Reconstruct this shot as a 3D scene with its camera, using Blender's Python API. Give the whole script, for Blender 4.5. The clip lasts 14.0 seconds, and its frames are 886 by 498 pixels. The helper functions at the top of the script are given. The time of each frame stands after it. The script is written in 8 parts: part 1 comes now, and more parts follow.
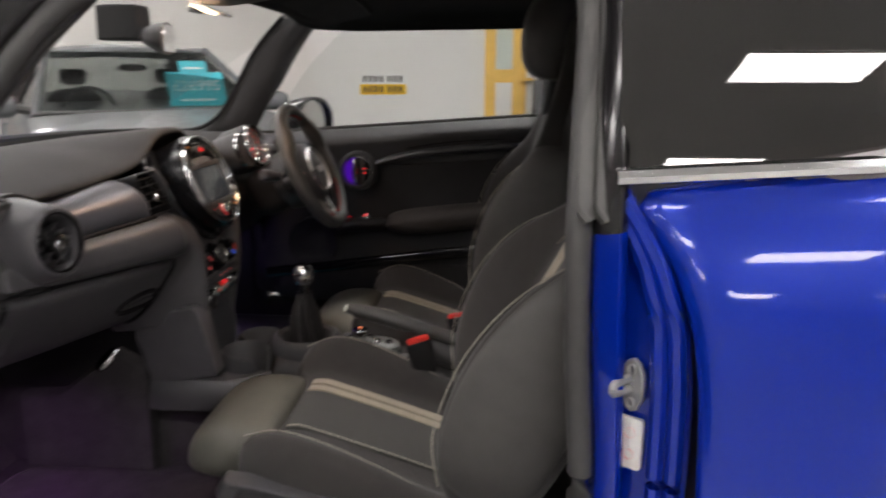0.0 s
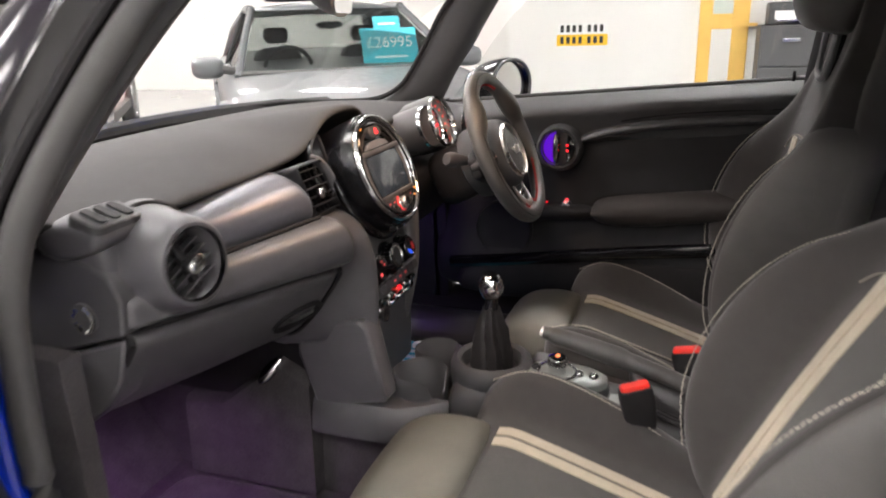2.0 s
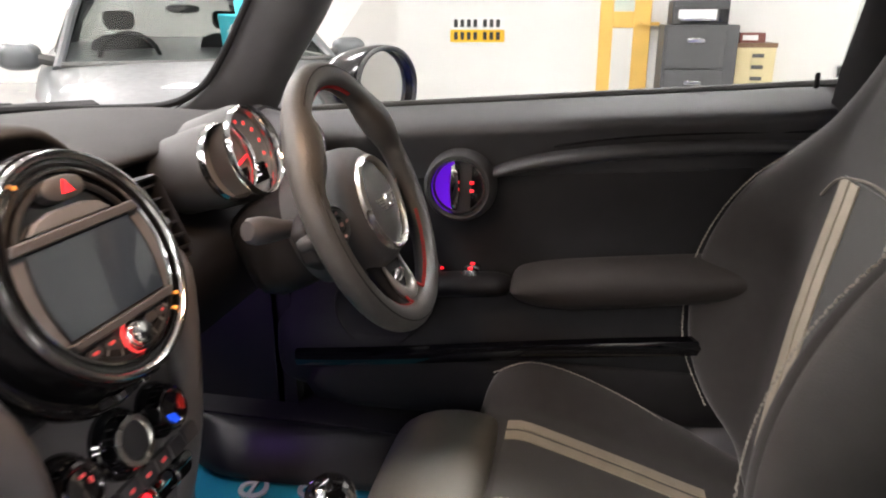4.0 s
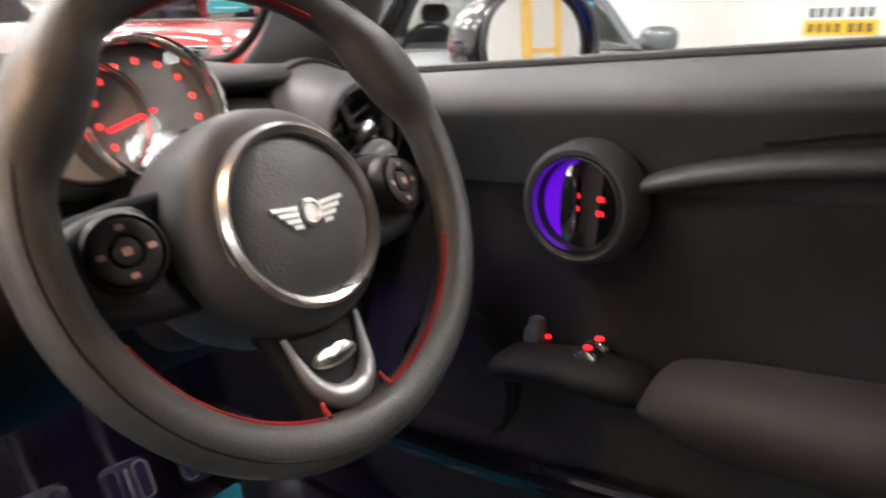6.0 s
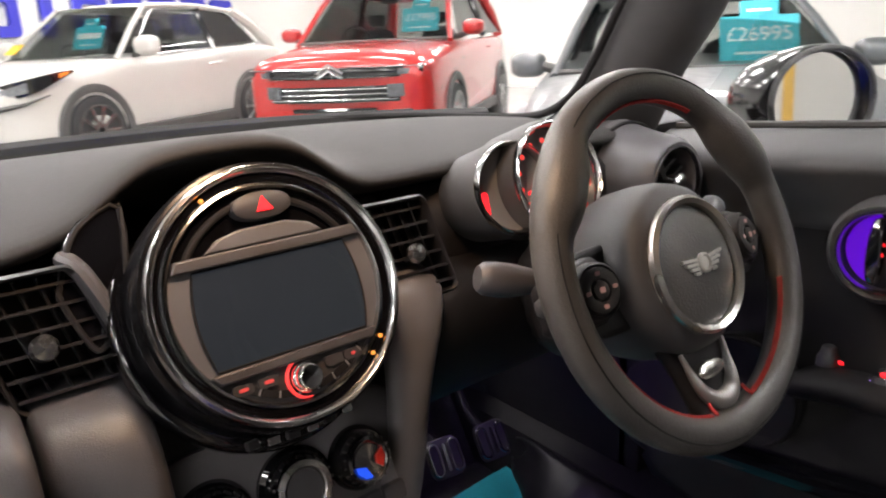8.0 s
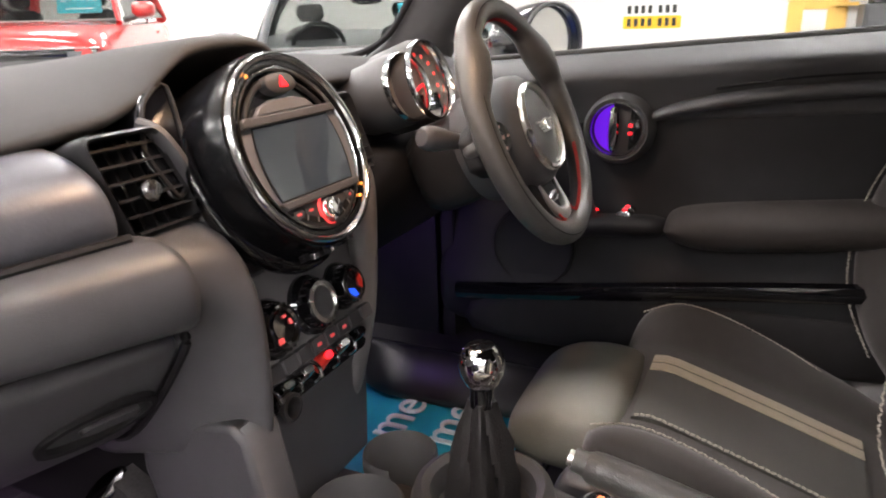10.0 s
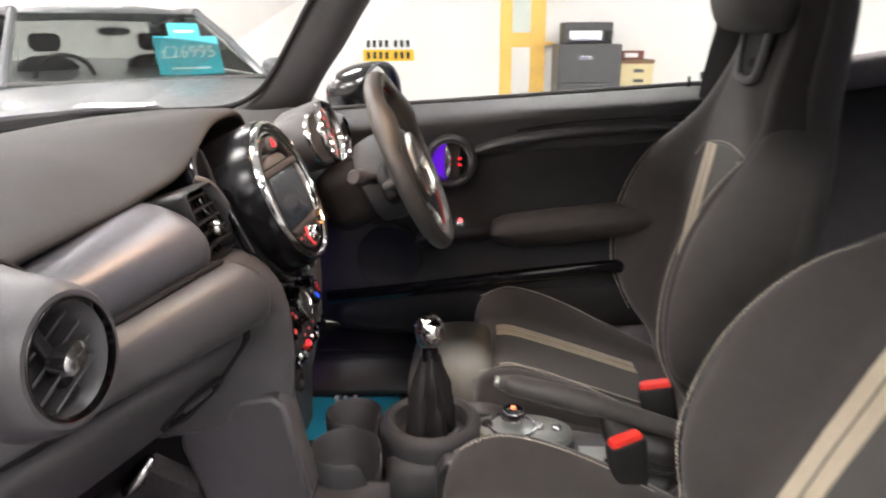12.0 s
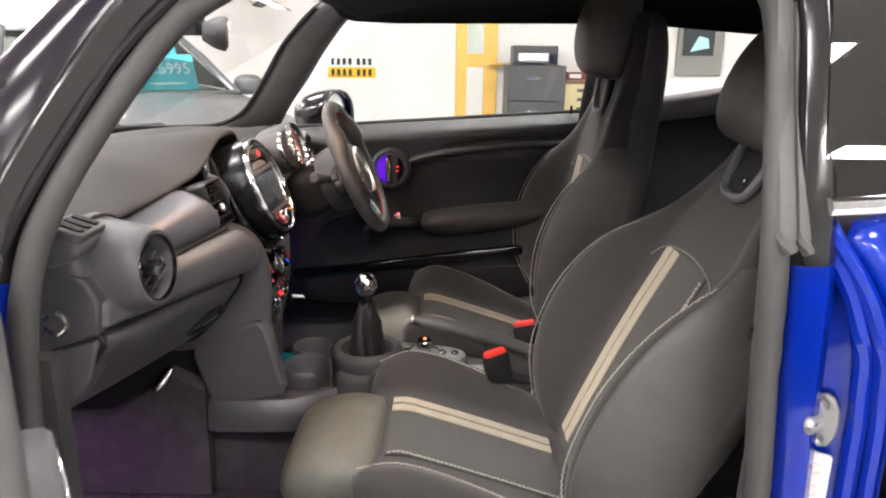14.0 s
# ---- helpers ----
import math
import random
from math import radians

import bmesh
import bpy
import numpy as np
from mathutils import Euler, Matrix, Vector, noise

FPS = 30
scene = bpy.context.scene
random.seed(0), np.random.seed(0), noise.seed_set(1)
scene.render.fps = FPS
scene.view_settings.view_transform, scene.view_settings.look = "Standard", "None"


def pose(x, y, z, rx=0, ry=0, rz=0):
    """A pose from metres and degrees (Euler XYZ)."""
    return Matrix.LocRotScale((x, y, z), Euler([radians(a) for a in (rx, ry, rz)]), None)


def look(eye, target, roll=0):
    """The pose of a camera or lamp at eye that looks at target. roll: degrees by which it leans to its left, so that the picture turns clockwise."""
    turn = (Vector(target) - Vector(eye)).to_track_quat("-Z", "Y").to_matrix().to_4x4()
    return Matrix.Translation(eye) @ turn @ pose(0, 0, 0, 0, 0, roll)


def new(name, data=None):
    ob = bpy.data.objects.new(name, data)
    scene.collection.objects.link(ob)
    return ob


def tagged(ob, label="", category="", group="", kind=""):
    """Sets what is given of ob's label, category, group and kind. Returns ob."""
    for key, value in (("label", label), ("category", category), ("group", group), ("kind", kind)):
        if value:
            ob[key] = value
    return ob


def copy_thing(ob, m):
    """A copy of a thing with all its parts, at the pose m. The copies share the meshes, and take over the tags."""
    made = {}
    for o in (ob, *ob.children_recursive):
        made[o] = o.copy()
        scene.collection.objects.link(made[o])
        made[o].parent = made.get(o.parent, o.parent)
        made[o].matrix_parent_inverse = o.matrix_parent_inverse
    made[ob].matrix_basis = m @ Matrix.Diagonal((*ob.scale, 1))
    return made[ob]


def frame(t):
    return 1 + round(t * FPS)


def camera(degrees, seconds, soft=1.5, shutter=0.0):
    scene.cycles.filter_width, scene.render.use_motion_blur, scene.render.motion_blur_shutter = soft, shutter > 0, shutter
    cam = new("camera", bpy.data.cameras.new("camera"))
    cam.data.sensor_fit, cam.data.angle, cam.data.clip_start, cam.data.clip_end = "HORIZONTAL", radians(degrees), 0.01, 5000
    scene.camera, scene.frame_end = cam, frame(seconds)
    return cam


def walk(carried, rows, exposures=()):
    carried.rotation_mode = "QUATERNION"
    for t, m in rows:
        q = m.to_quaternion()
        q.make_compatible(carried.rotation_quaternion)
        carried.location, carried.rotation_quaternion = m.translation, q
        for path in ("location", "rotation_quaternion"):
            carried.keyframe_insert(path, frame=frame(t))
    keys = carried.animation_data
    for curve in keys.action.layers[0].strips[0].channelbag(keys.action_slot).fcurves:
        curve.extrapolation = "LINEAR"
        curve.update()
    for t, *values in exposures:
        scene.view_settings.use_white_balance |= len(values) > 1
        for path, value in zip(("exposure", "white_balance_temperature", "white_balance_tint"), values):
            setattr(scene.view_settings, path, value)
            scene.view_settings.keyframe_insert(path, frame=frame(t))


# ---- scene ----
cam = camera(64.4, 14.0, 1.9, 0.5)
PATH = [
    (0, (0.704, -1.578, 1.146), (0.542, 0.354, 0.655), -0.1),
    (0.5, (0.738, -1.611, 1.151), (0.231, 0.247, 0.612), -1.0),
    (1, (0.685, -1.573, 1.14), (0.036, 0.224, 0.551), -1.2),
    (1.5, (0.653, -1.408, 1.141), (-0.028, 0.367, 0.522), -1.4),
    (2, (0.598, -1.229, 1.166), (-0.066, 0.555, 0.553), -1.9),
    (2.5, (0.533, -1.049, 1.147), (-0.073, 0.759, 0.544), -2.1),
    (3, (0.508, -0.872, 1.146), (-0.027, 0.955, 0.531), -2.5),
    (3.5, (0.466, -0.671, 1.134), (0.059, 1.185, 0.507), 0.0),
    (3.7, (0.453, -0.611, 1.127), (0.083, 1.252, 0.502), -0.0),
    (5.8, (0.54, 0.01, 0.991), (-0.534, 1.591, 0.403), -1.4),
    (6, (0.563, 0.036, 1.003), (-0.643, 1.513, 0.402), -1.0),
    (6.5, (0.608, 0.036, 1.073), (-0.878, 1.242, 0.493), -2.2),
    (7, (0.613, -0.033, 1.083), (-1.009, 0.989, 0.511), -2.6),
    (7.5, (0.577, -0.118, 1.095), (-1.055, 0.889, 0.529), -3.0),
    (8, (0.542, -0.225, 1.093), (-0.978, 0.943, 0.521), -2.8),
    (8.5, (0.508, -0.317, 1.069), (-0.816, 1.064, 0.486), -2.6),
    (9, (0.501, -0.414, 1.011), (-0.605, 1.142, 0.414), -1.9),
    (9.2, (0.504, -0.458, 0.992), (-0.528, 1.142, 0.382), -1.8),
    (11.3, (0.388, -0.867, 1.132), (-0.022, 1.001, 0.549), -1.0),
    (11.5, (0.358, -0.901, 1.136), (0.048, 0.987, 0.555), -0.7),
    (12, (0.314, -1.018, 1.118), (0.21, 0.895, 0.542), -0.4),
    (12.5, (0.331, -1.155, 1.131), (0.39, 0.762, 0.563), 0.1),
    (13, (0.375, -1.279, 1.157), (0.483, 0.639, 0.6), 0.5),
    (13.5, (0.394, -1.397, 1.19), (0.455, 0.526, 0.642), 0.5),
    (14, (0.417, -1.512, 1.188), (0.409, 0.412, 0.645), 0.6),
]
EXPOSURES = [(0, -0.62), (0.5, -0.12), (1.0, 0.2), (1.5, 0.4), (3.7, 0.55), (6.0, 0.7), (6.5, 0.55), (7.0, 0.42), (8.0, 0.42), (8.5, 0.62), (9.0, 0.95), (11.5, 0.62), (13, 0.67), (14, 0.6)]
walk(cam, [(t, look(eye, target, roll)) for t, eye, target, roll in PATH], EXPOSURES)

# ---- world and lights ----
world = bpy.data.worlds.new("showroom_air")
scene.world = world
world.use_nodes = True
world.node_tree.nodes["Background"].inputs[0].default_value = (0.9, 0.95, 1.0, 1)
world.node_tree.nodes["Background"].inputs[1].default_value = 0.15


# ---- materials ----
def rgb(r, g, b):
    return tuple((c / 255 / 12.92) if c / 255 <= 0.04045 else ((c / 255 + 0.055) / 1.055) ** 2.4 for c in (r, g, b))


def mat(name, col, rough=0.5, metal=0.0, var=0.12, scale=60.0, bump=0.0, bscale=400.0, coat=0.0, spec=0.5, rvar=0.1, island=False):
    """Principled surface with two scales of variation and fine relief."""
    m = bpy.data.materials.new(name)
    m.use_nodes = True
    t = m.node_tree
    b = t.nodes["Principled BSDF"]
    b.inputs["Metallic"].default_value = metal
    b.inputs["Coat Weight"].default_value = coat
    b.inputs["Coat Roughness"].default_value = 0.04
    b.inputs["Specular IOR Level"].default_value = spec
    co = t.nodes.new("ShaderNodeTexCoord")
    n1 = t.nodes.new("ShaderNodeTexNoise")
    n1.inputs["Scale"].default_value, n1.inputs["Detail"].default_value = scale, 4
    n2 = t.nodes.new("ShaderNodeTexNoise")
    n2.inputs["Scale"].default_value, n2.inputs["Detail"].default_value = scale / 14, 3
    t.links.new(co.outputs["Object"], n1.inputs["Vector"])
    t.links.new(co.outputs["Object"], n2.inputs["Vector"])
    mx = t.nodes.new("ShaderNodeMix")
    mx.data_type = "FLOAT"
    mx.inputs[0].default_value = 0.5
    t.links.new(n1.outputs["Fac"], mx.inputs[2])
    t.links.new(n2.outputs["Fac"], mx.inputs[3])
    ramp = t.nodes.new("ShaderNodeMapRange")
    ramp.inputs[1].default_value, ramp.inputs[2].default_value = 0.3, 0.7
    ramp.inputs[3].default_value, ramp.inputs[4].default_value = 1 - var, 1 + var
    t.links.new(mx.outputs[0], ramp.inputs[0])
    sc = t.nodes.new("ShaderNodeVectorMath")
    sc.operation = "SCALE"
    sc.inputs[0].default_value = col[:3]
    t.links.new(ramp.outputs[0], sc.inputs["Scale"])
    t.links.new(sc.outputs[0], b.inputs["Base Color"])
    rr = t.nodes.new("ShaderNodeMapRange")
    rr.inputs[1].default_value, rr.inputs[2].default_value = 0.3, 0.7
    rr.inputs[3].default_value, rr.inputs[4].default_value = max(0.01, rough * (1 - rvar)), min(1, rough * (1 + rvar))
    t.links.new(n2.outputs["Fac"], rr.inputs[0])
    t.links.new(rr.outputs[0], b.inputs["Roughness"])
    if bump:
        nb = t.nodes.new("ShaderNodeTexNoise")
        nb.inputs["Scale"].default_value, nb.inputs["Detail"].default_value = bscale, 2
        t.links.new(co.outputs["Object"], nb.inputs["Vector"])
        bp = t.nodes.new("ShaderNodeBump")
        bp.inputs["Strength"].default_value, bp.inputs["Distance"].default_value = bump, 0.001
        t.links.new(nb.outputs["Fac"], bp.inputs["Height"])
        t.links.new(bp.outputs[0], b.inputs["Normal"])
    return m


def glow(name, col, strength):
    m = bpy.data.materials.new(name)
    m.use_nodes = True
    b = m.node_tree.nodes["Principled BSDF"]
    b.inputs["Base Color"].default_value = (*col, 1)
    b.inputs["Emission Color"].default_value = (*col, 1)
    b.inputs["Emission Strength"].default_value = strength
    return m


def glass(name, col=(1, 1, 1), rough=0.0, mix=0.03, edge=0.5):
    """Thin glazing: clear with a mirror sheen that grows at grazing angles."""
    m = bpy.data.materials.new(name)
    m.use_nodes = True
    t = m.node_tree
    t.nodes.remove(t.nodes["Principled BSDF"])
    tr = t.nodes.new("ShaderNodeBsdfTransparent")
    tr.inputs[0].default_value = (*col, 1)
    gl = t.nodes.new("ShaderNodeBsdfGlossy")
    gl.inputs["Roughness"].default_value = rough
    lw = t.nodes.new("ShaderNodeLayerWeight")
    lw.inputs[0].default_value = 0.5
    pw = t.nodes.new("ShaderNodeMath")
    pw.operation, pw.inputs[1].default_value = "POWER", 4.0
    t.links.new(lw.outputs["Facing"], pw.inputs[0])
    fr = t.nodes.new("ShaderNodeMapRange")
    fr.inputs[3].default_value, fr.inputs[4].default_value = mix, edge
    t.links.new(pw.outputs[0], fr.inputs[0])
    ms = t.nodes.new("ShaderNodeMixShader")
    t.links.new(fr.outputs[0], ms.inputs[0])
    t.links.new(tr.outputs[0], ms.inputs[1])
    t.links.new(gl.outputs[0], ms.inputs[2])
    t.links.new(ms.outputs[0], t.nodes["Material Output"].inputs[0])
    return m


def weave(name, col, rough=0.9, scale=900, var=0.35):
    """Knitted cloth: a fine two-way weave over soft blotches."""
    m = mat(name, col, rough, var=0.12, scale=40, spec=0.25)
    t = m.node_tree
    b = t.nodes["Principled BSDF"]
    b.inputs["Sheen Weight"].default_value = 0.25
    b.inputs["Sheen Roughness"].default_value = 0.5
    co = t.nodes["Texture Coordinate"]
    w = t.nodes.new("ShaderNodeTexVoronoi")
    w.inputs["Scale"].default_value = scale
    t.links.new(co.outputs["Object"], w.inputs["Vector"])
    bp = t.nodes.new("ShaderNodeBump")
    bp.inputs["Strength"].default_value, bp.inputs["Distance"].default_value = var, 0.001
    t.links.new(w.outputs["Distance"], bp.inputs["Height"])
    t.links.new(bp.outputs[0], b.inputs["Normal"])
    return m


PLASTIC = mat("soft_black_plastic", (0.054, 0.053, 0.055), 0.54, var=0.15, scale=30, bump=0.25, bscale=900)
DASHTOP = mat("soft_dashboard_skin", (0.030, 0.029, 0.029), 0.68, var=0.15, scale=30, bump=0.3, bscale=900, spec=0.3)
STACKGREY = mat("satin_grey_console", (0.140, 0.133, 0.136), 0.40, var=0.12, scale=25, bump=0.25, bscale=800)
PLASTIC_LOW = mat("hard_charcoal_plastic", (0.074, 0.071, 0.076), 0.42, var=0.15, scale=25, bump=0.3, bscale=800)
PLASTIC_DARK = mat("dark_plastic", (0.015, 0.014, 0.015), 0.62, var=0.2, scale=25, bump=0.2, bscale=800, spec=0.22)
DECOR = mat("satin_grey_trim", (0.11, 0.11, 0.125), 0.36, metal=0.3, var=0.1, scale=90, bump=0.12, bscale=300)
PIANO = mat("piano_black", (0.004, 0.004, 0.005), 0.06, var=0.1, scale=20, coat=0.5)
CHROME = mat("chrome", (0.75, 0.75, 0.76), 0.08, metal=1.0, var=0.05, scale=40)
BRIGHT = mat("bright_chrome_trim", (0.88, 0.86, 0.82), 0.27, metal=1.0, var=0.05, scale=60)
SPOKESILVER = mat("satin_silver_paint", (0.32, 0.31, 0.30), 0.34, metal=0.6, var=0.06, scale=80)
SATIN = mat("satin_chrome", (0.55, 0.55, 0.55), 0.25, metal=1.0, var=0.08, scale=60)
LEATHER = mat("black_leather", (0.070, 0.067, 0.064), 0.40, var=0.2, scale=40, bump=0.5, bscale=500)
THIGHHIDE = mat("olive_grey_leatherette", (0.150, 0.146, 0.124), 0.5, var=0.15, scale=25, bump=0.5, bscale=450)
SEATHIDE = mat("charcoal_leatherette", (0.078, 0.074, 0.070), 0.52, var=0.15, scale=25, bump=0.5, bscale=450)
CLOTH = weave("dark_seat_cloth", (0.046, 0.042, 0.040))
INSERT = weave("grey_seat_insert", (0.064, 0.062, 0.057), scale=1200)
CREAM = weave("cream_knit", rgb(186, 175, 154), 0.85, scale=700, var=0.6)
PIPE = mat("grey_piping", rgb(135, 128, 118), 0.8, var=0.1, scale=300)
THREAD = mat("pale_thread", rgb(176, 170, 158), 0.8, var=0.1, scale=300)
REDTHREAD = mat("red_thread", (0.35, 0.02, 0.02), 0.8)
CARPET = mat("black_carpet", (0.062, 0.057, 0.059), 0.95, var=0.35, scale=300, bump=1.0, bscale=1200, spec=0.1)
RUBBER = mat("door_seal_rubber", (0.055, 0.053, 0.052), 0.6, var=0.15, scale=40)
BLUE = mat("blue_car_paint", (0.0007, 0.021, 0.34), 0.26, metal=0.25, var=0.02, scale=500, coat=0.8, rvar=0.02, spec=0.2)
GLOSSBLACK = mat("gloss_black_paint", (0.008, 0.007, 0.008), 0.16, var=0.1, scale=30, coat=0.4)
PILLARGLOSS = mat("dark_gloss_pillar", (0.013, 0.010, 0.016), 0.14, var=0.1, scale=30, spec=0.35, coat=0.12)
ZINC = mat("zinc_plated_steel", (0.40, 0.40, 0.39), 0.42, metal=0.55, var=0.1, scale=120)
VENTBLACK = mat("satin_black_vent", (0.016, 0.015, 0.016), 0.38, var=0.15, scale=40)
DIALGLOSS = mat("smoky_dial_chrome", (0.30, 0.29, 0.30), 0.12, metal=1.0, var=0.15, scale=120)
HEADLINER = mat("dark_headlining", (0.02, 0.02, 0.021), 0.9, var=0.2, scale=150, bump=0.5, bscale=900, spec=0.1)
GREYWALL = mat("pale_wall_paint", (0.58, 0.57, 0.55), 0.7, var=0.05, scale=4, bump=0.1, bscale=60)
WHITEWALL = mat("white_wall_paint", (0.71, 0.70, 0.675), 0.7, var=0.03, scale=4, bump=0.1, bscale=60)
CEIL = mat("ceiling_tile_white", (0.58, 0.58, 0.57), 0.85, var=0.05, scale=20)
FLOORM = mat("grey_floor_tile", (0.34, 0.335, 0.325), 0.22, var=0.12, scale=6)
REDPLASTIC = mat("red_plastic", (0.7, 0.03, 0.02), 0.4, var=0.05)
GLASS = glass("clear_glass", (0.94, 0.955, 0.95), edge=0.4)
SCREENGLASS = glass("windscreen_glass", (0.96, 0.97, 0.965), mix=0.02, edge=0.16)
TINT = glass("tinted_glass", (0.16, 0.14, 0.135), mix=0.16)
REARTINT = glass("rear_tinted_glass", (0.75, 0.74, 0.73), mix=0.05)
MIRROR = mat("mirror_silver", (0.9, 0.9, 0.9), 0.01, metal=1.0, var=0.0)
PANEL = glow("light_panel_diffuser", (1.0, 0.952, 0.935), 34.0)
PURPLE = glow("violet_ambient_light", (0.12, 0.0, 0.70), 0.42)
REDLED = glow("red_backlight", (1.0, 0.015, 0.025), 1.2)
REDDIM = glow("dim_red_backlight", (0.7, 0.08, 0.08), 0.2)


# ---- mesh helpers ----
def part(name, bm, material, parent=None, label="", smooth=True, bevel=0.0, sub=0):
    me = bpy.data.meshes.new(name)
    bmesh.ops.recalc_face_normals(bm, faces=bm.faces)
    bm.to_mesh(me)
    bm.free()
    for p in me.polygons:
        p.use_smooth = smooth
    me.materials.append(material)
    ob = new(name, me)
    if parent is not None:
        ob.parent = parent
    if label:
        ob["label"] = label
    if bevel:
        md = ob.modifiers.new("Bevel", "BEVEL")
        md.width, md.segments, md.limit_method, md.angle_limit = bevel, 3, "ANGLE", radians(40)
        md.harden_normals = False
    if sub:
        md = ob.modifiers.new("Subdivision", "SUBSURF")
        md.levels = md.render_levels = sub
    if smooth and not sub:
        try:
            me.set_sharp_from_angle(angle=radians(42))
        except AttributeError:
            pass
    return ob


def thing(name, label, category, m=None, group="", kind=""):
    ob = new(name)
    ob.empty_display_size = 0.05
    if m is not None:
        ob.matrix_basis = m
    return tagged(ob, label, category, group, kind)


def box(x0, x1, y0, y1, z0, z1, bm=None, m=None):
    bm = bm or bmesh.new()
    v = [Vector((x, y, z)) for x in (x0, x1) for y in (y0, y1) for z in (z0, z1)]
    if m is not None:
        v = [m @ p for p in v]
    v = [bm.verts.new(p) for p in v]
    for f in ((0, 1, 3, 2), (4, 6, 7, 5), (0, 4, 5, 1), (2, 3, 7, 6), (0, 2, 6, 4), (1, 5, 7, 3)):
        bm.faces.new([v[i] for i in f])
    return bm


def loft(rings, closed=True, cap=True, bm=None, loop=False):
    """Skin over rings of equally many points."""
    bm = bm or bmesh.new()
    vs = [[bm.verts.new(p) for p in r] for r in rings]
    n = len(vs[0])
    pairs = list(zip(vs, vs[1:])) + ([(vs[-1], vs[0])] if loop else [])
    for a, b in pairs:
        for i in range(n if closed else n - 1):
            j = (i + 1) % n
            bm.faces.new((a[i], a[j], b[j], b[i]))
    if cap and closed and not loop:
        bm.faces.new(vs[0][::-1])
        bm.faces.new(vs[-1])
    return bm


def solid(rows, depth, bm=None):
    """A sheet given as rows of points, thickened along the vector depth."""
    d = Vector(depth)
    front = [[Vector(p) for p in r] for r in rows]
    rings = [r + [p + d for p in reversed(r)] for r in front]
    return loft(rings, bm=bm)


def lathe(profile, m=Matrix(), seg=40, bm=None, cap=False):
    """Turn (radius, height) round the local z axis of m."""
    rings = [[m @ Vector((r * math.cos(2 * math.pi * i / seg), r * math.sin(2 * math.pi * i / seg), h)) for i in range(seg)] for r, h in profile]
    return loft(rings, bm=bm, cap=cap)


def smooth_path(pts, n=6, closed=False):
    """Catmull-Rom through the points."""
    P = [Vector(p) for p in pts]
    out = []
    N = len(P)
    for i in range(N if closed else N - 1):
        if closed:
            a, b, c, d = P[i - 1], P[i], P[(i + 1) % N], P[(i + 2) % N]
        else:
            a, b, c, d = P[max(i - 1, 0)], P[i], P[i + 1], P[min(i + 2, N - 1)]
        for k in range(n):
            t = k / n
            out.append(0.5 * (2 * b + (c - a) * t + (2 * a - 5 * b + 4 * c - d) * t * t + (3 * b - a - 3 * c + d) * t ** 3))
    if not closed:
        out.append(P[-1])
    return out


def tube(pts, r, seg=10, closed=False, bm=None, flat=1.0, up=(0, 0, 1)):
    """Round or flattened bar along points; r a number or one per point; flat squeezes it along up."""
    P = [Vector(p) for p in pts]
    N = len(P)
    rings = []
    for i, p in enumerate(P):
        d = (P[(i + 1) % N] - P[i - 1]) if closed else (P[min(i + 1, N - 1)] - P[max(i - 1, 0)])
        d.normalize()
        u = Vector(up) - d * d.dot(Vector(up))
        if u.length < 1e-4:
            u = d.orthogonal()
        u.normalize()
        w = d.cross(u)
        rr = r[i] if isinstance(r, (list, tuple)) else r
        rings.append([p + w * rr * math.cos(a) + u * rr * flat * math.sin(a) for a in (2 * math.pi * k / seg for k in range(seg))])
    return loft(rings, cap=not closed, loop=closed, bm=bm)


def basis(origin, normal, up=(0, 0, 1)):
    """A pose whose z axis is the normal and whose y axis leans to up."""
    n = Vector(normal).normalized()
    u = (Vector(up) - n * n.dot(Vector(up))).normalized()
    x = u.cross(n)
    m = Matrix((x, u, n)).transposed().to_4x4()
    m.translation = Vector(origin)
    return m


def plate(pts2, m, d0, d1, bm=None):
    """A flat outline in the local xy plane of m, from height d0 to d1."""
    return loft([[m @ Vector((x, y, d)) for x, y in pts2] for d in (d0, d1)], bm=bm)


def rrect(w, h, r, seg=5, cx=0.0, cy=0.0):
    pts = []
    for sx, sy, a0 in ((1, 1, 0), (-1, 1, 90), (-1, -1, 180), (1, -1, 270)):
        for k in range(seg + 1):
            a = radians(a0 + 90 * k / seg)
            pts.append((cx + sx * (w / 2 - r) + r * math.cos(a), cy + sy * (h / 2 - r) + r * math.sin(a)))
    return pts


def lerp(table, s):
    """Value of a table of (s, value...) rows at s."""
    if s <= table[0][0]:
        return table[0][1:]
    for a, b in zip(table, table[1:]):
        if s <= b[0]:
            k = (s - a[0]) / (b[0] - a[0])
            return tuple(p + (q - p) * k for p, q in zip(a[1:], b[1:]))
    return table[-1][1:]


def lettering(name, text, size, m, material, parent, depth=0.002, label=""):
    cu = bpy.data.curves.new(name, "FONT")
    cu.body, cu.size, cu.extrude, cu.align_x, cu.align_y = text, size, depth, "CENTER", "CENTER"
    tmp = bpy.data.objects.new(name, cu)
    me = bpy.data.meshes.new_from_object(tmp)
    bpy.data.objects.remove(tmp)
    me.transform(m)
    me.materials.clear()
    me.materials.append(material)
    ob = new(name, me)
    ob.parent = parent
    if label:
        ob["label"] = label
    return ob


# ---- showroom ----
ROOM_H = 3.7


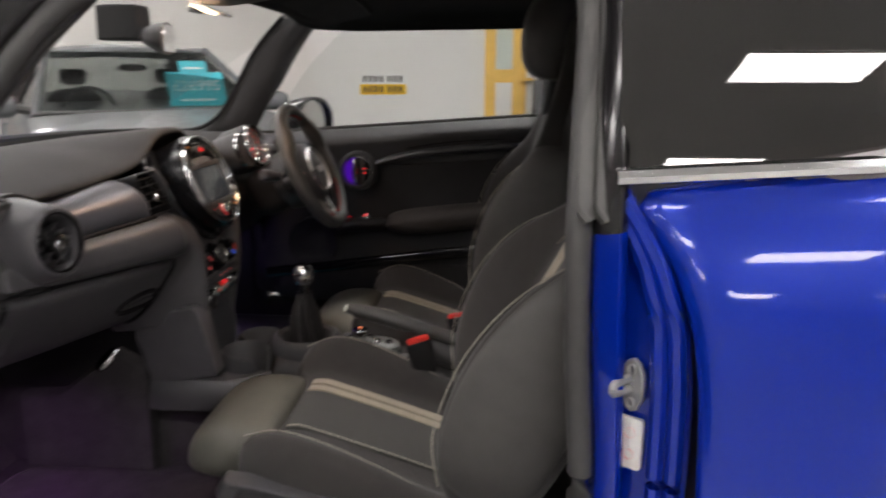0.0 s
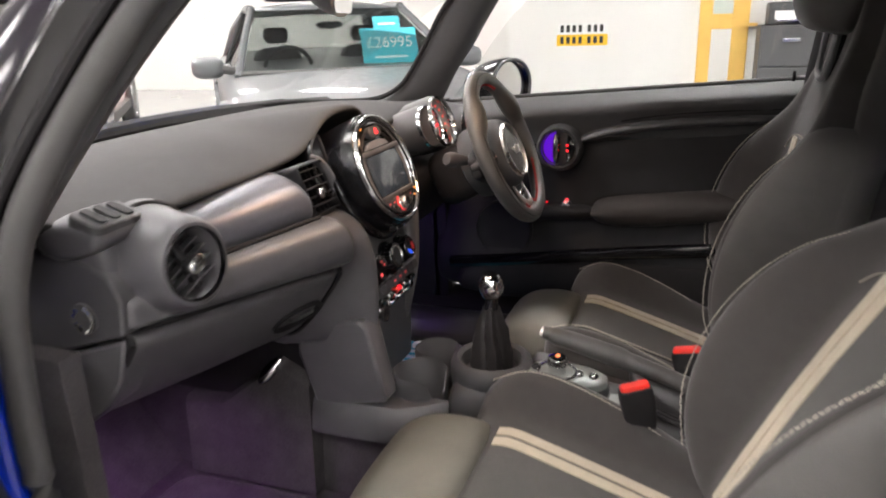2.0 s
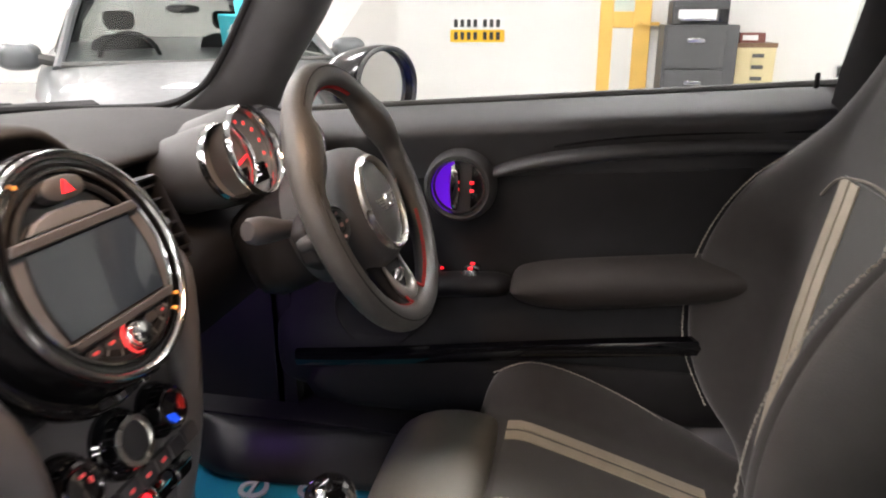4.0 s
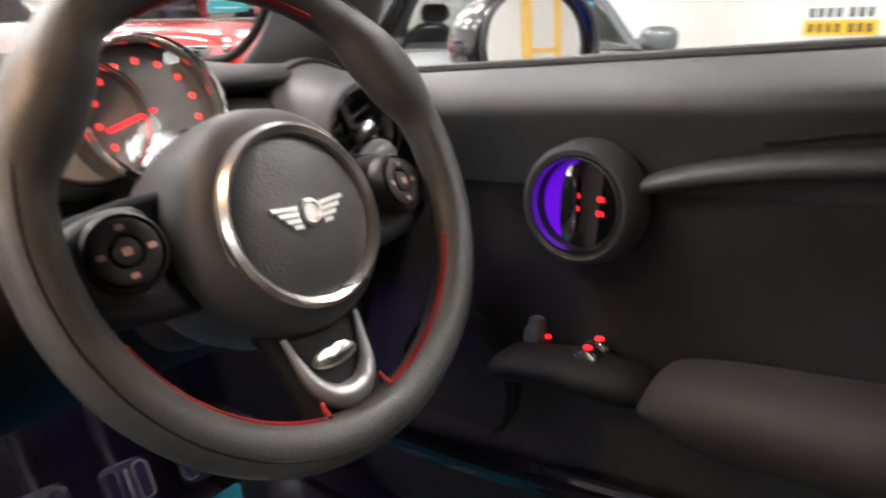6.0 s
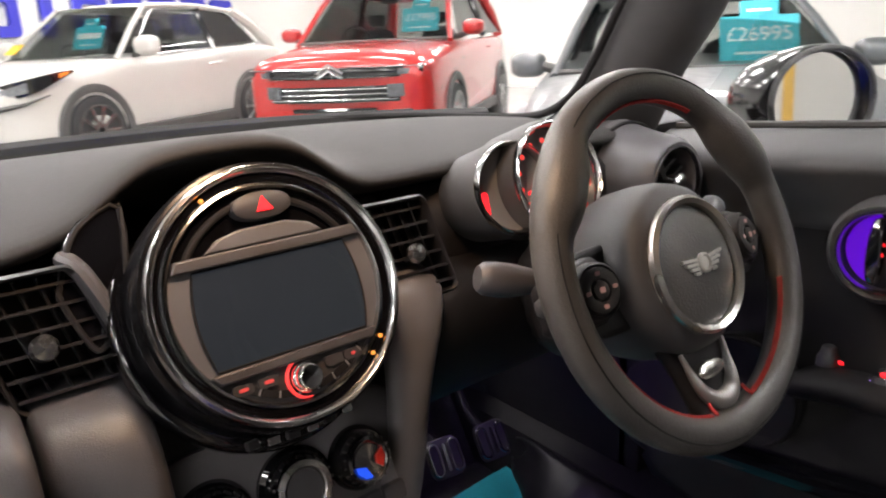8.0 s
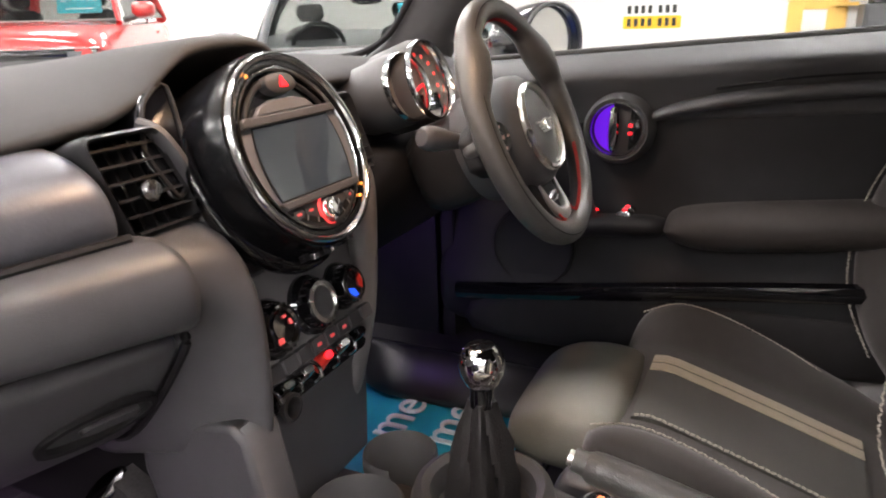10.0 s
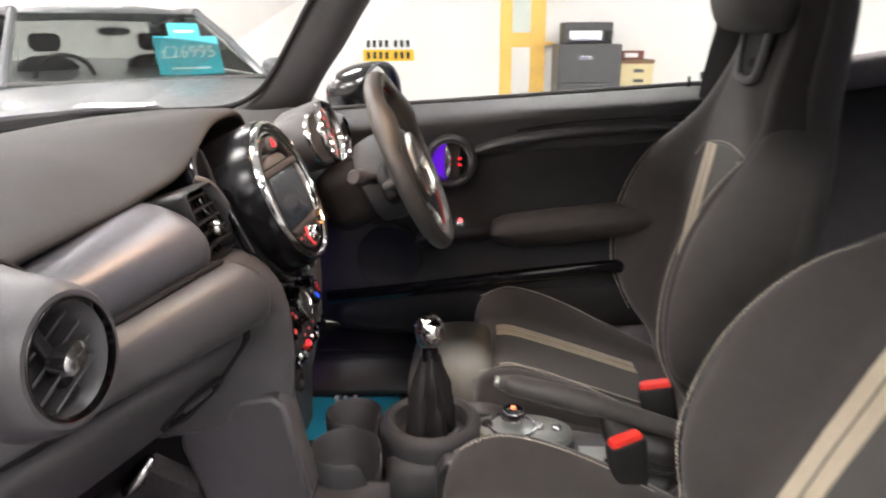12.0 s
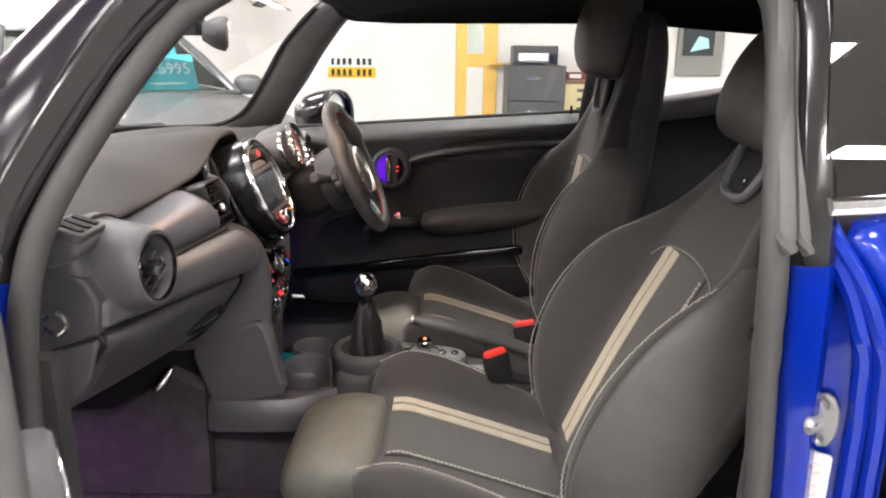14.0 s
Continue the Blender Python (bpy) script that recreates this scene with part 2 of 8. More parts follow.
def wall(name, a, b, z0, z1, thick, label, paint=WHITEWALL):
    """A wall along a-b, thickness to the left of that way."""
    a, b = Vector((*a, 0)), Vector((*b, 0))
    d = (b - a).normalized()
    n = Vector((-d.y, d.x, 0)) * thick
    bm = bmesh.new()
    lo = [a, b, b + n, a + n]
    loft([[p + Vector((0, 0, z)) for p in lo] for z in (z0, z1)], bm=bm)
    return tagged(part(name, bm, paint, smooth=False), label, "wall", kind="structure")


floor = part("floor", box(-22, 10, -12, 13, -0.2, 0), FLOORM, smooth=False)
tagged(floor, "grey polished showroom floor tiles under the cars", "floor", kind="structure")
ceil_bm = box(-22, 10, -12, 13, ROOM_H, ROOM_H + 0.2)
ceiling = tagged(part("ceiling", ceil_bm, CEIL, smooth=False), "white suspended showroom ceiling with light panels", "ceiling", kind="structure")
wall("wall_north", (10, 6.36), (-1.4, 6.36), 0, ROOM_H, -0.15, "bright white painted showroom wall")
wall("wall_far", (-1.4, 11.0), (-22, 11.0), 0, ROOM_H, -0.15, "white painted wall behind the parked cars")
wall("wall_return", (-1.4, 6.515), (-1.4, 11.0), 0, ROOM_H, -0.15, "white return wall behind the grey car")
wall("wall_west", (-16.8, 11.0), (-3.411, -12.0), 0, ROOM_H, -0.15, "white painted wall carrying large blue letters")
wall("wall_east", (10, -12), (10, 6.36), 0, ROOM_H, -0.15, "white painted showroom wall")
wall("wall_south", (-3.411, -12), (10, -12), 0, ROOM_H, -0.15, "pale painted showroom wall", GREYWALL)

FRAME = mat("white_panel_frame", (0.7, 0.7, 0.7), 0.5)


def ceiling_light():
    t = thing("ceiling_light", "oblong white ceiling light panel, switched on", "ceiling light", group="ceiling lights")
    bm = bmesh.new()
    for a, b, c, d in ((-0.62, 0.62, -0.32, -0.3), (-0.62, 0.62, 0.3, 0.32), (-0.62, -0.6, -0.3, 0.3), (0.6, 0.62, -0.3, 0.3)):
        box(a, b, c, d, -0.02, 0.0, bm)
    part("frame", bm, FRAME, t, smooth=False)
    part("diffuser", box(-0.6, 0.6, -0.3, 0.3, -0.012, -0.002), PANEL, t, smooth=False)
    return t


lamp0 = ceiling_light()
lamp0.location = (3.45, -6.15, ROOM_H - 0.004)
for ix in range(8):
    for iy in range(7):
        x, y = -13.05 + 2.75 * ix, -9.1 + 2.95 * iy
        inside = x > -10.4 - 0.58 * (y - 0.97) + 0.8 and (y < 5.6 or x < -2.2)
        if inside and (ix, iy) != (6, 1):
            copy_thing(lamp0, pose(x, y, ROOM_H - 0.004))


# ---- the blue car: shell round the cabin ----
def tum(z):
    """Half width of the body side at height z."""
    return lerp([(0.2, 0.74), (0.45, 0.80), (0.6, 0.832), (0.70, 0.835), (0.80, 0.825), (0.88, 0.805), (0.95, 0.78), (1.02, 0.745), (1.3, 0.63), (1.42, 0.50)], z)[0]


shell = thing("blue_car", "bright blue hatchback body shell with black roof pillars, passenger door open", "car")


def side_ring(s, off=0.0):
    """Edge of the door opening on one side of the car, as points."""
    table = [(-0.088, 0.48), (-0.098, 0.62), (-0.095, 0.78), (-0.075, 0.92), (-0.035, 1.03), (0.065, 1.19), (0.14, 1.255), (0.25, 1.30), (0.45, 1.325), (0.66, 1.325), (0.775, 1.29), (0.812, 1.235),
             (0.806, 1.08), (0.80, 0.95), (0.803, 0.80), (0.815, 0.60), (0.79, 0.46), (0.68, 0.415), (0.45, 0.405), (0.15, 0.405), (0.0, 0.405), (-0.06, 0.43)]
    cx, cz = 0.38, 0.85
    out = []
    for x, z in table:
        d = Vector((x - cx, z - cz)).normalized() * off
        out.append(Vector((x + d.x, s * (lerp([(0.35, 0.735), (0.9, 0.735), (1.0, 0.715), (1.34, 0.575)], z)[0]), z + d.y)))
    return out


# rubber seal round the passenger opening, flanked by the painted flange
part("door_seal", tube(smooth_path(side_ring(-1), 6, True), 0.017, 10, True), RUBBER, shell, "black rubber door seal")
inner = smooth_path(side_ring(-1, 0.012), 6, True)
mid = [p + Vector((0, -0.022, 0)) for p in smooth_path(side_ring(-1, 0.026), 6, True)]
out = [p + Vector((0, -0.035, 0)) for p in smooth_path(side_ring(-1, 0.045), 6, True)]
back = [p + Vector((0, -0.030, 0)) for p in smooth_path(side_ring(-1, 0.055), 6, True)]
bm = bmesh.new()
rows = [inner, mid, out, back]
vs = [[bm.verts.new(p) for p in r] for r in rows]
n = len(inner)
for a, b in zip(vs, vs[1:]):
    for i in range(n):
        j = (i + 1) % n
        bm.faces.new((a[i], a[j], b[j], b[i]))
ob = part("door_aperture", bm, BLUE, shell)
ob.data.materials.append(GLOSSBLACK)
for p in ob.data.polygons:
    p.material_index = 1 if p.center.z > (0.96 if p.center.x > 0.7 else 0.93) else 0
md = ob.modifiers.new("Solidify", "SOLIDIFY")
md.thickness = 0.004


ZB = [0.30 + 0.0362 * i for i in range(21)]
# quarter panel with its curved leading edge on the passenger side
def edge_x(z):
    return lerp([(0.25, 0.86), (0.40, 0.91), (0.52, 0.932), (0.64, 0.937), (0.77, 0.934), (0.845, 0.926), (0.91, 0.907), (0.977, 0.871), (1.01, 0.842)], z)[0]


rows = []
for z in ZB:
    r = []
    for i in range(13):
        k = i / 12
        x = edge_x(z) + (2.3 - edge_x(z)) * k ** 1.3
        zz = z + 0.05 * (x - 0.84) * max(0, (z - 0.6) / 0.4)
        yy = tum(z) + 0.008 * math.exp(-((z - 0.62) / 0.05) ** 2) - 0.06 * max(0, x - 1.1) ** 2
        r.append((x, -yy, zz))
    rows.append(r)
part("rear_quarter_panel", solid(rows, (0, 0.03, 0)), BLUE, shell, "glossy blue rear quarter panel", sub=1)
part("rear_quarter_panel", solid([[(x, -y, z) for x, y, z in r] for r in rows], (0, -0.03, 0)), BLUE, shell, "glossy blue rear quarter panel", sub=1)
# door jamb: ribbed painted post between opening and quarter panel
for k, f in enumerate((0.72, 0.89)):
    pts = [(0.815 + (edge_x(z) - 0.815) * f, -(0.735 + 0.05 * f) * min(1.0, tum(z) / 0.80), z) for z in ZB[2:]]
    part("jamb_rib", tube(smooth_path(pts, 3), 0.011, 8), BLUE, shell, "stepped blue door jamb")
rows = [[(0.826, -0.712 * min(1.0, tum(z) / 0.80), z), (0.838, -0.724 * min(1.0, tum(z) / 0.80), z), (0.815 + (edge_x(z) - 0.815) * 0.4, -0.735 * min(1.0, tum(z) / 0.80), z), (edge_x(z) + 0.004, -0.775 * min(1.0, tum(z) / 0.80), z)] for z in ZB]
part("door_jamb", solid(rows, (0.006, 0.01, 0)), BLUE, shell, "blue door jamb")
# lock striker and jamb label
sm = basis((0.872, -0.752, 0.766), (-0.72, -0.69, 0)) @ Matrix.Diagonal((0.62, 0.78, 0.85, 1))
st = part("striker_plate", plate([(0, 0.046), (0.014, 0.040), (0.025, 0.022), (0.027, 0.0), (0.025, -0.022), (0.014, -0.040), (0, -0.046), (-0.014, -0.040), (-0.025, -0.022), (-0.027, 0.0), (-0.025, 0.022), (-0.014, 0.040)], sm, -0.006, 0.004), ZINC, shell, "bright steel lock striker", bevel=0.002)
part("striker_loop", tube(smooth_path([sm @ Vector(p) for p in ((-0.004, 0.012, 0.0), (-0.006, 0.012, 0.030), (-0.006, 0.008, 0.040), (-0.006, -0.002, 0.040), (-0.006, -0.006, 0.030), (-0.004, -0.006, 0.0))], 5), 0.0055, 8), ZINC, st)
for dy in (-0.036, 0.036):
    part("bolt", lathe([(0.009, 0.008), (0.009, 0.012), (0.005, 0.010)], sm @ pose(0.002, dy * 0.8, -0.004), 12), ZINC, st)
lm = basis((0.873, -0.752, 0.686), (-0.50, -0.86, 0))
LABELWHITE = mat("white_label", (0.75, 0.75, 0.73), 0.5)
lb = part("jamb_label", plate(rrect(0.032, 0.070, 0.004), lm, -0.004, 0.002), LABELWHITE, shell, "small white paper safety label")
for k in range(2):
    part("label_mark", lathe([(0.007, 0.002), (0.007, 0.003)], lm @ pose(0, 0.015 - 0.03 * k, 0), 14), REDPLASTIC, lb)

# sill under the door opening, front wing, roof, pillars
sill = [[(x, -y, z) for y, z in ((0.66, 0.355), (0.70, 0.37), (0.745, 0.365), (0.79, 0.345), (0.81, 0.32), (0.80, 0.22), (0.66, 0.2))] for x in (-0.25, 0.0, 0.3, 0.6, 0.9, 1.0)]
part("sill", loft(sill), BLUE, shell, "blue door sill", sub=1)
part("inner_sill", loft([[(x, y, z) for y, z in ((0.60, 0.24), (0.62, 0.35), (0.66, 0.37), (0.76, 0.37), (0.76, 0.2))] for x in (-0.7, 0.0, 0.5, 1.0)]), PLASTIC_DARK, shell, "black inner sill")
part("driver_sill_step", loft([[(x, y, z) for y, z in ((yo, 0.262), (yo + 0.012, 0.285), (yo + 0.05, 0.325), (0.605, 0.352), (0.625, 0.35), (0.625, 0.25))] for x, yo in ((-0.36, 0.595), (-0.30, 0.570), (-0.25, 0.530), (-0.20, 0.508), (-0.10, 0.508), (0.05, 0.525), (0.4, 0.54), (1.0, 0.55))]), VENTBLACK, shell, "black moulded sill step", sub=1)
part("sill_trim", loft([[(x, -y, z) for y, z in ((0.60, 0.33), (0.63, 0.385), (0.70, 0.398), (0.722, 0.392), (0.70, 0.35))] for x in (-0.12, 0.2, 0.5, 0.85)]), PLASTIC_LOW, shell, "black plastic sill trim", sub=1)
for s in (-1, 1):
    rows = []
    for z in [0.30 + 0.06 * i for i in range(12)]:
        rows.append([(-1.42 + 1.27 * (i / 8), s * (tum(z) + 0.01 - 0.14 * (1 - i / 8) ** 2), z - ((0.07 if s < 0 else 0.09) + min(0.16, 0.62 * max(0.0, 1.20 - 1.27 * i / 8) ** 0.75)) * (z - 0.3) / 0.66) for i in range(9)])
    part("front_wing", solid(rows, (0, -s * 0.03, 0)), BLUE, shell, "blue front wing", sub=1)
rows = []
for i in range(9):
    y = -0.76 + 1.52 * i / 8
    rows.append([(-1.46, y * 0.86, 0.60 - 0.06 * (y / 0.76) ** 2), (-1.40, y * 0.90, 0.69 - 0.08 * (y / 0.76) ** 2), (-1.15, y * 0.96, 0.75 - 0.08 * (y / 0.76) ** 2), (-0.85, y, 0.80 - 0.07 * (y / 0.76) ** 2), (-0.60, y, 0.86 - 0.06 * (y / 0.76) ** 2)])
part("bonnet", solid(rows, (0, 0, -0.02)), BLUE, shell, "blue bonnet", sub=1)

# A pillars: gloss outside, dark trim inside
for s in (-1, 1):
    if s > 0:
        edge_in = smooth_path([(-0.300, 0.622, 0.935), (-0.205, 0.606, 0.985), (-0.150, 0.602, 1.050), (-0.105, 0.600, 1.120), (-0.048, 0.596, 1.208), (0.045, 0.580, 1.300), (0.16, 0.560, 1.350)], 4)
        edge_out = smooth_path([(-0.110, 0.700, 0.935), (-0.080, 0.695, 0.990), (-0.050, 0.690, 1.040), (0.000, 0.684, 1.105), (0.062, 0.666, 1.195), (0.150, 0.625, 1.290), (0.28, 0.585, 1.350)], 4)
        rows = [[a.lerp(b, k / 6) + Vector((0.026, -0.016, -0.010)) * math.sin(math.pi * k / 6) for k in range(7)] for a, b in zip(edge_in, edge_out)]
        part("pillar_trim", solid(rows, (-0.02, 0.022, 0.006)), PLASTIC, shell, "black moulded pillar trim", sub=1)
        rows = [[a.lerp(b, k / 4) + Vector((-0.03, 0.045, 0.02)) * (0.35 + math.sin(math.pi * k / 4)) for k in range(5)] for a, b in zip(edge_in, edge_out)]
        part("pillar_skin", solid(rows, (0.006, -0.008, 0)), GLOSSBLACK, shell, "gloss black windscreen pillar", sub=1)
    else:
        outer = smooth_path([(-0.40, -0.715, 0.905), (-0.285, -0.705, 1.01), (-0.170, -0.685, 1.12), (-0.066, -0.650, 1.225), (0.030, -0.612, 1.325), (0.12, -0.588, 1.38)], 4)
        inner = smooth_path([(-0.125, -0.742, 0.90), (-0.078, -0.728, 1.0), (-0.022, -0.692, 1.1), (0.043, -0.648, 1.2), (0.14, -0.606, 1.29), (0.26, -0.580, 1.36)], 4)
        rows = [[a.lerp(b, k / 5) + Vector((-0.004, -0.014, 0.006)) * math.sin(math.pi * k / 5) for k in range(6)] for a, b in zip(outer, inner)]
        part("pillar_skin", solid(rows, (0.02, 0.03, -0.02)), PILLARGLOSS, shell, "gloss black windscreen pillar", sub=1)
        part("pillar_gap", tube([p + Vector((0.004, -0.004, 0)) for p in inner], 0.007, 8), PLASTIC_DARK, shell, "black rubber gap strip")
        P = [a.lerp(b, 0.5) + Vector((-0.01, -0.0, 0.0)) for a, b in zip(outer, inner)]
        wid = [0.055 - 0.03 * i / (len(P) - 1) for i in range(len(P))]
        part("pillar_trim", tube([p + Vector((0.03, 0.075, -0.03)) for p in P], wid, 12, flat=0.55, up=(0, -0.9, 0.45)), PLASTIC, shell, "black moulded pillar trim")
    R = smooth_path([(0.14, s * 0.60, 1.315), (0.3, s * 0.575, 1.352), (0.6, s * 0.565, 1.365), (0.95, s * 0.57, 1.355), (1.4, s * 0.57, 1.33), (1.9, s * 0.55, 1.26)], 5)
    if s > 0:
        W_ = smooth_path([(-0.50, -0.60, 0.965), (-0.545, -0.3, 0.974), (-0.555, 0.0, 0.978), (-0.535, 0.30, 0.974), (-0.470, 0.48, 0.970), (-0.370, 0.565, 0.964), (-0.270, 0.603, 0.968), (-0.198, 0.602, 1.000), (-0.152, 0.599, 1.052), (-0.107, 0.597, 1.122), (-0.050, 0.593, 1.210), (0.043, 0.577, 1.302)], 6)
        part("windscreen_seal", tube(W_, 0.0065, 8), PLASTIC_DARK, shell, "black windscreen edge seal")
    part("roof_rail", tube(R, 0.045, 12), HEADLINER, shell, "dark roof rail lining")
    B = smooth_path([(0.93, s * 0.575, 1.35), (0.935, s * 0.63, 1.15), (0.925, s * 0.675, 1.0), (0.92, s * 0.69, 0.8), (0.91, s * 0.69, 0.40)], 5)
    part("middle_pillar_trim", tube(B, 0.105, 12, flat=0.28, up=(0, 1, 0)), PLASTIC, shell, "black pillar trim")
roofrows = []
for i in range(11):
    y = -0.60 + 1.2 * i / 10
    roofrows.append([(x, y * (1 if x < 1.6 else 0.95), z - 0.10 * (y / 0.6) ** 2 * (0.6 if x < 0.2 else 0.75)) for x, z in ((0.12, 1.335), (0.2, 1.372), (0.4, 1.40), (0.8, 1.415), (1.3, 1.40), (1.8, 1.34), (2.03, 1.27))])
part("roof", solid(roofrows, (0, 0, 0.02)), GLOSSBLACK, shell, "gloss black roof", sub=1)
liner = [[(x, y, z - 0.03) for x, y, z in r] for r in roofrows]
part("headlining", solid(liner, (0, 0, 0.012)), HEADLINER, shell, "dark fabric headlining", sub=1)
part("header_rail", tube(smooth_path([(0.20, -0.56, 1.30), (0.15, -0.35, 1.325), (0.13, 0, 1.335), (0.15, 0.35, 1.325), (0.20, 0.56, 1.30)], 5), 0.04, 10), HEADLINER, shell, "dark windscreen header lining")

# windscreen
rows = []
for k in range(7):
    f = k / 6
    rows.append([(-0.52 + 0.66 * f - 0.05 * (1 - (y / 0.62) ** 2) * (1 - 0.6 * f), y * (1.02 - 0.12 * f), 0.95 + 0.375 * f) for y in [-0.62 + 1.24 * j / 10 for j in range(11)]])
ws = part("windscreen", solid(rows, (0.003, 0, 0.003)), SCREENGLASS, shell, "clear windscreen")
ws.visible_shadow = False
part("cowl", tube(smooth_path([(-0.46, -0.66, 0.945), (-0.54, -0.3, 0.962), (-0.56, 0, 0.966), (-0.54, 0.3, 0.962), (-0.46, 0.66, 0.945)], 6), 0.022, 8), PLASTIC_DARK, shell, "black windscreen cowl")
for y0, y1 in ((-0.42, 0.10), (0.12, 0.55)):
    part("wiper_blade", tube(smooth_path([(-0.55, y0, 0.968), (-0.56, (y0 + y1) / 2, 0.972), (-0.54, y1, 0.965)], 5), 0.008, 6), PLASTIC_DARK, shell, "black wiper blade")

# rear side windows with bright waist trim
for s, gm in ((-1, TINT), (1, GLASS)):
    g = solid([[(x, s * (0.735 - (0.22 if s < 0 else 0.38) * (z - 1.03)), z) for x in (0.842, 1.1, 1.4, 1.75)] for z in (1.03, 1.12, 1.22, 1.325)], (0, -s * 0.004, 0))
    ob = part("rear_side_window", g, gm, shell, "dark tinted rear side glass" if s < 0 else "clear rear side glass")
    ob.visible_shadow = False
    part("waist_trim", tube([(0.838, s * 0.750, 1.026), (1.1, s * 0.748, 1.041), (1.4, s * 0.735, 1.056), (1.8, s * 0.70, 1.076)], 0.012, 8, flat=0.9), CHROME, shell, "chrome waist trim")
    part("rear_side_trim", solid([[(x, s * y, z) for x in (0.98 if s < 0 else 0.868, 1.2, 1.5, 1.9)] for y, z in ((0.72, 1.03), (0.675, 1.0), (0.655, 0.9), (0.65, 0.7), (0.64, 0.45))], (0, s * 0.02, 0)), PLASTIC_LOW, shell, "charcoal rear side trim", sub=1)
    # pale base colour stands in for window light falling on this moulding
    part("rear_sill_trim", tube([(0.99, s * 0.70, 1.005), (1.3, s * 0.70, 1.055), (1.8, s * 0.67, 1.09)], 0.045, 10, flat=0.9), mat("waist_trim_lit_grey", (0.26, 0.24, 0.245), 0.6), shell, "waist moulding with window light put into its grey")
POSTGREY = mat("grey_post_rubber", (0.075, 0.073, 0.070), 0.55, var=0.12)
# sealing strips on the passenger side post above the waist
for dx, w in ((0.004, 0.012), (0.026, 0.012), (0.046, 0.009)):
    run = [(0.812, -0.585, 1.33), (0.808, -0.645, 1.16), (0.802, -0.708, 1.02), (0.801, -0.722, 0.985), (0.806, -0.726, 0.970)]
    part("post_strip", tube([p + Vector((dx, -0.012, 0)) for p in smooth_path(run, 5)], w, 8, flat=0.8), POSTGREY, shell, "grey rubber post strip")

# tail, floor and bulkhead close the shell
part("tailgate", solid([[(2.27 - 0.05 * (y / 0.7) ** 2, y, z) for y in (-0.74, -0.35, 0.35, 0.74)] for z in (0.28, 0.5, 0.8, 1.06)], (0.03, 0, 0)), BLUE, shell)
rg = part("rear_window", solid([[(2.25 - 1.2 * (z - 1.06), y, z) for y in (-0.60, 0, 0.60)] for z in (1.06, 1.26)], (0.004, 0, 0)), REARTINT, shell)
rg.visible_shadow = False
part("cabin_floor", box(-0.75, 2.0, -0.68, 0.68, 0.20, 0.235), CARPET, shell, "black carpeted cabin floor", smooth=False)
part("toe_board", solid([[(x, y, z) for y in (-0.68, 0.68)] for x, z in ((-0.45, 0.23), (-0.62, 0.42), (-0.66, 0.95))], (-0.03, 0, 0)), CARPET, shell, smooth=False)
for s in (-1, 1):
    part("kick_panel", solid([[(x, s * 0.655, z) for x in (-0.62, -0.35, -0.09)] for z in (0.23, 0.5, 0.8)], (0, s * 0.03, 0)), CARPET if s < 0 else PLASTIC_DARK, shell)
part("tunnel", loft([[(x, y, z) for y, z in ((-0.14, 0.23), (-0.13, 0.36), (-0.09, 0.42), (0.09, 0.42), (0.13, 0.36), (0.14, 0.23))] for x in (-0.6, 0.2, 0.9, 1.1)]), CARPET, shell, sub=0)


# ---- front seats ----
def seat_section(w, f0, b, back, flat=0.60):
    """Half profile (across, out of the surface) of a bolstered section, mirrored into a closed ring."""
    half = [(0.0, f0), (0.30 * w, f0), (flat * w, f0 + 0.004), ((flat + 0.08) * w, f0 + 0.25 * b), ((flat + 0.18) * w, f0 + 0.80 * b), ((flat + 0.27) * w, f0 + b), (0.965 * w, f0 + 0.90 * b),
            (1.0 * w, f0 + 0.55 * b - 0.01), (1.0 * w, f0 - 0.35 * back), (0.97 * w, f0 - 0.75 * back), (0.85 * w, f0 - 0.97 * back), (0.45 * w, f0 - back), (0.0, f0 - back)]
    return half + [(-y, n) for y, n in reversed(half[1:-1])]


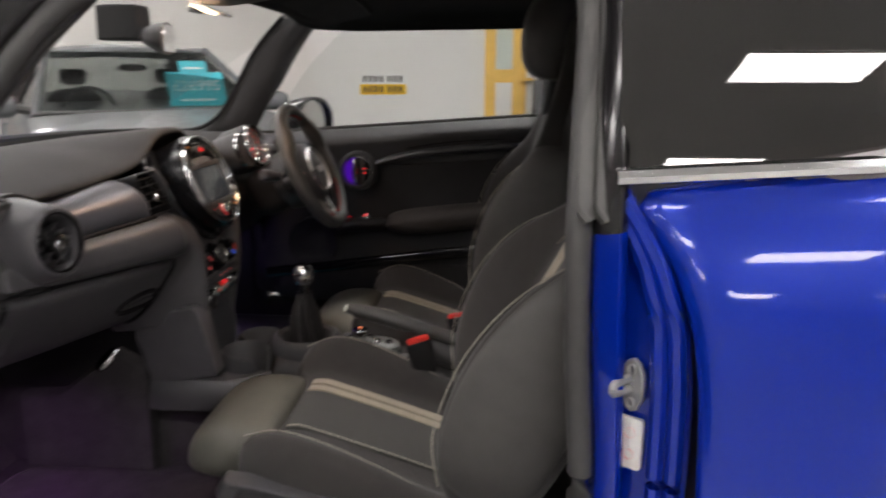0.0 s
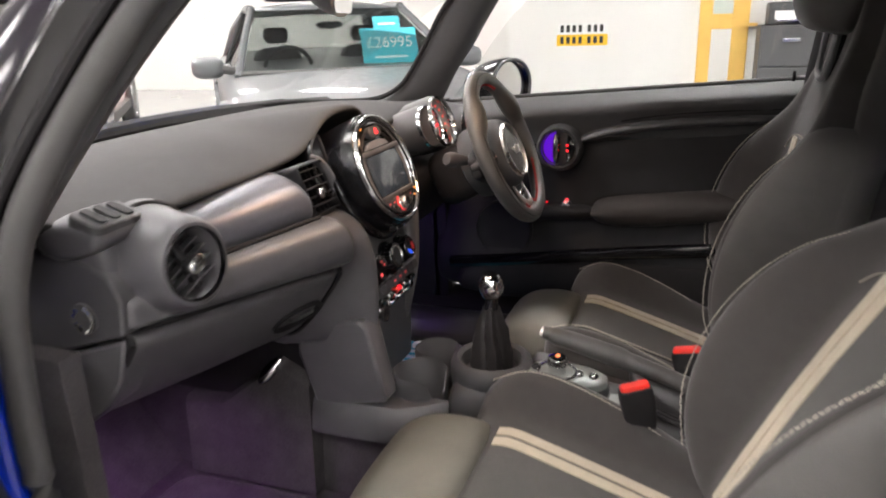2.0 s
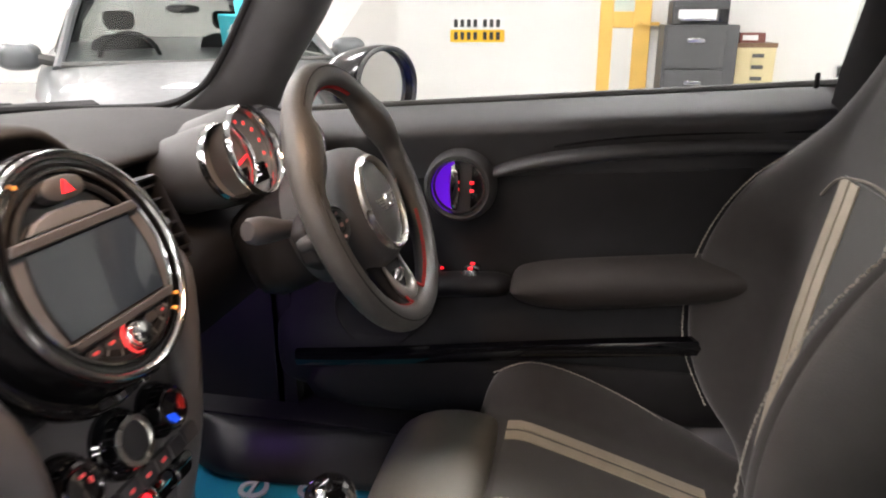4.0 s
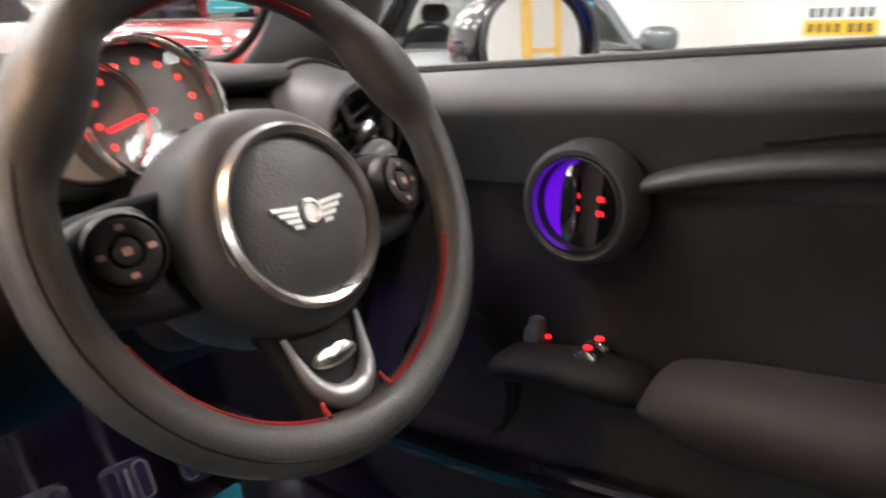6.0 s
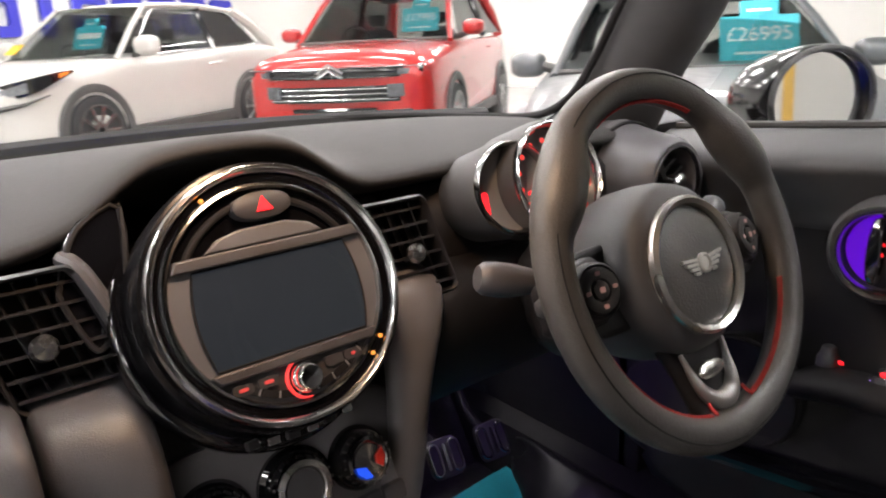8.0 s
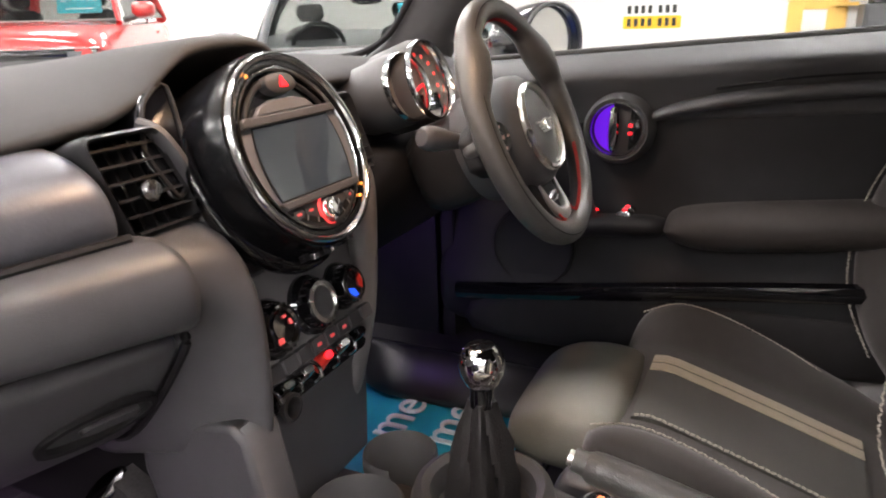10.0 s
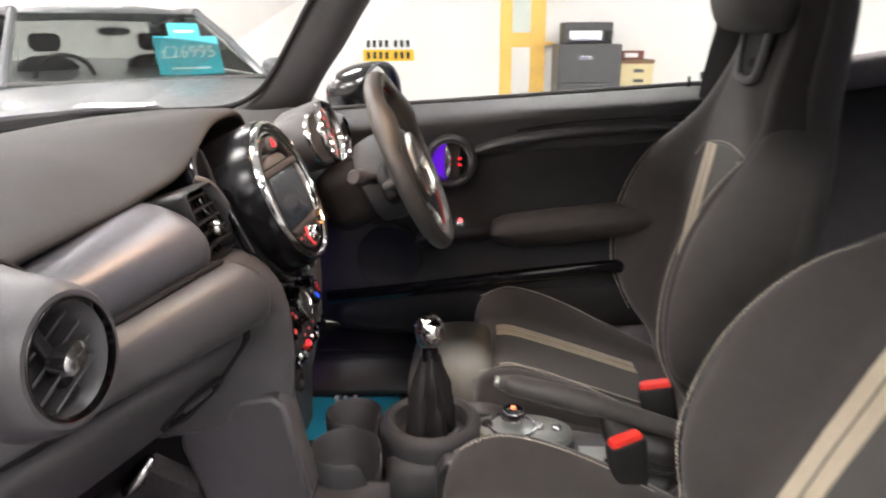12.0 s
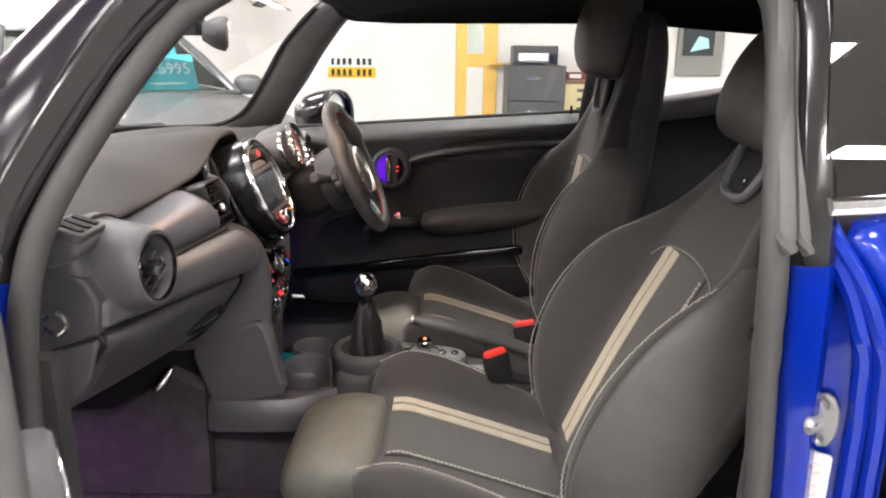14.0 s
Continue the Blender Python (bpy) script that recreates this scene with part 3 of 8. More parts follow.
def sport_seat(name, label, at, recline, deep=1.0, pivot=(0.390, -0.085)):
    """at: the place of the cushion's front edge on its middle line. The backrest leans by recline degrees."""
    root = thing(name, label, "car seat", pose(*at), group="front seats")
    # cushion: x rearwards from the front edge, z up
    CUSH = [(0.0, 0.215, -0.030, 0.030, 0.08), (0.02, 0.235, -0.008, 0.055, 0.11), (0.08, 0.25, 0.0, 0.066, 0.13), (0.16, 0.255, -0.024, 0.072, 0.13), (0.26, 0.255, -0.056, 0.060, 0.12), (0.34, 0.25, -0.083, 0.042, 0.11), (0.42, 0.24, -0.108, 0.03, 0.09), (0.48, 0.22, -0.118, 0.02, 0.07)]

    def cz(x):
        return lerp([r[:1] + (r[2],) for r in CUSH], x)[0]
    rings = []
    for x, w, f0, b, back in CUSH:
        rings.append([(x, y, n) for y, n in seat_section(w, f0, b, back)])
    part("cushion", loft(rings), CLOTH, root, "dark cloth seat cushion with raised bolsters", sub=2)
    # separate thigh support in front
    pad = [[(x, y * w, z0 + (z1 - z0) * q) for y, q in ((-1, 0.35), (-0.93, 0.8), (-0.7, 0.97), (0, 1.0), (0.7, 0.97), (0.93, 0.8), (1, 0.35), (0.9, 0.03), (0, 0), (-0.9, 0.03))]
           for x, w, z0, z1 in ((-0.135, 0.10, -0.07, -0.045), (-0.125, 0.135, -0.085, -0.012), (-0.08, 0.150, -0.10, 0.018), (-0.02, 0.157, -0.10, 0.024), (0.03, 0.158, -0.10, 0.016), (0.047, 0.15, -0.09, -0.005))]
    part("thigh_support", loft(pad), THIGHHIDE, root, "padded leatherette thigh support", sub=2)
    # insert, stripes and stitching on the cushion
    def strip(y0, y1, x0, x1, h, mm, nm, lab="", surf=None):
        rows = []
        for i in range(17):
            x = x0 + (x1 - x0) * i / 16
            rows.append([(x, y0, surf(x) + h), (x, y1, surf(x) + h)])
        return part(nm, solid(rows, (0, 0, -0.02)), mm, root, lab)
    top = lambda x: cz(x) + 0.0045
    strip(-0.092, 0.112, 0.052, 0.37, 0.0005, INSERT, "seat_insert", "grey fabric seat insert", top)
    strip(0.060, 0.082, 0.054, 0.37, 0.003, CREAM, "stripe", "cream knitted stripe", top)
    strip(0.090, 0.112, 0.054, 0.37, 0.003, CREAM, "stripe", "cream knitted stripe", top)
    part("stitching", stitch_line([(x, -0.092, top(x) + 0.004) for x in [0.06 + 0.31 * i / 20 for i in range(21)]], 0.0022, 0.008), THREAD, root, "pale zigzag stitching")
    for s in (-1, 1):
        pts = [(x, s * 0.85 * w, f0 + 1.0 * b - 0.004) for x, w, f0, b, _ in CUSH[1:7]]
        part("bolster_stitching", stitch_line(pts, 0.0015, 0.0065), THREAD, root, "pale bolster stitching")
    # outer valance with the adjusting levers, and the round hinge cover behind it
    for s in (-1, 1):
        edge = [(-0.012, -0.02), (0.0, 0.0), (0.05, -0.004), (0.13, -0.022), (0.25, -0.045), (0.33, -0.058), (0.36, -0.075), (0.35, -0.16), (0.30, -0.22), (0.02, -0.215), (0.0, -0.15), (-0.012, -0.08)]
        cx_, cz_ = 0.16, -0.11
        rings = [[(cx_ + (x - cx_) * k, s * y, cz_ + (z - cz_) * k) for x, z in edge] for y, k in ((0.235, 1.0), (0.262, 1.0), (0.272, 0.96), (0.270, 0.84), (0.258, 0.78))]
        val = part("seat_valance", loft(rings), PLASTIC_LOW, root, "charcoal plastic seat side cover", bevel=0.004)
        lm_ = basis((0.195, s * 0.262, -0.088), (0, s, 0), (0.22, 0, 1))
        lev = part("height_lever", loft([[lm_ @ Vector((x * a_, y * b_, d)) for x, y in rrect(1, 1, 0.22)] for a_, b_, d in ((0.135, 0.052, -0.005), (0.135, 0.052, 0.022), (0.126, 0.044, 0.026))]), PLASTIC, val, "charcoal height lever", bevel=0.002)
        for dy, hh, mm_ in ((-0.004, 0.010, PLASTIC_DARK), (-0.018, 0.005, PLASTIC_DARK)):
            part("lever_groove", plate(rrect(0.115, hh, hh * 0.45, 3, 0, dy), lm_, 0.0255, 0.0272), mm_, lev, "dark finger groove")
        part("lever_mark", plate(rrect(0.012, 0.008, 0.002, 2, 0, 0.014), lm_, 0.026, 0.0272), THREAD, lev)
        hm_ = basis((0.435, s * 0.245, -0.13), (0, s, 0))
        hc = part("hinge_cover", loft([[hm_ @ Vector((x * a_ - s * 0.0, y * b_, d)) for x, y in rrect(1, 1, 0.36, 7)] for a_, b_, d in ((0.215, 0.19, -0.04), (0.215, 0.19, 0.022), (0.20, 0.175, 0.034), (0.16, 0.13, 0.037))]), PLASTIC_LOW, root, "charcoal rounded hinge cover", sub=1)
        bm_ = basis((0.375, s * 0.272, -0.075), (0, s, 0), (0.12, 0, 1))
        part("backrest_lever", loft([[bm_ @ Vector((x * a_, y * b_, d)) for x, y in rrect(1, 1, 0.42, 6)] for a_, b_, d in ((0.082, 0.046, -0.004), (0.082, 0.046, 0.016), (0.072, 0.036, 0.020), (0.066, 0.030, 0.014), (0.054, 0.020, 0.014), (0.048, 0.014, 0.020))]), PLASTIC, hc, "oval backrest lever")
    for s in (-0.19, 0.19):
        part("seat_rail", box(-0.04, 0.5, s - 0.02, s + 0.02, -0.29, -0.20), PLASTIC_DARK, root, bevel=0.004)
    part("slide_handle", tube(smooth_path([(0.05, -0.2, -0.2), (-0.06, -0.21, -0.19), (-0.09, -0.16, -0.17), (-0.09, 0.16, -0.17), (-0.06, 0.21, -0.19), (0.05, 0.2, -0.2)], 5), 0.007, 8), SATIN, root, "bright metal slide handle")
    # backrest in its own frame: s along the back, n forwards
    mb = pose(pivot[0], 0, pivot[1], 0, recline, 0)

    def bk(s, y, n):
        return mb @ Vector((-n, y, s))
    BACK = [(-0.02, 0.21, -0.02, 0.02, 0.06), (0.03, 0.235, 0.0, 0.07, 0.10), (0.12, 0.262, 0.004, 0.118, 0.115), (0.24, 0.270, 0.006, 0.132, 0.115), (0.34, 0.268, 0.004, 0.118, 0.11), (0.42, 0.258, 0.0, 0.085, 0.105),
            (0.48, 0.235, -0.002, 0.035, 0.112), (0.53, 0.195, -0.004, 0.016, 0.115), (0.575, 0.162, -0.008, 0.010, 0.115), (0.62, 0.145, -0.014, 0.006, 0.112), (0.66, 0.138, -0.02, 0.002, 0.106), (0.74, 0.134, -0.02, 0, 0.098), (0.80, 0.126, -0.02, 0, 0.085), (0.85, 0.104, -0.03, 0, 0.06)]
    BACK = [(s, w, f0, b * deep, back) for s, w, f0, b, back in BACK]
    rings = [[bk(s, y, n) for y, n in seat_section(w, f0, b, back)] for s, w, f0, b, back in [(-0.10, 0.20, -0.03, 0.02, 0.05)] + BACK]
    part("backrest", loft(rings), CLOTH, root, "dark cloth backrest with high side bolsters", sub=2)
    shellr = [[bk(s, y, n - 0.012) for y, n in ((-w * 1.01, f0 - 0.01), (-w * 1.02, f0 - 0.6 * back), (-0.8 * w, f0 - back - 0.004), (0, f0 - back - 0.01), (0.8 * w, f0 - back - 0.004), (w * 1.02, f0 - 0.6 * back), (w * 1.01, f0 - 0.01), (0.9 * w, f0 - 0.5 * back), (0, f0 - 0.7 * back), (-0.9 * w, f0 - 0.5 * back))] for s, w, f0, b, back in BACK[2:]]
    part("seat_back_shell", loft(shellr), SEATHIDE, root, "smooth leatherette seat back", sub=1)
    # outer leatherette faces of the bolsters
    for sgn in (-1, 1):
        rr = []
        for s, w, f0, b, back in BACK[1:8]:
            rr.append([bk(s, sgn * y, n) for y, n in ((0.905 * w, f0 + b * 0.985 + 0.002), (0.965 * w + 0.003, f0 + 0.88 * b), (w + 0.004, f0 + 0.5 * b - 0.01), (w + 0.004, f0 - 0.35 * back), (0.975 * w + 0.003, f0 - 0.75 * back), (0.9 * w, f0 - 0.7 * back), (0.9 * w, f0 + 0.3 * b))])
        part("bolster_side", loft(rr), SEATHIDE, root, "charcoal leatherette bolster side", sub=2)
        pts = [bk(s, sgn * 0.88 * w, f0 + b - 0.003) for s, w, f0, b, _ in BACK[1:7]]
        part("backrest_stitching", stitch_line(pts, 0.0015, 0.0065), THREAD, root, "pale bolster stitching")
    head = []
    for s, w, n0, n1 in ((0.672, 0.108, -0.02, 0.03), (0.682, 0.122, -0.035, 0.062), (0.72, 0.131, -0.05, 0.085), (0.78, 0.130, -0.055, 0.094), (0.84, 0.120, -0.055, 0.088), (0.885, 0.10, -0.05, 0.066), (0.905, 0.072, -0.04, 0.03)):
        head.append([bk(s, w * y, n0 + (n1 - n0) * q) for y, q in ((-1, 0.5), (-0.95, 0.78), (-0.7, 0.96), (0, 1), (0.7, 0.96), (0.95, 0.78), (1, 0.5), (0.95, 0.2), (0.6, 0.02), (0, 0), (-0.6, 0.02), (-0.95, 0.2))])
    part("head_restraint", loft(head), SEATHIDE, root, "padded black head restraint", sub=2)
    # belt guide cut-out under the head restraint
    gm = basis(bk(0.632, 0, 0.0), mb.to_3x3() @ Vector((-1, 0, 0)), mb.to_3x3() @ Vector((0, 0, 1)))
    outer = [(-0.062, 0.04), (-0.052, -0.02), (-0.03, -0.042), (0.03, -0.042), (0.052, -0.02), (0.062, 0.04)]
    rim = part("belt_guide", tube(smooth_path([gm @ Vector((x, y, 0.0)) for x, y in outer], 5), 0.008, 8), mat("grey_guide", (0.12, 0.12, 0.125), 0.45), root, "grey plastic belt guide frame")
    part("guide_recess", plate([(x * 0.95, y) for x, y in outer], gm, -0.02, -0.003), PLASTIC_DARK, rim, "dark recess")
    part("guide_bolt", lathe([(0.008, -0.004), (0.008, 0.002), (0.005, 0.004)], gm @ pose(0.01, -0.012, 0), 12), SATIN, rim)

    def bstrip(y0, y1, s0, s1, h, mm, nm, lab):
        rows = []
        for i in range(15):
            s = s0 + (s1 - s0) * i / 14
            f0 = lerp([(r[0], r[2]) for r in BACK], s)[0] + 0.0045 + h
            rows.append([bk(s, y0, f0), bk(s, y1, f0)])
        return part(nm, solid(rows, mb.to_3x3() @ Vector((0.02, 0, 0))), mm, root, lab)
    bstrip(-0.085, 0.112, 0.03, 0.458, 0.0005, INSERT, "backrest_insert", "grey fabric backrest insert")
    bstrip(0.050, 0.078, 0.03, 0.455, 0.003, CREAM, "stripe", "cream knitted stripe")
    bstrip(0.085, 0.113, 0.03, 0.455, 0.003, CREAM, "stripe", "cream knitted stripe")
    part("stitching", stitch_line([bk(s, -0.085, lerp([(r[0], r[2]) for r in BACK], s)[0] + 0.009) for s in [0.04 + 0.40 * i / 20 for i in range(21)]], 0.0028, 0.008), THREAD, root, "pale zigzag stitching")
    part("yoke_seam", tube(smooth_path([bk(0.40, -0.155, 0.012), bk(0.448, -0.115, 0.006), bk(0.466, 0, 0.004), bk(0.452, 0.115, 0.006), bk(0.42, 0.15, 0.012)], 6), 0.0018, 6), PIPE, root)
    return root


def stitch_line(pts, r, step):
    """Short slanted stitches along a line."""
    bm = bmesh.new()
    P = smooth_path(pts, 4)
    run = 0.0
    last = P[0]
    k = 0
    for p in P[1:]:
        d = p - last
        L = d.length
        while run <= L:
            c = last + d * (run / L)
            u = d.normalized()
            side = u.cross(Vector((0, 0, 1))).normalized() * (0.0012 if k % 2 else -0.0012)
            tube([c - u * step * 0.35 - side, c + u * step * 0.35 + side], r * 0.8, 5, bm=bm)
            k += 1
            run += step
        run -= L
        last = p
    return bm


sport_seat("front_seat", "dark cloth sports seat with cream stripes and leatherette bolsters", (0.262, -0.337, 0.508), 25, 0.94)
sport_seat("front_seat", "dark cloth sports seat with cream stripes, set further back", (0.300, 0.378, 0.478), 7.5, 1.03, (0.437, -0.023))


def belt_buckle(at, rz, lean):
    t = thing("seat_belt_buckle", "black seat belt buckle with bright red release button", "buckle", pose(*at) @ pose(0, 0, 0, 0, lean, rz), group="seat belt buckles")
    part("buckle_body", loft([[(x * a, y * b, z) for x, y in rrect(1, 1, 0.25)] for a, b, z in ((0.045, 0.022, -0.085), (0.055, 0.028, -0.06), (0.058, 0.03, -0.01), (0.054, 0.026, 0.0))]), PLASTIC_DARK, t, bevel=0.002)
    part("release_button", loft([[(x * a, y * b, z) for x, y in rrect(1, 1, 0.2)] for a, b, z in ((0.05, 0.019, -0.002), (0.05, 0.019, 0.004), (0.046, 0.016, 0.008))]), REDPLASTIC, t, "red release button")
    part("strap", tube(smooth_path([(0, 0, -0.08), (0.005, 0, -0.12), (0.02, 0, -0.17)], 4), 0.014, 8, flat=0.4, up=(0, 1, 0)), PLASTIC_DARK, t, "black stalk")
    return t


belt_buckle((0.525, -0.118, 0.562), 20, -12)
belt_buckle((0.605, 0.045, 0.565), -10, -14)


def seat_belt(s, tongue):
    """Webbing from the shoulder anchor down the post, with a bright tongue resting on it."""
    t = thing("seat_belt", "black seat belt webbing with bright metal tongue", "seat belt", group="seat belts")
    P = smooth_path([(0.90, s * 0.585, 1.16), (0.885, s * 0.61, 1.05), (0.865, s * 0.635, 0.90), (0.86, s * 0.645, 0.70), (0.86, s * 0.645, 0.47)], 5)
    part("webbing", tube(P, 0.024, 8, flat=0.12, up=(0.75, s * 0.66, 0)), PLASTIC_DARK, t, "black webbing")
    part("shoulder_anchor", loft([[basis((0.905, s * 0.585, 1.17), (-0.6, -s * 0.8, 0)) @ Vector((x * a, y * b, d)) for x, y in rrect(1, 1, 0.4)] for a, b, d in ((0.06, 0.045, -0.01), (0.06, 0.045, 0.01), (0.045, 0.03, 0.014))]), PLASTIC_DARK, t, "black shoulder anchor")
    tm_ = basis(tongue, (-0.7, -s * 0.7, 0.1))
    tg = part("tongue_grip", loft([[tm_ @ Vector((x * a, y * b, d)) for x, y in rrect(1, 1, 0.3)] for a, b, d in ((0.030, 0.020, -0.005), (0.030, 0.020, 0.005), (0.024, 0.014, 0.007))]), PLASTIC_DARK, t)
    part("tongue_blade", plate(rrect(0.020, 0.014, 0.003, 3, -0.020, 0.0), tm_, -0.0015, 0.0015), BRIGHT, tg, "bright metal tongue")


seat_belt(-1, (0.835, -0.632, 0.828))


# ---- dashboard ----
dash = thing("dashboard", "charcoal moulded dashboard with satin grey trim panel", "dashboard")


def hump(y):
    """Rise of the dashboard brow over the round display."""
    return 0.060 * math.exp(-(y / 0.108) ** 4)


def pad_ring(y):
    h = hump(y)
    side = 0.035 * (abs(y) / 0.66) ** 3
    far = min(1.0, max(0.0, (-y - 0.12) / 0.16))
    xf = -0.064 - 0.024 * far + 0.012 * hump(y) / 0.06 - 0.05 * max(0, (abs(y) - 0.52) / 0.14) ** 2
    zf = 0.962 - 0.020 * far + h
    return [(-0.53 + 0.08 * (y / 0.66) ** 2, y, 0.962 - side), (-0.42, y, 0.985 - side), (-0.28, y, 0.993 - side + 0.04 * h), (xf - 0.11, y, 0.984 - side + 0.5 * h), (xf - 0.05, y, 0.25 * (0.984 - side) + 0.75 * zf + 0.006), (xf - 0.012, y, zf + 0.002), (xf, y, zf - 0.007),
            (xf - 0.003, y, zf - 0.014), (xf - 0.022, y, zf - 0.022), (xf - 0.06, y, zf - 0.032), (-0.30, y, 0.90), (-0.53, y, 0.90)]


ys = [-0.625, -0.615, -0.59, -0.54, -0.46, -0.38, -0.30, -0.25, -0.21, -0.18, -0.15, -0.125, -0.10, -0.075, -0.05, 0, 0.05, 0.075, 0.10, 0.125, 0.15, 0.18, 0.21, 0.25, 0.30, 0.38, 0.46, 0.54, 0.60, 0.64, 0.655]
part("dash_top", loft([pad_ring(y) for y in ys]), DASHTOP, dash, "soft black dashboard top pad", sub=1)
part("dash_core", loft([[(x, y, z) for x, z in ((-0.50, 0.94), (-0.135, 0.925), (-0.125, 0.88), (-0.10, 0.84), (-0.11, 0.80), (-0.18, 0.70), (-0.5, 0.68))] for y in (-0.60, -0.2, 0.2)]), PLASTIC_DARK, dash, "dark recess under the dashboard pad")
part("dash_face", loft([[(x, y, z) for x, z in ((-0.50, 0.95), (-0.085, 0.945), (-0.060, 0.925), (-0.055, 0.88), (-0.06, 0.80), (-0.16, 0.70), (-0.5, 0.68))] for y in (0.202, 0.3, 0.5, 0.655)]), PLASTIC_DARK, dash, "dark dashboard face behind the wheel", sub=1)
# passenger side: rolled shoulder that sweeps back towards the door, with a square end beside the centre stack
def lid_point(u, dx, dz):
    """Point on the glovebox lid: u from the door side to the centre, then offsets from its top edge."""
    return (-0.068 + 0.072 * max(u, 0.0) ** 0.8 + dx, -0.598 + 0.408 * u, 0.795 - 0.038 * u + dz)


def shoulder_ring(y):
    u = max(0.0, (y + 0.598) / 0.408)
    lx, _, lz = lid_point(u, 0, 0)
    x2 = -0.031 + 0.18 * (y + 0.35)
    fx = lx + 0.016 + 0.034 * min(1.0, u) ** 1.4
    return [(x2 - 0.05, y, 0.846), (x2 - 0.006, y, 0.857), (x2 + 0.016, y, 0.854), (0.5 * (x2 + fx) + 0.016, y, 0.842), (fx - 0.002, y, 0.824), (fx + 0.002, y, 0.806), (fx - 0.002, y, lz + 0.022), (fx - 0.014, y, lz + 0.008), (lx - 0.03, y, lz + 0.005), (lx - 0.09, y, lz + 0.01), (x2 - 0.09, y, 0.835)]


def low_ring(y, w, k=0.0):
    """Block beside the stack; w runs from 1 at the lid, where the lower part falls back, to 0 at the stack."""
    front = ((-0.045, 0.851, 0.0), (0.0, 0.845, 0.0), (0.032, 0.822, 0.0), (0.051, 0.786, 0.012), (0.058, 0.745, 0.062), (0.058, 0.68, 0.115), (0.053, 0.62, 0.160), (0.045, 0.598, 0.172), (0.03, 0.590, 0.168))
    return [(-0.15, y, 0.835)] + [(x - k - w * r, y, z) for x, z, r in front] + [(-0.16, y, 0.582), (-0.17, y, 0.80)]


part("shoulder_panel", loft([shoulder_ring(y) for y in (-0.607, -0.60, -0.56, -0.52, -0.48, -0.44, -0.40, -0.36, -0.32, -0.28, -0.24, -0.20, -0.192)]), PLASTIC_LOW, dash, "charcoal rolled dashboard shoulder", sub=1)
part("lower_panel", loft([low_ring(y, w, k) for y, w, k in ((-0.1935, 1.0, 0.004), (-0.185, 0.86, 0.003), (-0.17, 0.62, 0.002), (-0.155, 0.38, 0.0), (-0.142, 0.17, 0.0), (-0.130, 0.03, 0.0), (-0.120, 0.0, 0.002), (-0.112, 0.0, 0.010), (-0.107, 0.0, 0.024))]), PLASTIC_LOW, dash, "charcoal lower dashboard panel", sub=1)


def trim_ring(y, d=0.0):
    """Sloping inlay between pad and shoulder, sunk by d at its ends."""
    xt, zt = -0.098 + 0.04 * (y + 0.35), 0.927 + 0.075 * (y + 0.35)
    xb, zb = -0.031 + 0.18 * (y + 0.35), 0.858
    return [(xt + (xb - xt) * a + q - d, y, zt + (zb - zt) * b + q * 0.7 - d * 0.6) for a, b, q in ((-0.25, -0.02, -0.01), (0.0, 0.0, 0.0), (0.22, 0.10, 0.006), (0.48, 0.28, 0.012), (0.72, 0.50, 0.014), (0.90, 0.74, 0.010), (1.0, 0.94, 0.002), (0.98, 1.04, -0.006), (0.60, 1.10, -0.03))]


part("trim_panel", loft([trim_ring(y, d) for y, d in ((-0.52, 0.012), (-0.50, 0.006), (-0.47, 0.001), (-0.40, 0.0), (-0.32, 0.0), (-0.25, 0.0), (-0.228, 0.001), (-0.217, 0.005), (-0.212, 0.013))]), DECOR, dash, "satin grey brushed trim panel", sub=1)

part("trim_gap", tube([(-0.026 + 0.18 * (y + 0.35), y, 0.8575) for y in (-0.50, -0.44, -0.38, -0.32, -0.26, -0.215)], 0.0042, 6), PLASTIC_DARK, dash, "dark gap under the inlay")
# glovebox with a proud top lip and sunk handle
LIDP = ((-0.03, 0.004), (0.002, 0.004), (0.010, -0.006), (0.004, -0.020), (-0.024, -0.060), (-0.060, -0.105), (-0.095, -0.137), (-0.14, -0.150))
glove = part("glovebox_lid", solid([[lid_point(u, dx, dz) for u in (0.0, 0.02, 0.2, 0.5, 0.8, 0.98, 1.0)] for dx, dz in LIDP], (-0.03, 0, -0.004)), PLASTIC_LOW, dash, "charcoal glovebox lid, closed", sub=1)
hm = basis(lid_point(0.85, -0.038, -0.077), (0.78, -0.2, -0.60))
part("glovebox_handle", loft([[hm @ Vector((x * a, y * b, d)) for x, y in rrect(1, 1, 0.46)] for a, b, d in ((0.115, 0.056, -0.02), (0.115, 0.056, 0.006), (0.100, 0.042, 0.006), (0.085, 0.030, -0.014))]), PLASTIC_DARK, glove, "dark sunk latch handle")
part("latch_lever", loft([[hm @ Vector((0.012 + x * a, -0.004 + y * b, d)) for x, y in rrect(1, 1, 0.4)] for a, b, d in ((0.06, 0.018, -0.012), (0.056, 0.014, 0.005))]), PLASTIC_LOW, glove)
part("shut_line", tube(smooth_path([lid_point(-0.01, dx - 0.002, dz) for dx, dz in LIDP[::-1]] + [lid_point(u, -0.001, 0.008) for u in (0.1, 0.3, 0.6, 0.9)] + [lid_point(1.012, dx - 0.002, dz) for dx, dz in LIDP[1:]], 3), 0.0048, 6), PLASTIC_DARK, glove)

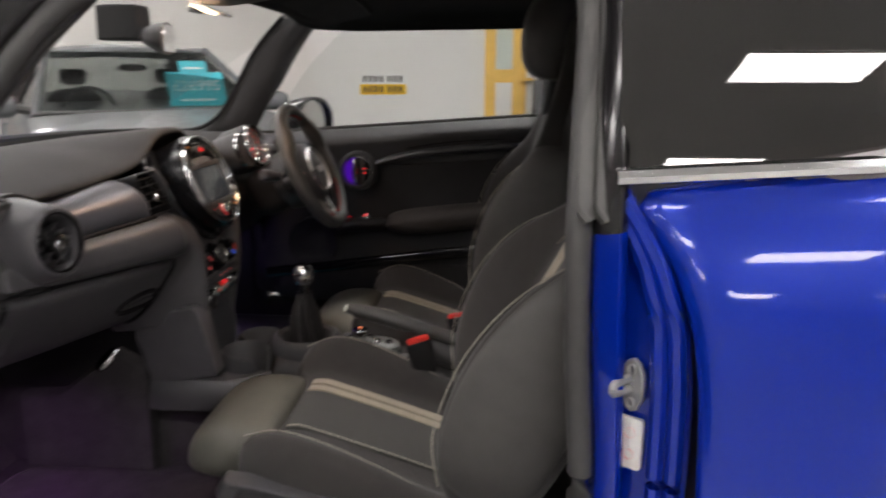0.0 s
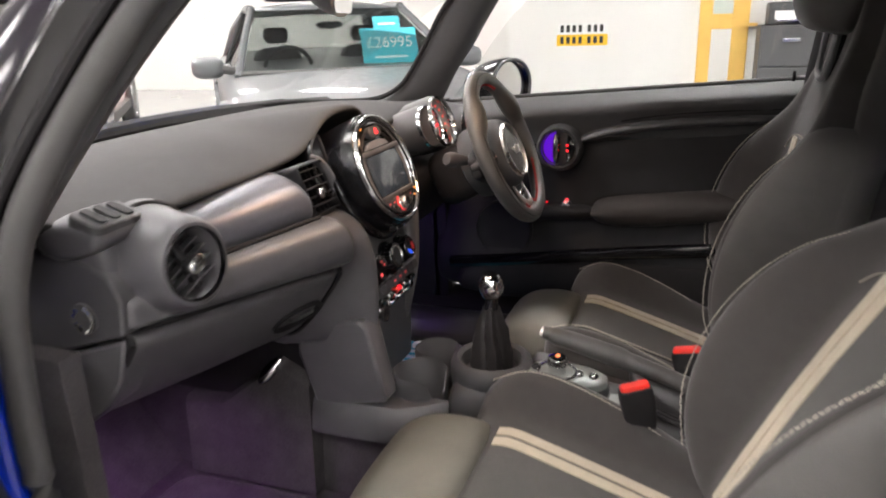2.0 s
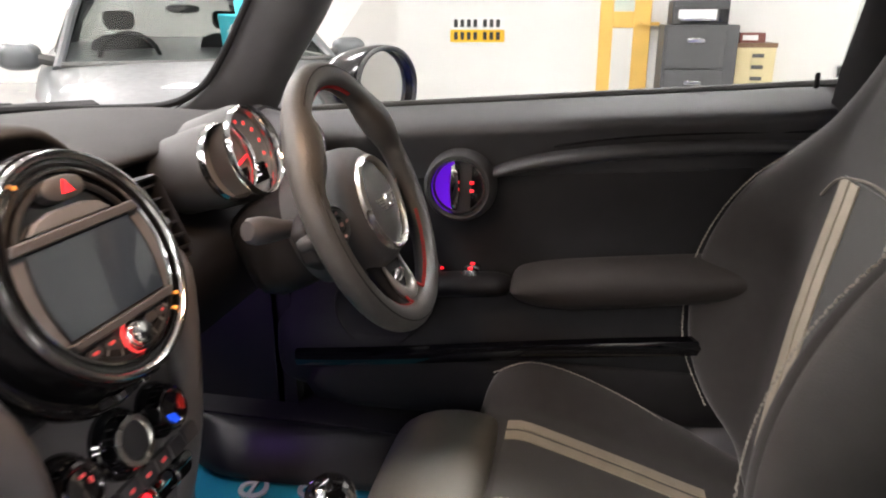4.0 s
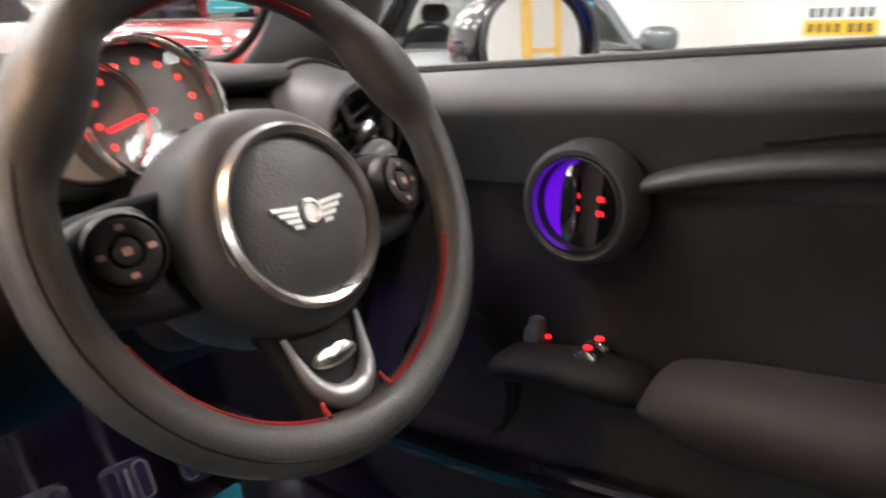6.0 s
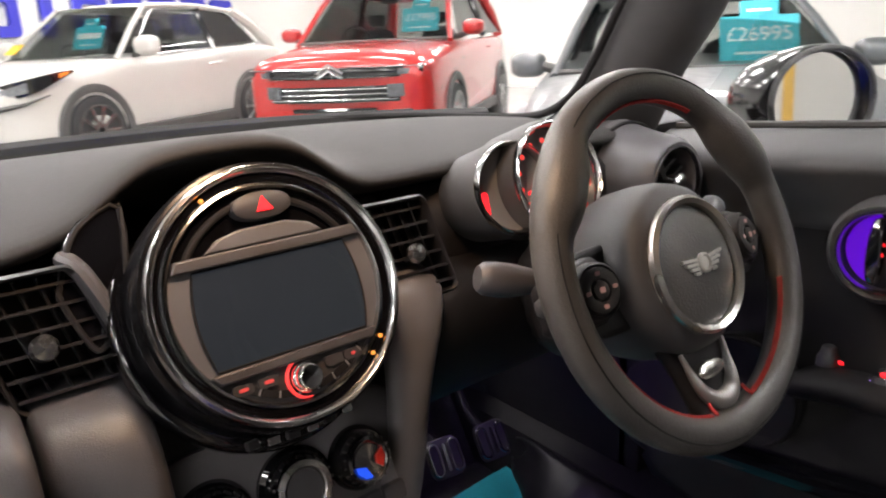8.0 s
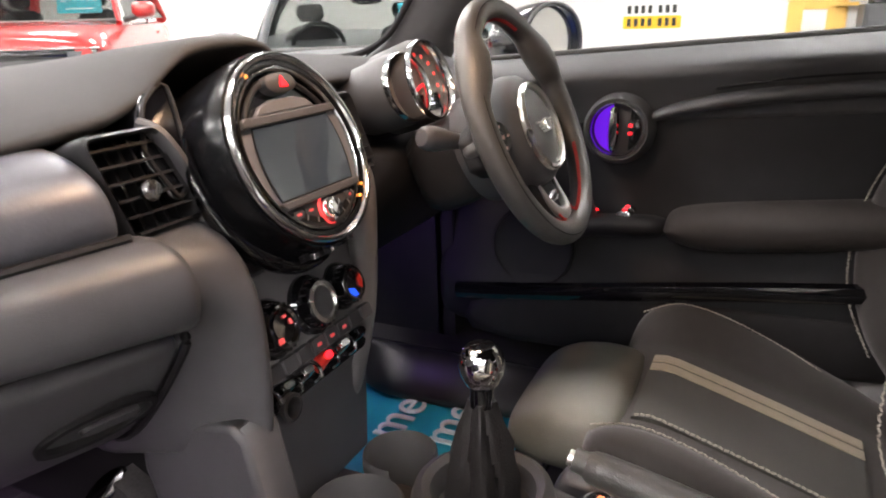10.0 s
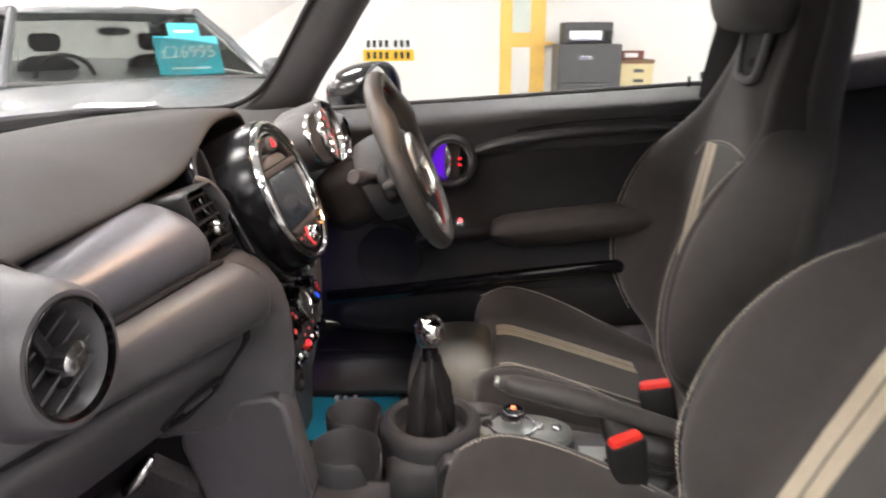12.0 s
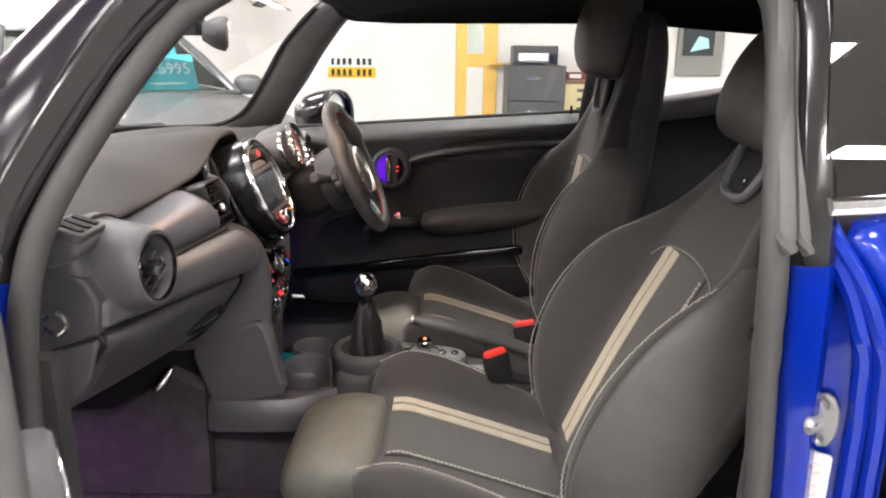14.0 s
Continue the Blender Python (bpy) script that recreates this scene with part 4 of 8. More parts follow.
# flat end cap with the airbag key switch, the cap below it, and the cheek that carries the vent
CAPMAT = mat("smooth_dark_cap", (0.052, 0.050, 0.053), 0.5, var=0.12, scale=30, bump=0.2, bscale=800)
endcap = part("end_cap", loft([[(x, y, z) for x, z in ((-0.32, 0.915), (-0.143, 0.908), (-0.100, 0.898), (-0.070, 0.882), (-0.055, 0.852), (-0.060, 0.804), (-0.178, 0.766), (-0.32, 0.75))] for y in (-0.55, -0.614)]), CAPMAT, dash, "smooth dark dashboard end cap", bevel=0.005)
part("lower_end_cap", loft([[(x, y, z) for x, z in ((-0.32, 0.744), (-0.178, 0.760), (-0.064, 0.797), (-0.080, 0.736), (-0.113, 0.692), (-0.172, 0.648), (-0.32, 0.60))] for y in (-0.55, -0.612)]), PLASTIC_LOW, dash, "charcoal lower end cap", bevel=0.005)
part("vent_cheek", loft([[(x, y, z) for x, z in ((-0.16, 0.935), (xf - 0.025, 0.932), (xf - 0.004, 0.915), (xf, 0.88), (xf, 0.83), (xf - 0.006, 0.805), (xf - 0.02, 0.80), (-0.16, 0.80))] for y, xf in ((-0.612, -0.084), (-0.606, -0.075), (-0.585, -0.068), (-0.54, -0.070), (-0.48, -0.080), (-0.44, -0.095))]), PLASTIC_LOW, dash, "charcoal cheek round the vent", sub=1)
km = basis((-0.118, -0.6145, 0.823), (0, -1, 0))
key = part("key_switch", lathe([(0.021, -0.002), (0.021, 0.003), (0.018, 0.004), (0.0, 0.004)], km, 28), CAPMAT, endcap, "round key switch")
part("switch_arc", tube([km @ Vector((0.0175 * math.cos(radians(a)), 0.0175 * math.sin(radians(a)), 0.004)) for a in range(-75, 80, 12)], 0.003, 6), BRIGHT, key, "bright metal arc")
for a, r in ((125, 0.004), (160, 0.0035), (215, 0.0035), (250, 0.0045)):
    part("switch_mark", lathe([(r, 0.003), (r, 0.0055), (0, 0.006)], km @ pose(0.013 * math.cos(radians(a)), 0.013 * math.sin(radians(a)), 0), 10), BRIGHT, key)

# demister grille at the passenger corner
dm = basis((-0.090, -0.578, 0.950), (0.32, 0, 0.95), (1, 0, 0))
dg = part("demister_vent", plate(rrect(0.080, 0.050, 0.012), dm, -0.012, 0.004), PLASTIC, dash, "small demister grille", bevel=0.003)
for k in range(3):
    part("slot", plate(rrect(0.013, 0.036, 0.004, 3, -0.022 + 0.021 * k, 0), dm, 0.004, 0.0068), PLASTIC_DARK, dg, "dark open slot")
part("corner_moulding", loft([[(x, y, z) for x, z in ((-0.17, 0.952 - d), (-0.105, 0.955 - d), (-0.070, 0.945 - d), (-0.060, 0.922), (-0.10, 0.90), (-0.17, 0.90))] for y, d in ((-0.628, 0.02), (-0.618, 0.0), (-0.56, -0.003), (-0.522, 0.0), (-0.508, 0.012))]), PLASTIC_LOW, dash, "charcoal corner moulding", sub=1)


def round_vent(at, normal):
    """A deep bowl in the dash with a bright-edged mouth, slanted vanes and a knob on a bar."""
    m = basis(at, normal)
    v = part("round_air_vent", lathe([(0.084, -0.080), (0.077, -0.062), (0.071, -0.040), (0.0665, -0.020), (0.0625, 0.0), (0.0585, 0.012), (0.0545, 0.0165), (0.0500, 0.0165), (0.0470, 0.011), (0.0445, -0.002), (0.0425, -0.030), (0.0, -0.032)], m, 64), PLASTIC_LOW, dash, "round charcoal air vent bowl")
    part("bowl_seam", tube([m @ Vector((0.0795 * math.cos(a), 0.0795 * math.sin(a), -0.066)) for a in [2 * math.pi * i / 48 for i in range(48)]], 0.0032, 6, True), PLASTIC_DARK, v, "dark shut line round the bowl")
    part("vent_ring", lathe([(0.0495, 0.0155), (0.0488, 0.0180), (0.0474, 0.0180), (0.0462, 0.0120)], m, 64), DIALGLOSS, v, "thin smoky chrome vent ring")
    part("vent_back", lathe([(0.0420, -0.028), (0.0, -0.027)], m, 40), PLASTIC_DARK, v, "dark vent throat")
    for k in (-2, -1, 0, 1, 2):
        h = math.sqrt(max(0.0, 0.0420 ** 2 - (0.0145 * k) ** 2))
        part("vent_vane", box(-h, h, 0.0145 * k - 0.0011, 0.0145 * k + 0.0011, -0.024, -0.004, m=m @ pose(0, 0, 0, 0, 0, 24) @ pose(0, 0, 0, -14, 0, 0)), PLASTIC_LOW, v)
    part("vent_bar", box(-0.0055, 0.0055, -0.042, 0.042, -0.014, -0.002, m=m @ pose(0, 0, 0, 0, 0, 24)), VENTBLACK, v, bevel=0.002)
    part("vent_knob", loft([[m @ pose(0, 0, 0, 0, 0, 24) @ Vector((x * a, y2 * b, d)) for x, y2 in rrect(1, 1, 0.4)] for a, b, d in ((0.024, 0.016, 0.0), (0.030, 0.021, 0.010), (0.029, 0.021, 0.019), (0.018, 0.012, 0.023))]), SATIN, v, "satin vent knob")


round_vent((-0.020, -0.527, 0.877), (1, -0.13, 0.08))
round_vent((-0.012, 0.590, 0.893), (1, -0.03, 0.06))


def square_vent(x0, yc, s):
    """A slatted vent with slanting sides beside the display; s is +1 on the driver's side."""
    m = basis((x0, yc, 0.890), (1, 0, 0.20))
    sl = m @ Matrix(((1, -0.25, 0, 0), (0, 1, 0, 0), (0, 0, 1, 0), (0, 0, 0, 1)))
    v = part("centre_air_vent", loft([[sl @ Vector((x * a, y * b, d)) for x, y in rrect(1, 1, 0.10)] for a, b, d in ((0.070, 0.094, -0.07), (0.086, 0.106, -0.012), (0.087, 0.107, 0.003), (0.083, 0.103, 0.006), (0.078, 0.098, 0.003), (0.076, 0.096, -0.03))]), VENTBLACK, dash, "black slatted centre air vent")
    part("vent_back", plate(rrect(0.074, 0.094, 0.008), sl, -0.036, -0.030), PLASTIC_DARK, v)
    for k in range(6):
        part("slat", box(-0.038, 0.038, -0.040 + 0.016 * k - 0.0012, -0.040 + 0.016 * k + 0.0012, -0.012, 0.003, m=sl @ pose(0, 0, 0, -8, 0, 0)), VENTBLACK, v)
    for k in range(5):
        part("slat", box(-0.030 + 0.015 * k - 0.001, -0.030 + 0.015 * k + 0.001, -0.046, 0.046, -0.024, -0.011, m=sl), VENTBLACK, v)
    part("vent_knob", lathe([(0.006, 0.0), (0.009, 0.006), (0.0105, 0.011), (0.008, 0.016), (0.0, 0.0175)], m @ pose(0.004 * s, -0.004, 0), 20), SATIN, v, "satin vent knob")
    # moulded post between the vent and the display
    P = smooth_path([sl @ Vector((-s * x, y, d)) for x, y, d in ((0.040, 0.056, -0.016), (0.045, 0.042, -0.002), (0.0485, 0.0, 0.006), (0.049, -0.035, 0.006), (0.044, -0.056, -0.002), (0.02, -0.062, -0.012))], 5)
    part("vent_post", tube(P, 0.0075, 10, flat=1.5, up=(1, 0, 0)), PLASTIC_LOW, v, "charcoal vent surround")


square_vent(-0.031, -0.164, -1)
square_vent(-0.022, 0.162, 1)

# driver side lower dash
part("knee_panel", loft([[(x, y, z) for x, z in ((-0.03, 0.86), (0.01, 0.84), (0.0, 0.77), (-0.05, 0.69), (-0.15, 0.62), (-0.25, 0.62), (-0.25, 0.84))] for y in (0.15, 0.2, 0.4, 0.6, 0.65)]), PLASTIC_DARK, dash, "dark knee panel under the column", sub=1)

# centre stack: two legs down to the console
leg = [(-0.03, 0.150, 0.872, 0.030, 0.02), (0.0, 0.156, 0.860, 0.042, 0.035), (0.022, 0.150, 0.832, 0.042, 0.045), (0.038, 0.131, 0.79, 0.029, 0.05), (0.045, 0.118, 0.73, 0.022, 0.05), (0.045, 0.110, 0.66, 0.020, 0.05), (0.035, 0.101, 0.60, 0.020, 0.045), (0.02, 0.095, 0.52, 0.018, 0.04)]
rings = [[(x + t * 0.35 * math.sin(a) - 0.02, y + w * math.cos(a), z + 0.006 * math.sin(a)) for a in [2 * math.pi * k / 16 for k in range(16)]] for x, y, z, w, t in leg]
part("stack_leg", loft(rings), STACKGREY, dash, "satin grey centre stack side", sub=1)
part("stack_face", loft([[(x, y, z) for y in (-0.118, -0.05, 0.05, 0.118)] + [(x - 0.08, y, z) for y in (0.118, -0.118)] for x, z in ((-0.03, 0.80), (-0.008, 0.765), (0.016, 0.705), (0.030, 0.66), (0.026, 0.632), (0.018, 0.60), (0.01, 0.45))]), PLASTIC_LOW, dash, "charcoal centre stack")
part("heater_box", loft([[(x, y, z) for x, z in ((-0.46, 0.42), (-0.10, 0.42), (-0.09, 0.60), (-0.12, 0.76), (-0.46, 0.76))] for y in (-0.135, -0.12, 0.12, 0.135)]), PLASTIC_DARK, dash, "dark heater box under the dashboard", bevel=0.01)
part("side_knee_pad", loft([[(x, -y, z) for x, z in ((0.03, 0.645), (0.046, 0.63), (0.060, 0.56), (0.076, 0.480), (-0.075, 0.452), (-0.108, 0.56), (-0.105, 0.62))] for y in (0.105, 0.12, 0.155, 0.162)]), PLASTIC_LOW, dash, "charcoal tunnel side panel", bevel=0.008)
part("tunnel_foot", loft([[(x, -y, z) for y, z in ((0.10, 0.47), (0.160 - k, 0.468), (0.170 - k, 0.455), (0.178 - k, 0.43), (0.180 - k, 0.402), (0.10, 0.40))] for x, k in ((-0.085, 0.006), (-0.07, 0.0), (0.02, 0.0), (0.09, 0.004), (0.14, 0.03), (0.18, 0.06))]), PLASTIC_LOW, dash, "charcoal tunnel foot moulding", bevel=0.01)
part("carpet_board", loft([[(x, -y, z) for y, z in ((0.10, zt), (0.150, zt), (0.165, zt - 0.01), (0.176, 0.245), (0.10, 0.245))] for x, zt in ((-0.40, 0.42), (-0.30, 0.43), (-0.16, 0.535), (-0.09, 0.50))]), CARPET, dash, "dark carpeted tunnel side")

# ---- round central display ----
disp = thing("centre_display", "large round display unit with chrome ring and dark screen", "car display")
C = Vector((0.028, 0, 0.900))
NV = Vector((0.926, 0, 0.376))
dmx = basis(C, NV)
HOUSEGLOSS = mat("satin_gloss_housing", (0.006, 0.006, 0.007), 0.24, var=0.1, scale=20, spec=0.35)
house = part("display_housing", lathe([(0.095, -0.14), (0.108, -0.10), (0.1115, -0.06), (0.1130, -0.025), (0.1130, -0.008), (0.1105, 0.001), (0.106, 0.002)], dmx, 72), HOUSEGLOSS, disp, "gloss black round housing")
CHEEK = ((-0.152, 0.036), (-0.150, 0.052), (-0.136, 0.084), (-0.118, 0.104), (-0.085, 0.112), (-0.098, 0.03), (-0.110, 0.005), (-0.128, -0.012), (-0.138, -0.008))
ck = part("housing_cheek", loft([[dmx @ Vector((x, y, d)) for x, y in CHEEK] for d in (-0.12, -0.066, -0.058)]), PIANO, house, "gloss black cheek beside the ring", bevel=0.006)
cxm, cym = -0.124, 0.045
part("cheek_bezel", tube(smooth_path([dmx @ Vector((cxm + (x - cxm) * 0.86, cym + (y - cym) * 0.86, -0.057)) for x, y in CHEEK], 3, True), 0.0026, 6, True), PLASTIC_DARK, ck, "fine black inset edge")
part("lower_collar", tube([dmx @ Vector((0.118 * math.cos(radians(a)), 0.118 * math.sin(radians(a)), -0.045)) for a in range(158, 316, 6)], [0.004 + 0.009 * math.sin(math.pi * k / 26) for k in range(27)], 10), PIANO, house, "gloss black collar under the ring")
DARKCHROME = mat("dark_chrome", (0.55, 0.55, 0.55), 0.16, metal=1.0, var=0.06, scale=40)
part("chrome_ring", lathe([(0.1078, 0.0), (0.1078, 0.007), (0.1062, 0.0100), (0.1035, 0.0105), (0.1005, 0.008), (0.0995, 0.003)], dmx, 80), DARKCHROME, disp, "broad chrome ring")
part("dark_ring", lathe([(0.1000, 0.005), (0.0985, 0.0052), (0.0935, 0.003), (0.0925, -0.002)], dmx, 80), PIANO, disp, "gloss black inner ring")
part("inner_ring", lathe([(0.0930, 0.000), (0.0925, 0.0042), (0.0903, 0.0048), (0.0888, 0.002), (0.0885, -0.003)], dmx, 80), DARKCHROME, disp, "thin chrome inner ring")
FACE = mat("display_face_grey", (0.13, 0.13, 0.14), 0.4, var=0.08)
part("display_face", lathe([(0.090, -0.014), (0.090, -0.004), (0.0, -0.004)], dmx, 64), PIANO, disp, "gloss black display recess")
part("recess_rim", tube([dmx @ Vector((0.079 * math.cos(radians(a)), 0.079 * math.sin(radians(a)), -0.001)) for a in range(28, 153, 4)], 0.0032, 8), PLASTIC_DARK, disp, "dark arched recess rim")


def arc_slab(y0, y1, r, d0, d1, inner=0.0):
    """Piece of the disc between two heights, with an optional window cut out by halves."""
    n = 14
    left, right = [], []
    for i in range(n + 1):
        y = y0 + (y1 - y0) * i / n
        w = math.sqrt(max(0, r * r - y * y))
        right.append((w, y))
        left.append((-w, y))
    return plate(right + left[::-1], dmx, d0, d1)


part("side_bezel", arc_slab(-0.052, 0.034, 0.0885, -0.003, 0.001), FACE, disp, "grey arched side bezels")
SCREEN = mat("dark_screen_glass", (0.012, 0.014, 0.017), 0.22, var=0.05, scale=8, spec=0.7, coat=0.8)
# faint bluish emission stands in for reflections on the blank glass
SCREEN.node_tree.nodes["Principled BSDF"].inputs["Emission Color"].default_value = (0.55, 0.68, 0.85, 1)
SCREEN.node_tree.nodes["Principled BSDF"].inputs["Emission Strength"].default_value = 0.022
screen_pts = [(0.0725 - 0.0065 * (k / 6) ** 2, -0.008 + 0.0395 * k / 6) for k in range(-6, 7)]
part("screen", plate(screen_pts + [(-x, y) for x, y in reversed(screen_pts)], dmx, 0.001, 0.0025), SCREEN, disp, "blank screen with faint emission for its reflections")
edge_pts = [dmx @ Vector((x, y, 0.0022)) for x, y in screen_pts + [(-x, y) for x, y in reversed(screen_pts)]]
part("screen_edge", tube(edge_pts, 0.0011, 6, True), PLASTIC_DARK, disp, "thin black screen edge")
part("upper_bar", loft([[dmx @ Vector((x, y, d)) for x, y in ((-0.0825, 0.0325), (0.0825, 0.0325), (0.078, 0.0425), (-0.078, 0.0425))] for d in (0.0, 0.007)]), PLASTIC_LOW, disp, "dark bar above the screen", bevel=0.002)
part("lower_bar", loft([[dmx @ Vector((x, y, d)) for x, y in ((-0.0735, -0.0490), (-0.0680, -0.0575), (0.0680, -0.0575), (0.0735, -0.0490))] for d in (0.0, 0.008)]), PLASTIC_LOW, disp, "dark bar under the screen", bevel=0.002)
hz = part("hazard_switch", loft([[dmx @ Vector((0.0025 + x * a, 0.0735 + y * b, d)) for x, y in rrect(1, 1, 0.44)] for a, b, d in ((0.051, 0.023, -0.004), (0.050, 0.022, 0.007), (0.043, 0.016, 0.009))]), CAPMAT, disp, "black hazard warning switch")
part("warning_triangle", plate([(-0.0045, 0.068), (0.0095, 0.068), (0.0025, 0.080)], dmx, 0.009, 0.0105), REDLED, hz, "red lit triangle")
part("top_ledge", loft([[dmx @ Vector((x, y, d)) for x, y in ((-0.052, 0.0435), (0.052, 0.0435), (0.040, 0.053), (0.020, 0.058), (-0.020, 0.058), (-0.040, 0.053))] for d in (-0.004, 0.003)]), FACE, disp, "grey ledge under the switch", bevel=0.002)
part("button_bed", arc_slab(-0.0880, -0.0575, 0.0885, -0.003, 0.002), CAPMAT, disp, "dark control strip")
REDMARKER = glow("red_arc_light", (0.85, 0.05, 0.05), 0.7)
kn = part("volume_knob", lathe([(0.0135, 0.0), (0.0130, 0.006), (0.0110, 0.008), (0.0108, 0.014), (0.0090, 0.016), (0.0, 0.0165)], dmx @ pose(0, -0.0715, 0), 32), CHROME, disp, "chrome volume knob")
part("knob_light_arc", tube([dmx @ Vector((0.0165 * math.cos(radians(a)), -0.0715 + 0.0165 * math.sin(radians(a)), 0.004)) for a in range(85, 285, 10)], [0.0006 + 0.0011 * math.sin(math.pi * k / 19) for k in range(20)], 6), REDMARKER, kn, "red lit arc")
for x in (-0.052, -0.031, 0.028, 0.046):
    b = part("media_button", plate(rrect(0.017, 0.0085, 0.003, 3, x, -0.0655), dmx, 0.002, 0.0045), CAPMAT, disp)
    if abs(x) > 0.03 and x != 0.028:
        part("button_symbol", plate(rrect(0.0075 if x < 0 else 0.004, 0.0028, 0.001, 2, x, -0.0655), dmx, 0.0045, 0.0052), REDDIM, b)
KEYTICK = mat("pale_key_tick", (0.30, 0.30, 0.30), 0.35, metal=0.5, var=0.05)
for k in range(8):
    a = radians(-90 + (k - 3.0) * 11.5)
    pk = part("preset_key", box(-0.0072, 0.0072, -0.0030, 0.0030, 0.002, 0.0042, m=dmx @ pose(0.0815 * math.cos(a), 0.0815 * math.sin(a), 0, 0, 0, math.degrees(a) + 90)), PLASTIC_DARK, disp)
    part("key_tick", box(0.0066, 0.0080, -0.0028, 0.0028, 0.002, 0.0048, m=dmx @ pose(0.0815 * math.cos(a), 0.0815 * math.sin(a), 0, 0, 0, math.degrees(a) + 90)), KEYTICK, pk)
AMBERLED = glow("amber_ring_lamp", (1, 0.35, 0.06), 0.6)
for a in (118, 312, 322):
    part("ring_lamp", lathe([(0.0018, 0.002), (0.0018, 0.0060), (0, 0.0065)], dmx @ pose(0.096 * math.cos(radians(a)), 0.096 * math.sin(radians(a)), 0), 10), AMBERLED, disp, "amber lamp")
for k in range(6):
    part("ring_key", box(-0.0050, 0.0050, -0.0035, 0.0035, -0.004, 0.004, m=dmx @ pose(-0.052 + 0.017 * k, -0.1135 + 0.0035 * (k - 2.5) ** 2 / 6.25, -0.012)), CHROME if k % 2 else PLASTIC_DARK, disp, "small chrome key under the ring" if k % 2 else "small black key", bevel=0.001)

# ---- climate panel and toggle switches ----
clim = thing("climate_panel", "climate control panel with three chrome dials and keys", "climate control")
cn = Vector((0.945, 0, 0.327))
part("panel_face", loft([[basis((0.013, 0, 0.717), cn) @ Vector((x * a, y * b, d)) for x, y in rrect(1, 1, 0.1)] for a, b, d in ((0.225, 0.115, -0.02), (0.22, 0.110, 0.006), (0.21, 0.100, 0.009))]), STACKGREY, clim, "satin grey control panel")
for yy, r in ((-0.080, 0.0285), (-0.006, 0.030), (0.059, 0.0255)):
    m = basis((0.020, yy, 0.716), cn)
    d = part("dial", lathe([(r * 1.20, 0.0), (r * 1.18, 0.008), (r * 1.04, 0.012), (r * 0.96, 0.012), (r * 0.90, 0.024), (r * 0.84, 0.027), (r * 0.78, 0.024)], m, 40), PIANO, clim, "gloss black rotary dial")
    for k in range(20):
        a = 2 * math.pi * k / 20
        part("dial_rib", box(-0.0011, 0.0011, -0.0009, 0.0009, 0.013, 0.024, m=m @ pose(r * 0.93 * math.cos(a), r * 0.93 * math.sin(a), 0, 0, 0, math.degrees(a))), DIALGLOSS, d)
    mid_ = abs(yy) < 0.02
    part("dial_ring", lathe([(r * 0.86, 0.022), (r * 0.83, 0.0275), (r * (0.66 if mid_ else 0.72), 0.0285), (r * 0.60, 0.026), (r * 0.60, 0.02)], m, 40), BRIGHT if mid_ else DIALGLOSS, d, "chrome dial ring")
    part("dial_cap", lathe([(r * 0.60, 0.02), (r * 0.57, 0.0262), (0, 0.0275)], m, 28), CAPMAT if mid_ else DIALGLOSS, d)
    if yy > 0.05:
        part("cold_mark", plate([(-r * 0.20, -r * 0.22), (-r * 0.60, -r * 0.10), (-r * 0.54, -r * 0.36), (-r * 0.30, -r * 0.58), (-r * 0.02, -r * 0.62)], m, 0.0268, 0.0287), glow("blue_mark", (0.02, 0.1, 0.9), 0.6), d, "blue cold mark")
        part("warm_mark", plate([(r * 0.24, -r * 0.22), (r * 0.46, -r * 0.40), (r * 0.62, -r * 0.05), (r * 0.56, r * 0.26), (r * 0.28, r * 0.06)], m, 0.0268, 0.0287), REDPLASTIC, d, "red warm mark")
    if yy < -0.05:
        for x_, y_, w_, h_ in ((-0.014, -0.012, 0.009, 0.006), (0.003, 0.010, 0.006, 0.003), (0.010, 0.002, 0.003, 0.006)):
            part("dial_symbol", plate(rrect(w_, h_, 0.001, 2, x_, y_), m, 0.0272, 0.0285), REDDIM, d)
km2 = basis((0.037, -0.004, 0.674), cn)
for k in range(8):
    yk = -0.095 + 0.0265 * k
    b = part("climate_key", loft([[km2 @ Vector((yk + x * a, y * c, d)) for x, y in rrect(1, 1, 0.14, 3)] for a, c, d in ((0.0250, 0.019, -0.004), (0.0250, 0.019, 0.005), (0.0225, 0.0165, 0.0068))]), CAPMAT, clim, "dark climate key")
    if k in (3, 4, 5):
        part("key_symbol", plate(rrect(0.008, 0.004, 0.001, 2, yk, 0), km2, 0.0066, 0.0074), REDDIM, b)
part("status_lamp", plate(rrect(0.006, 0.003, 0.001, 2, 0.0, 0.017), km2, 0.0, 0.005), REDLED, clim, "tiny red lamp")
tog = thing("toggle_switch_panel", "row of chrome toggle switches with red starter", "switch panel")
tm = basis((0.026, -0.006, 0.640), cn)
part("switch_bed", plate(rrect(0.205, 0.036, 0.012), tm, -0.03, 0.004), PIANO, tog, "gloss black switch bed")
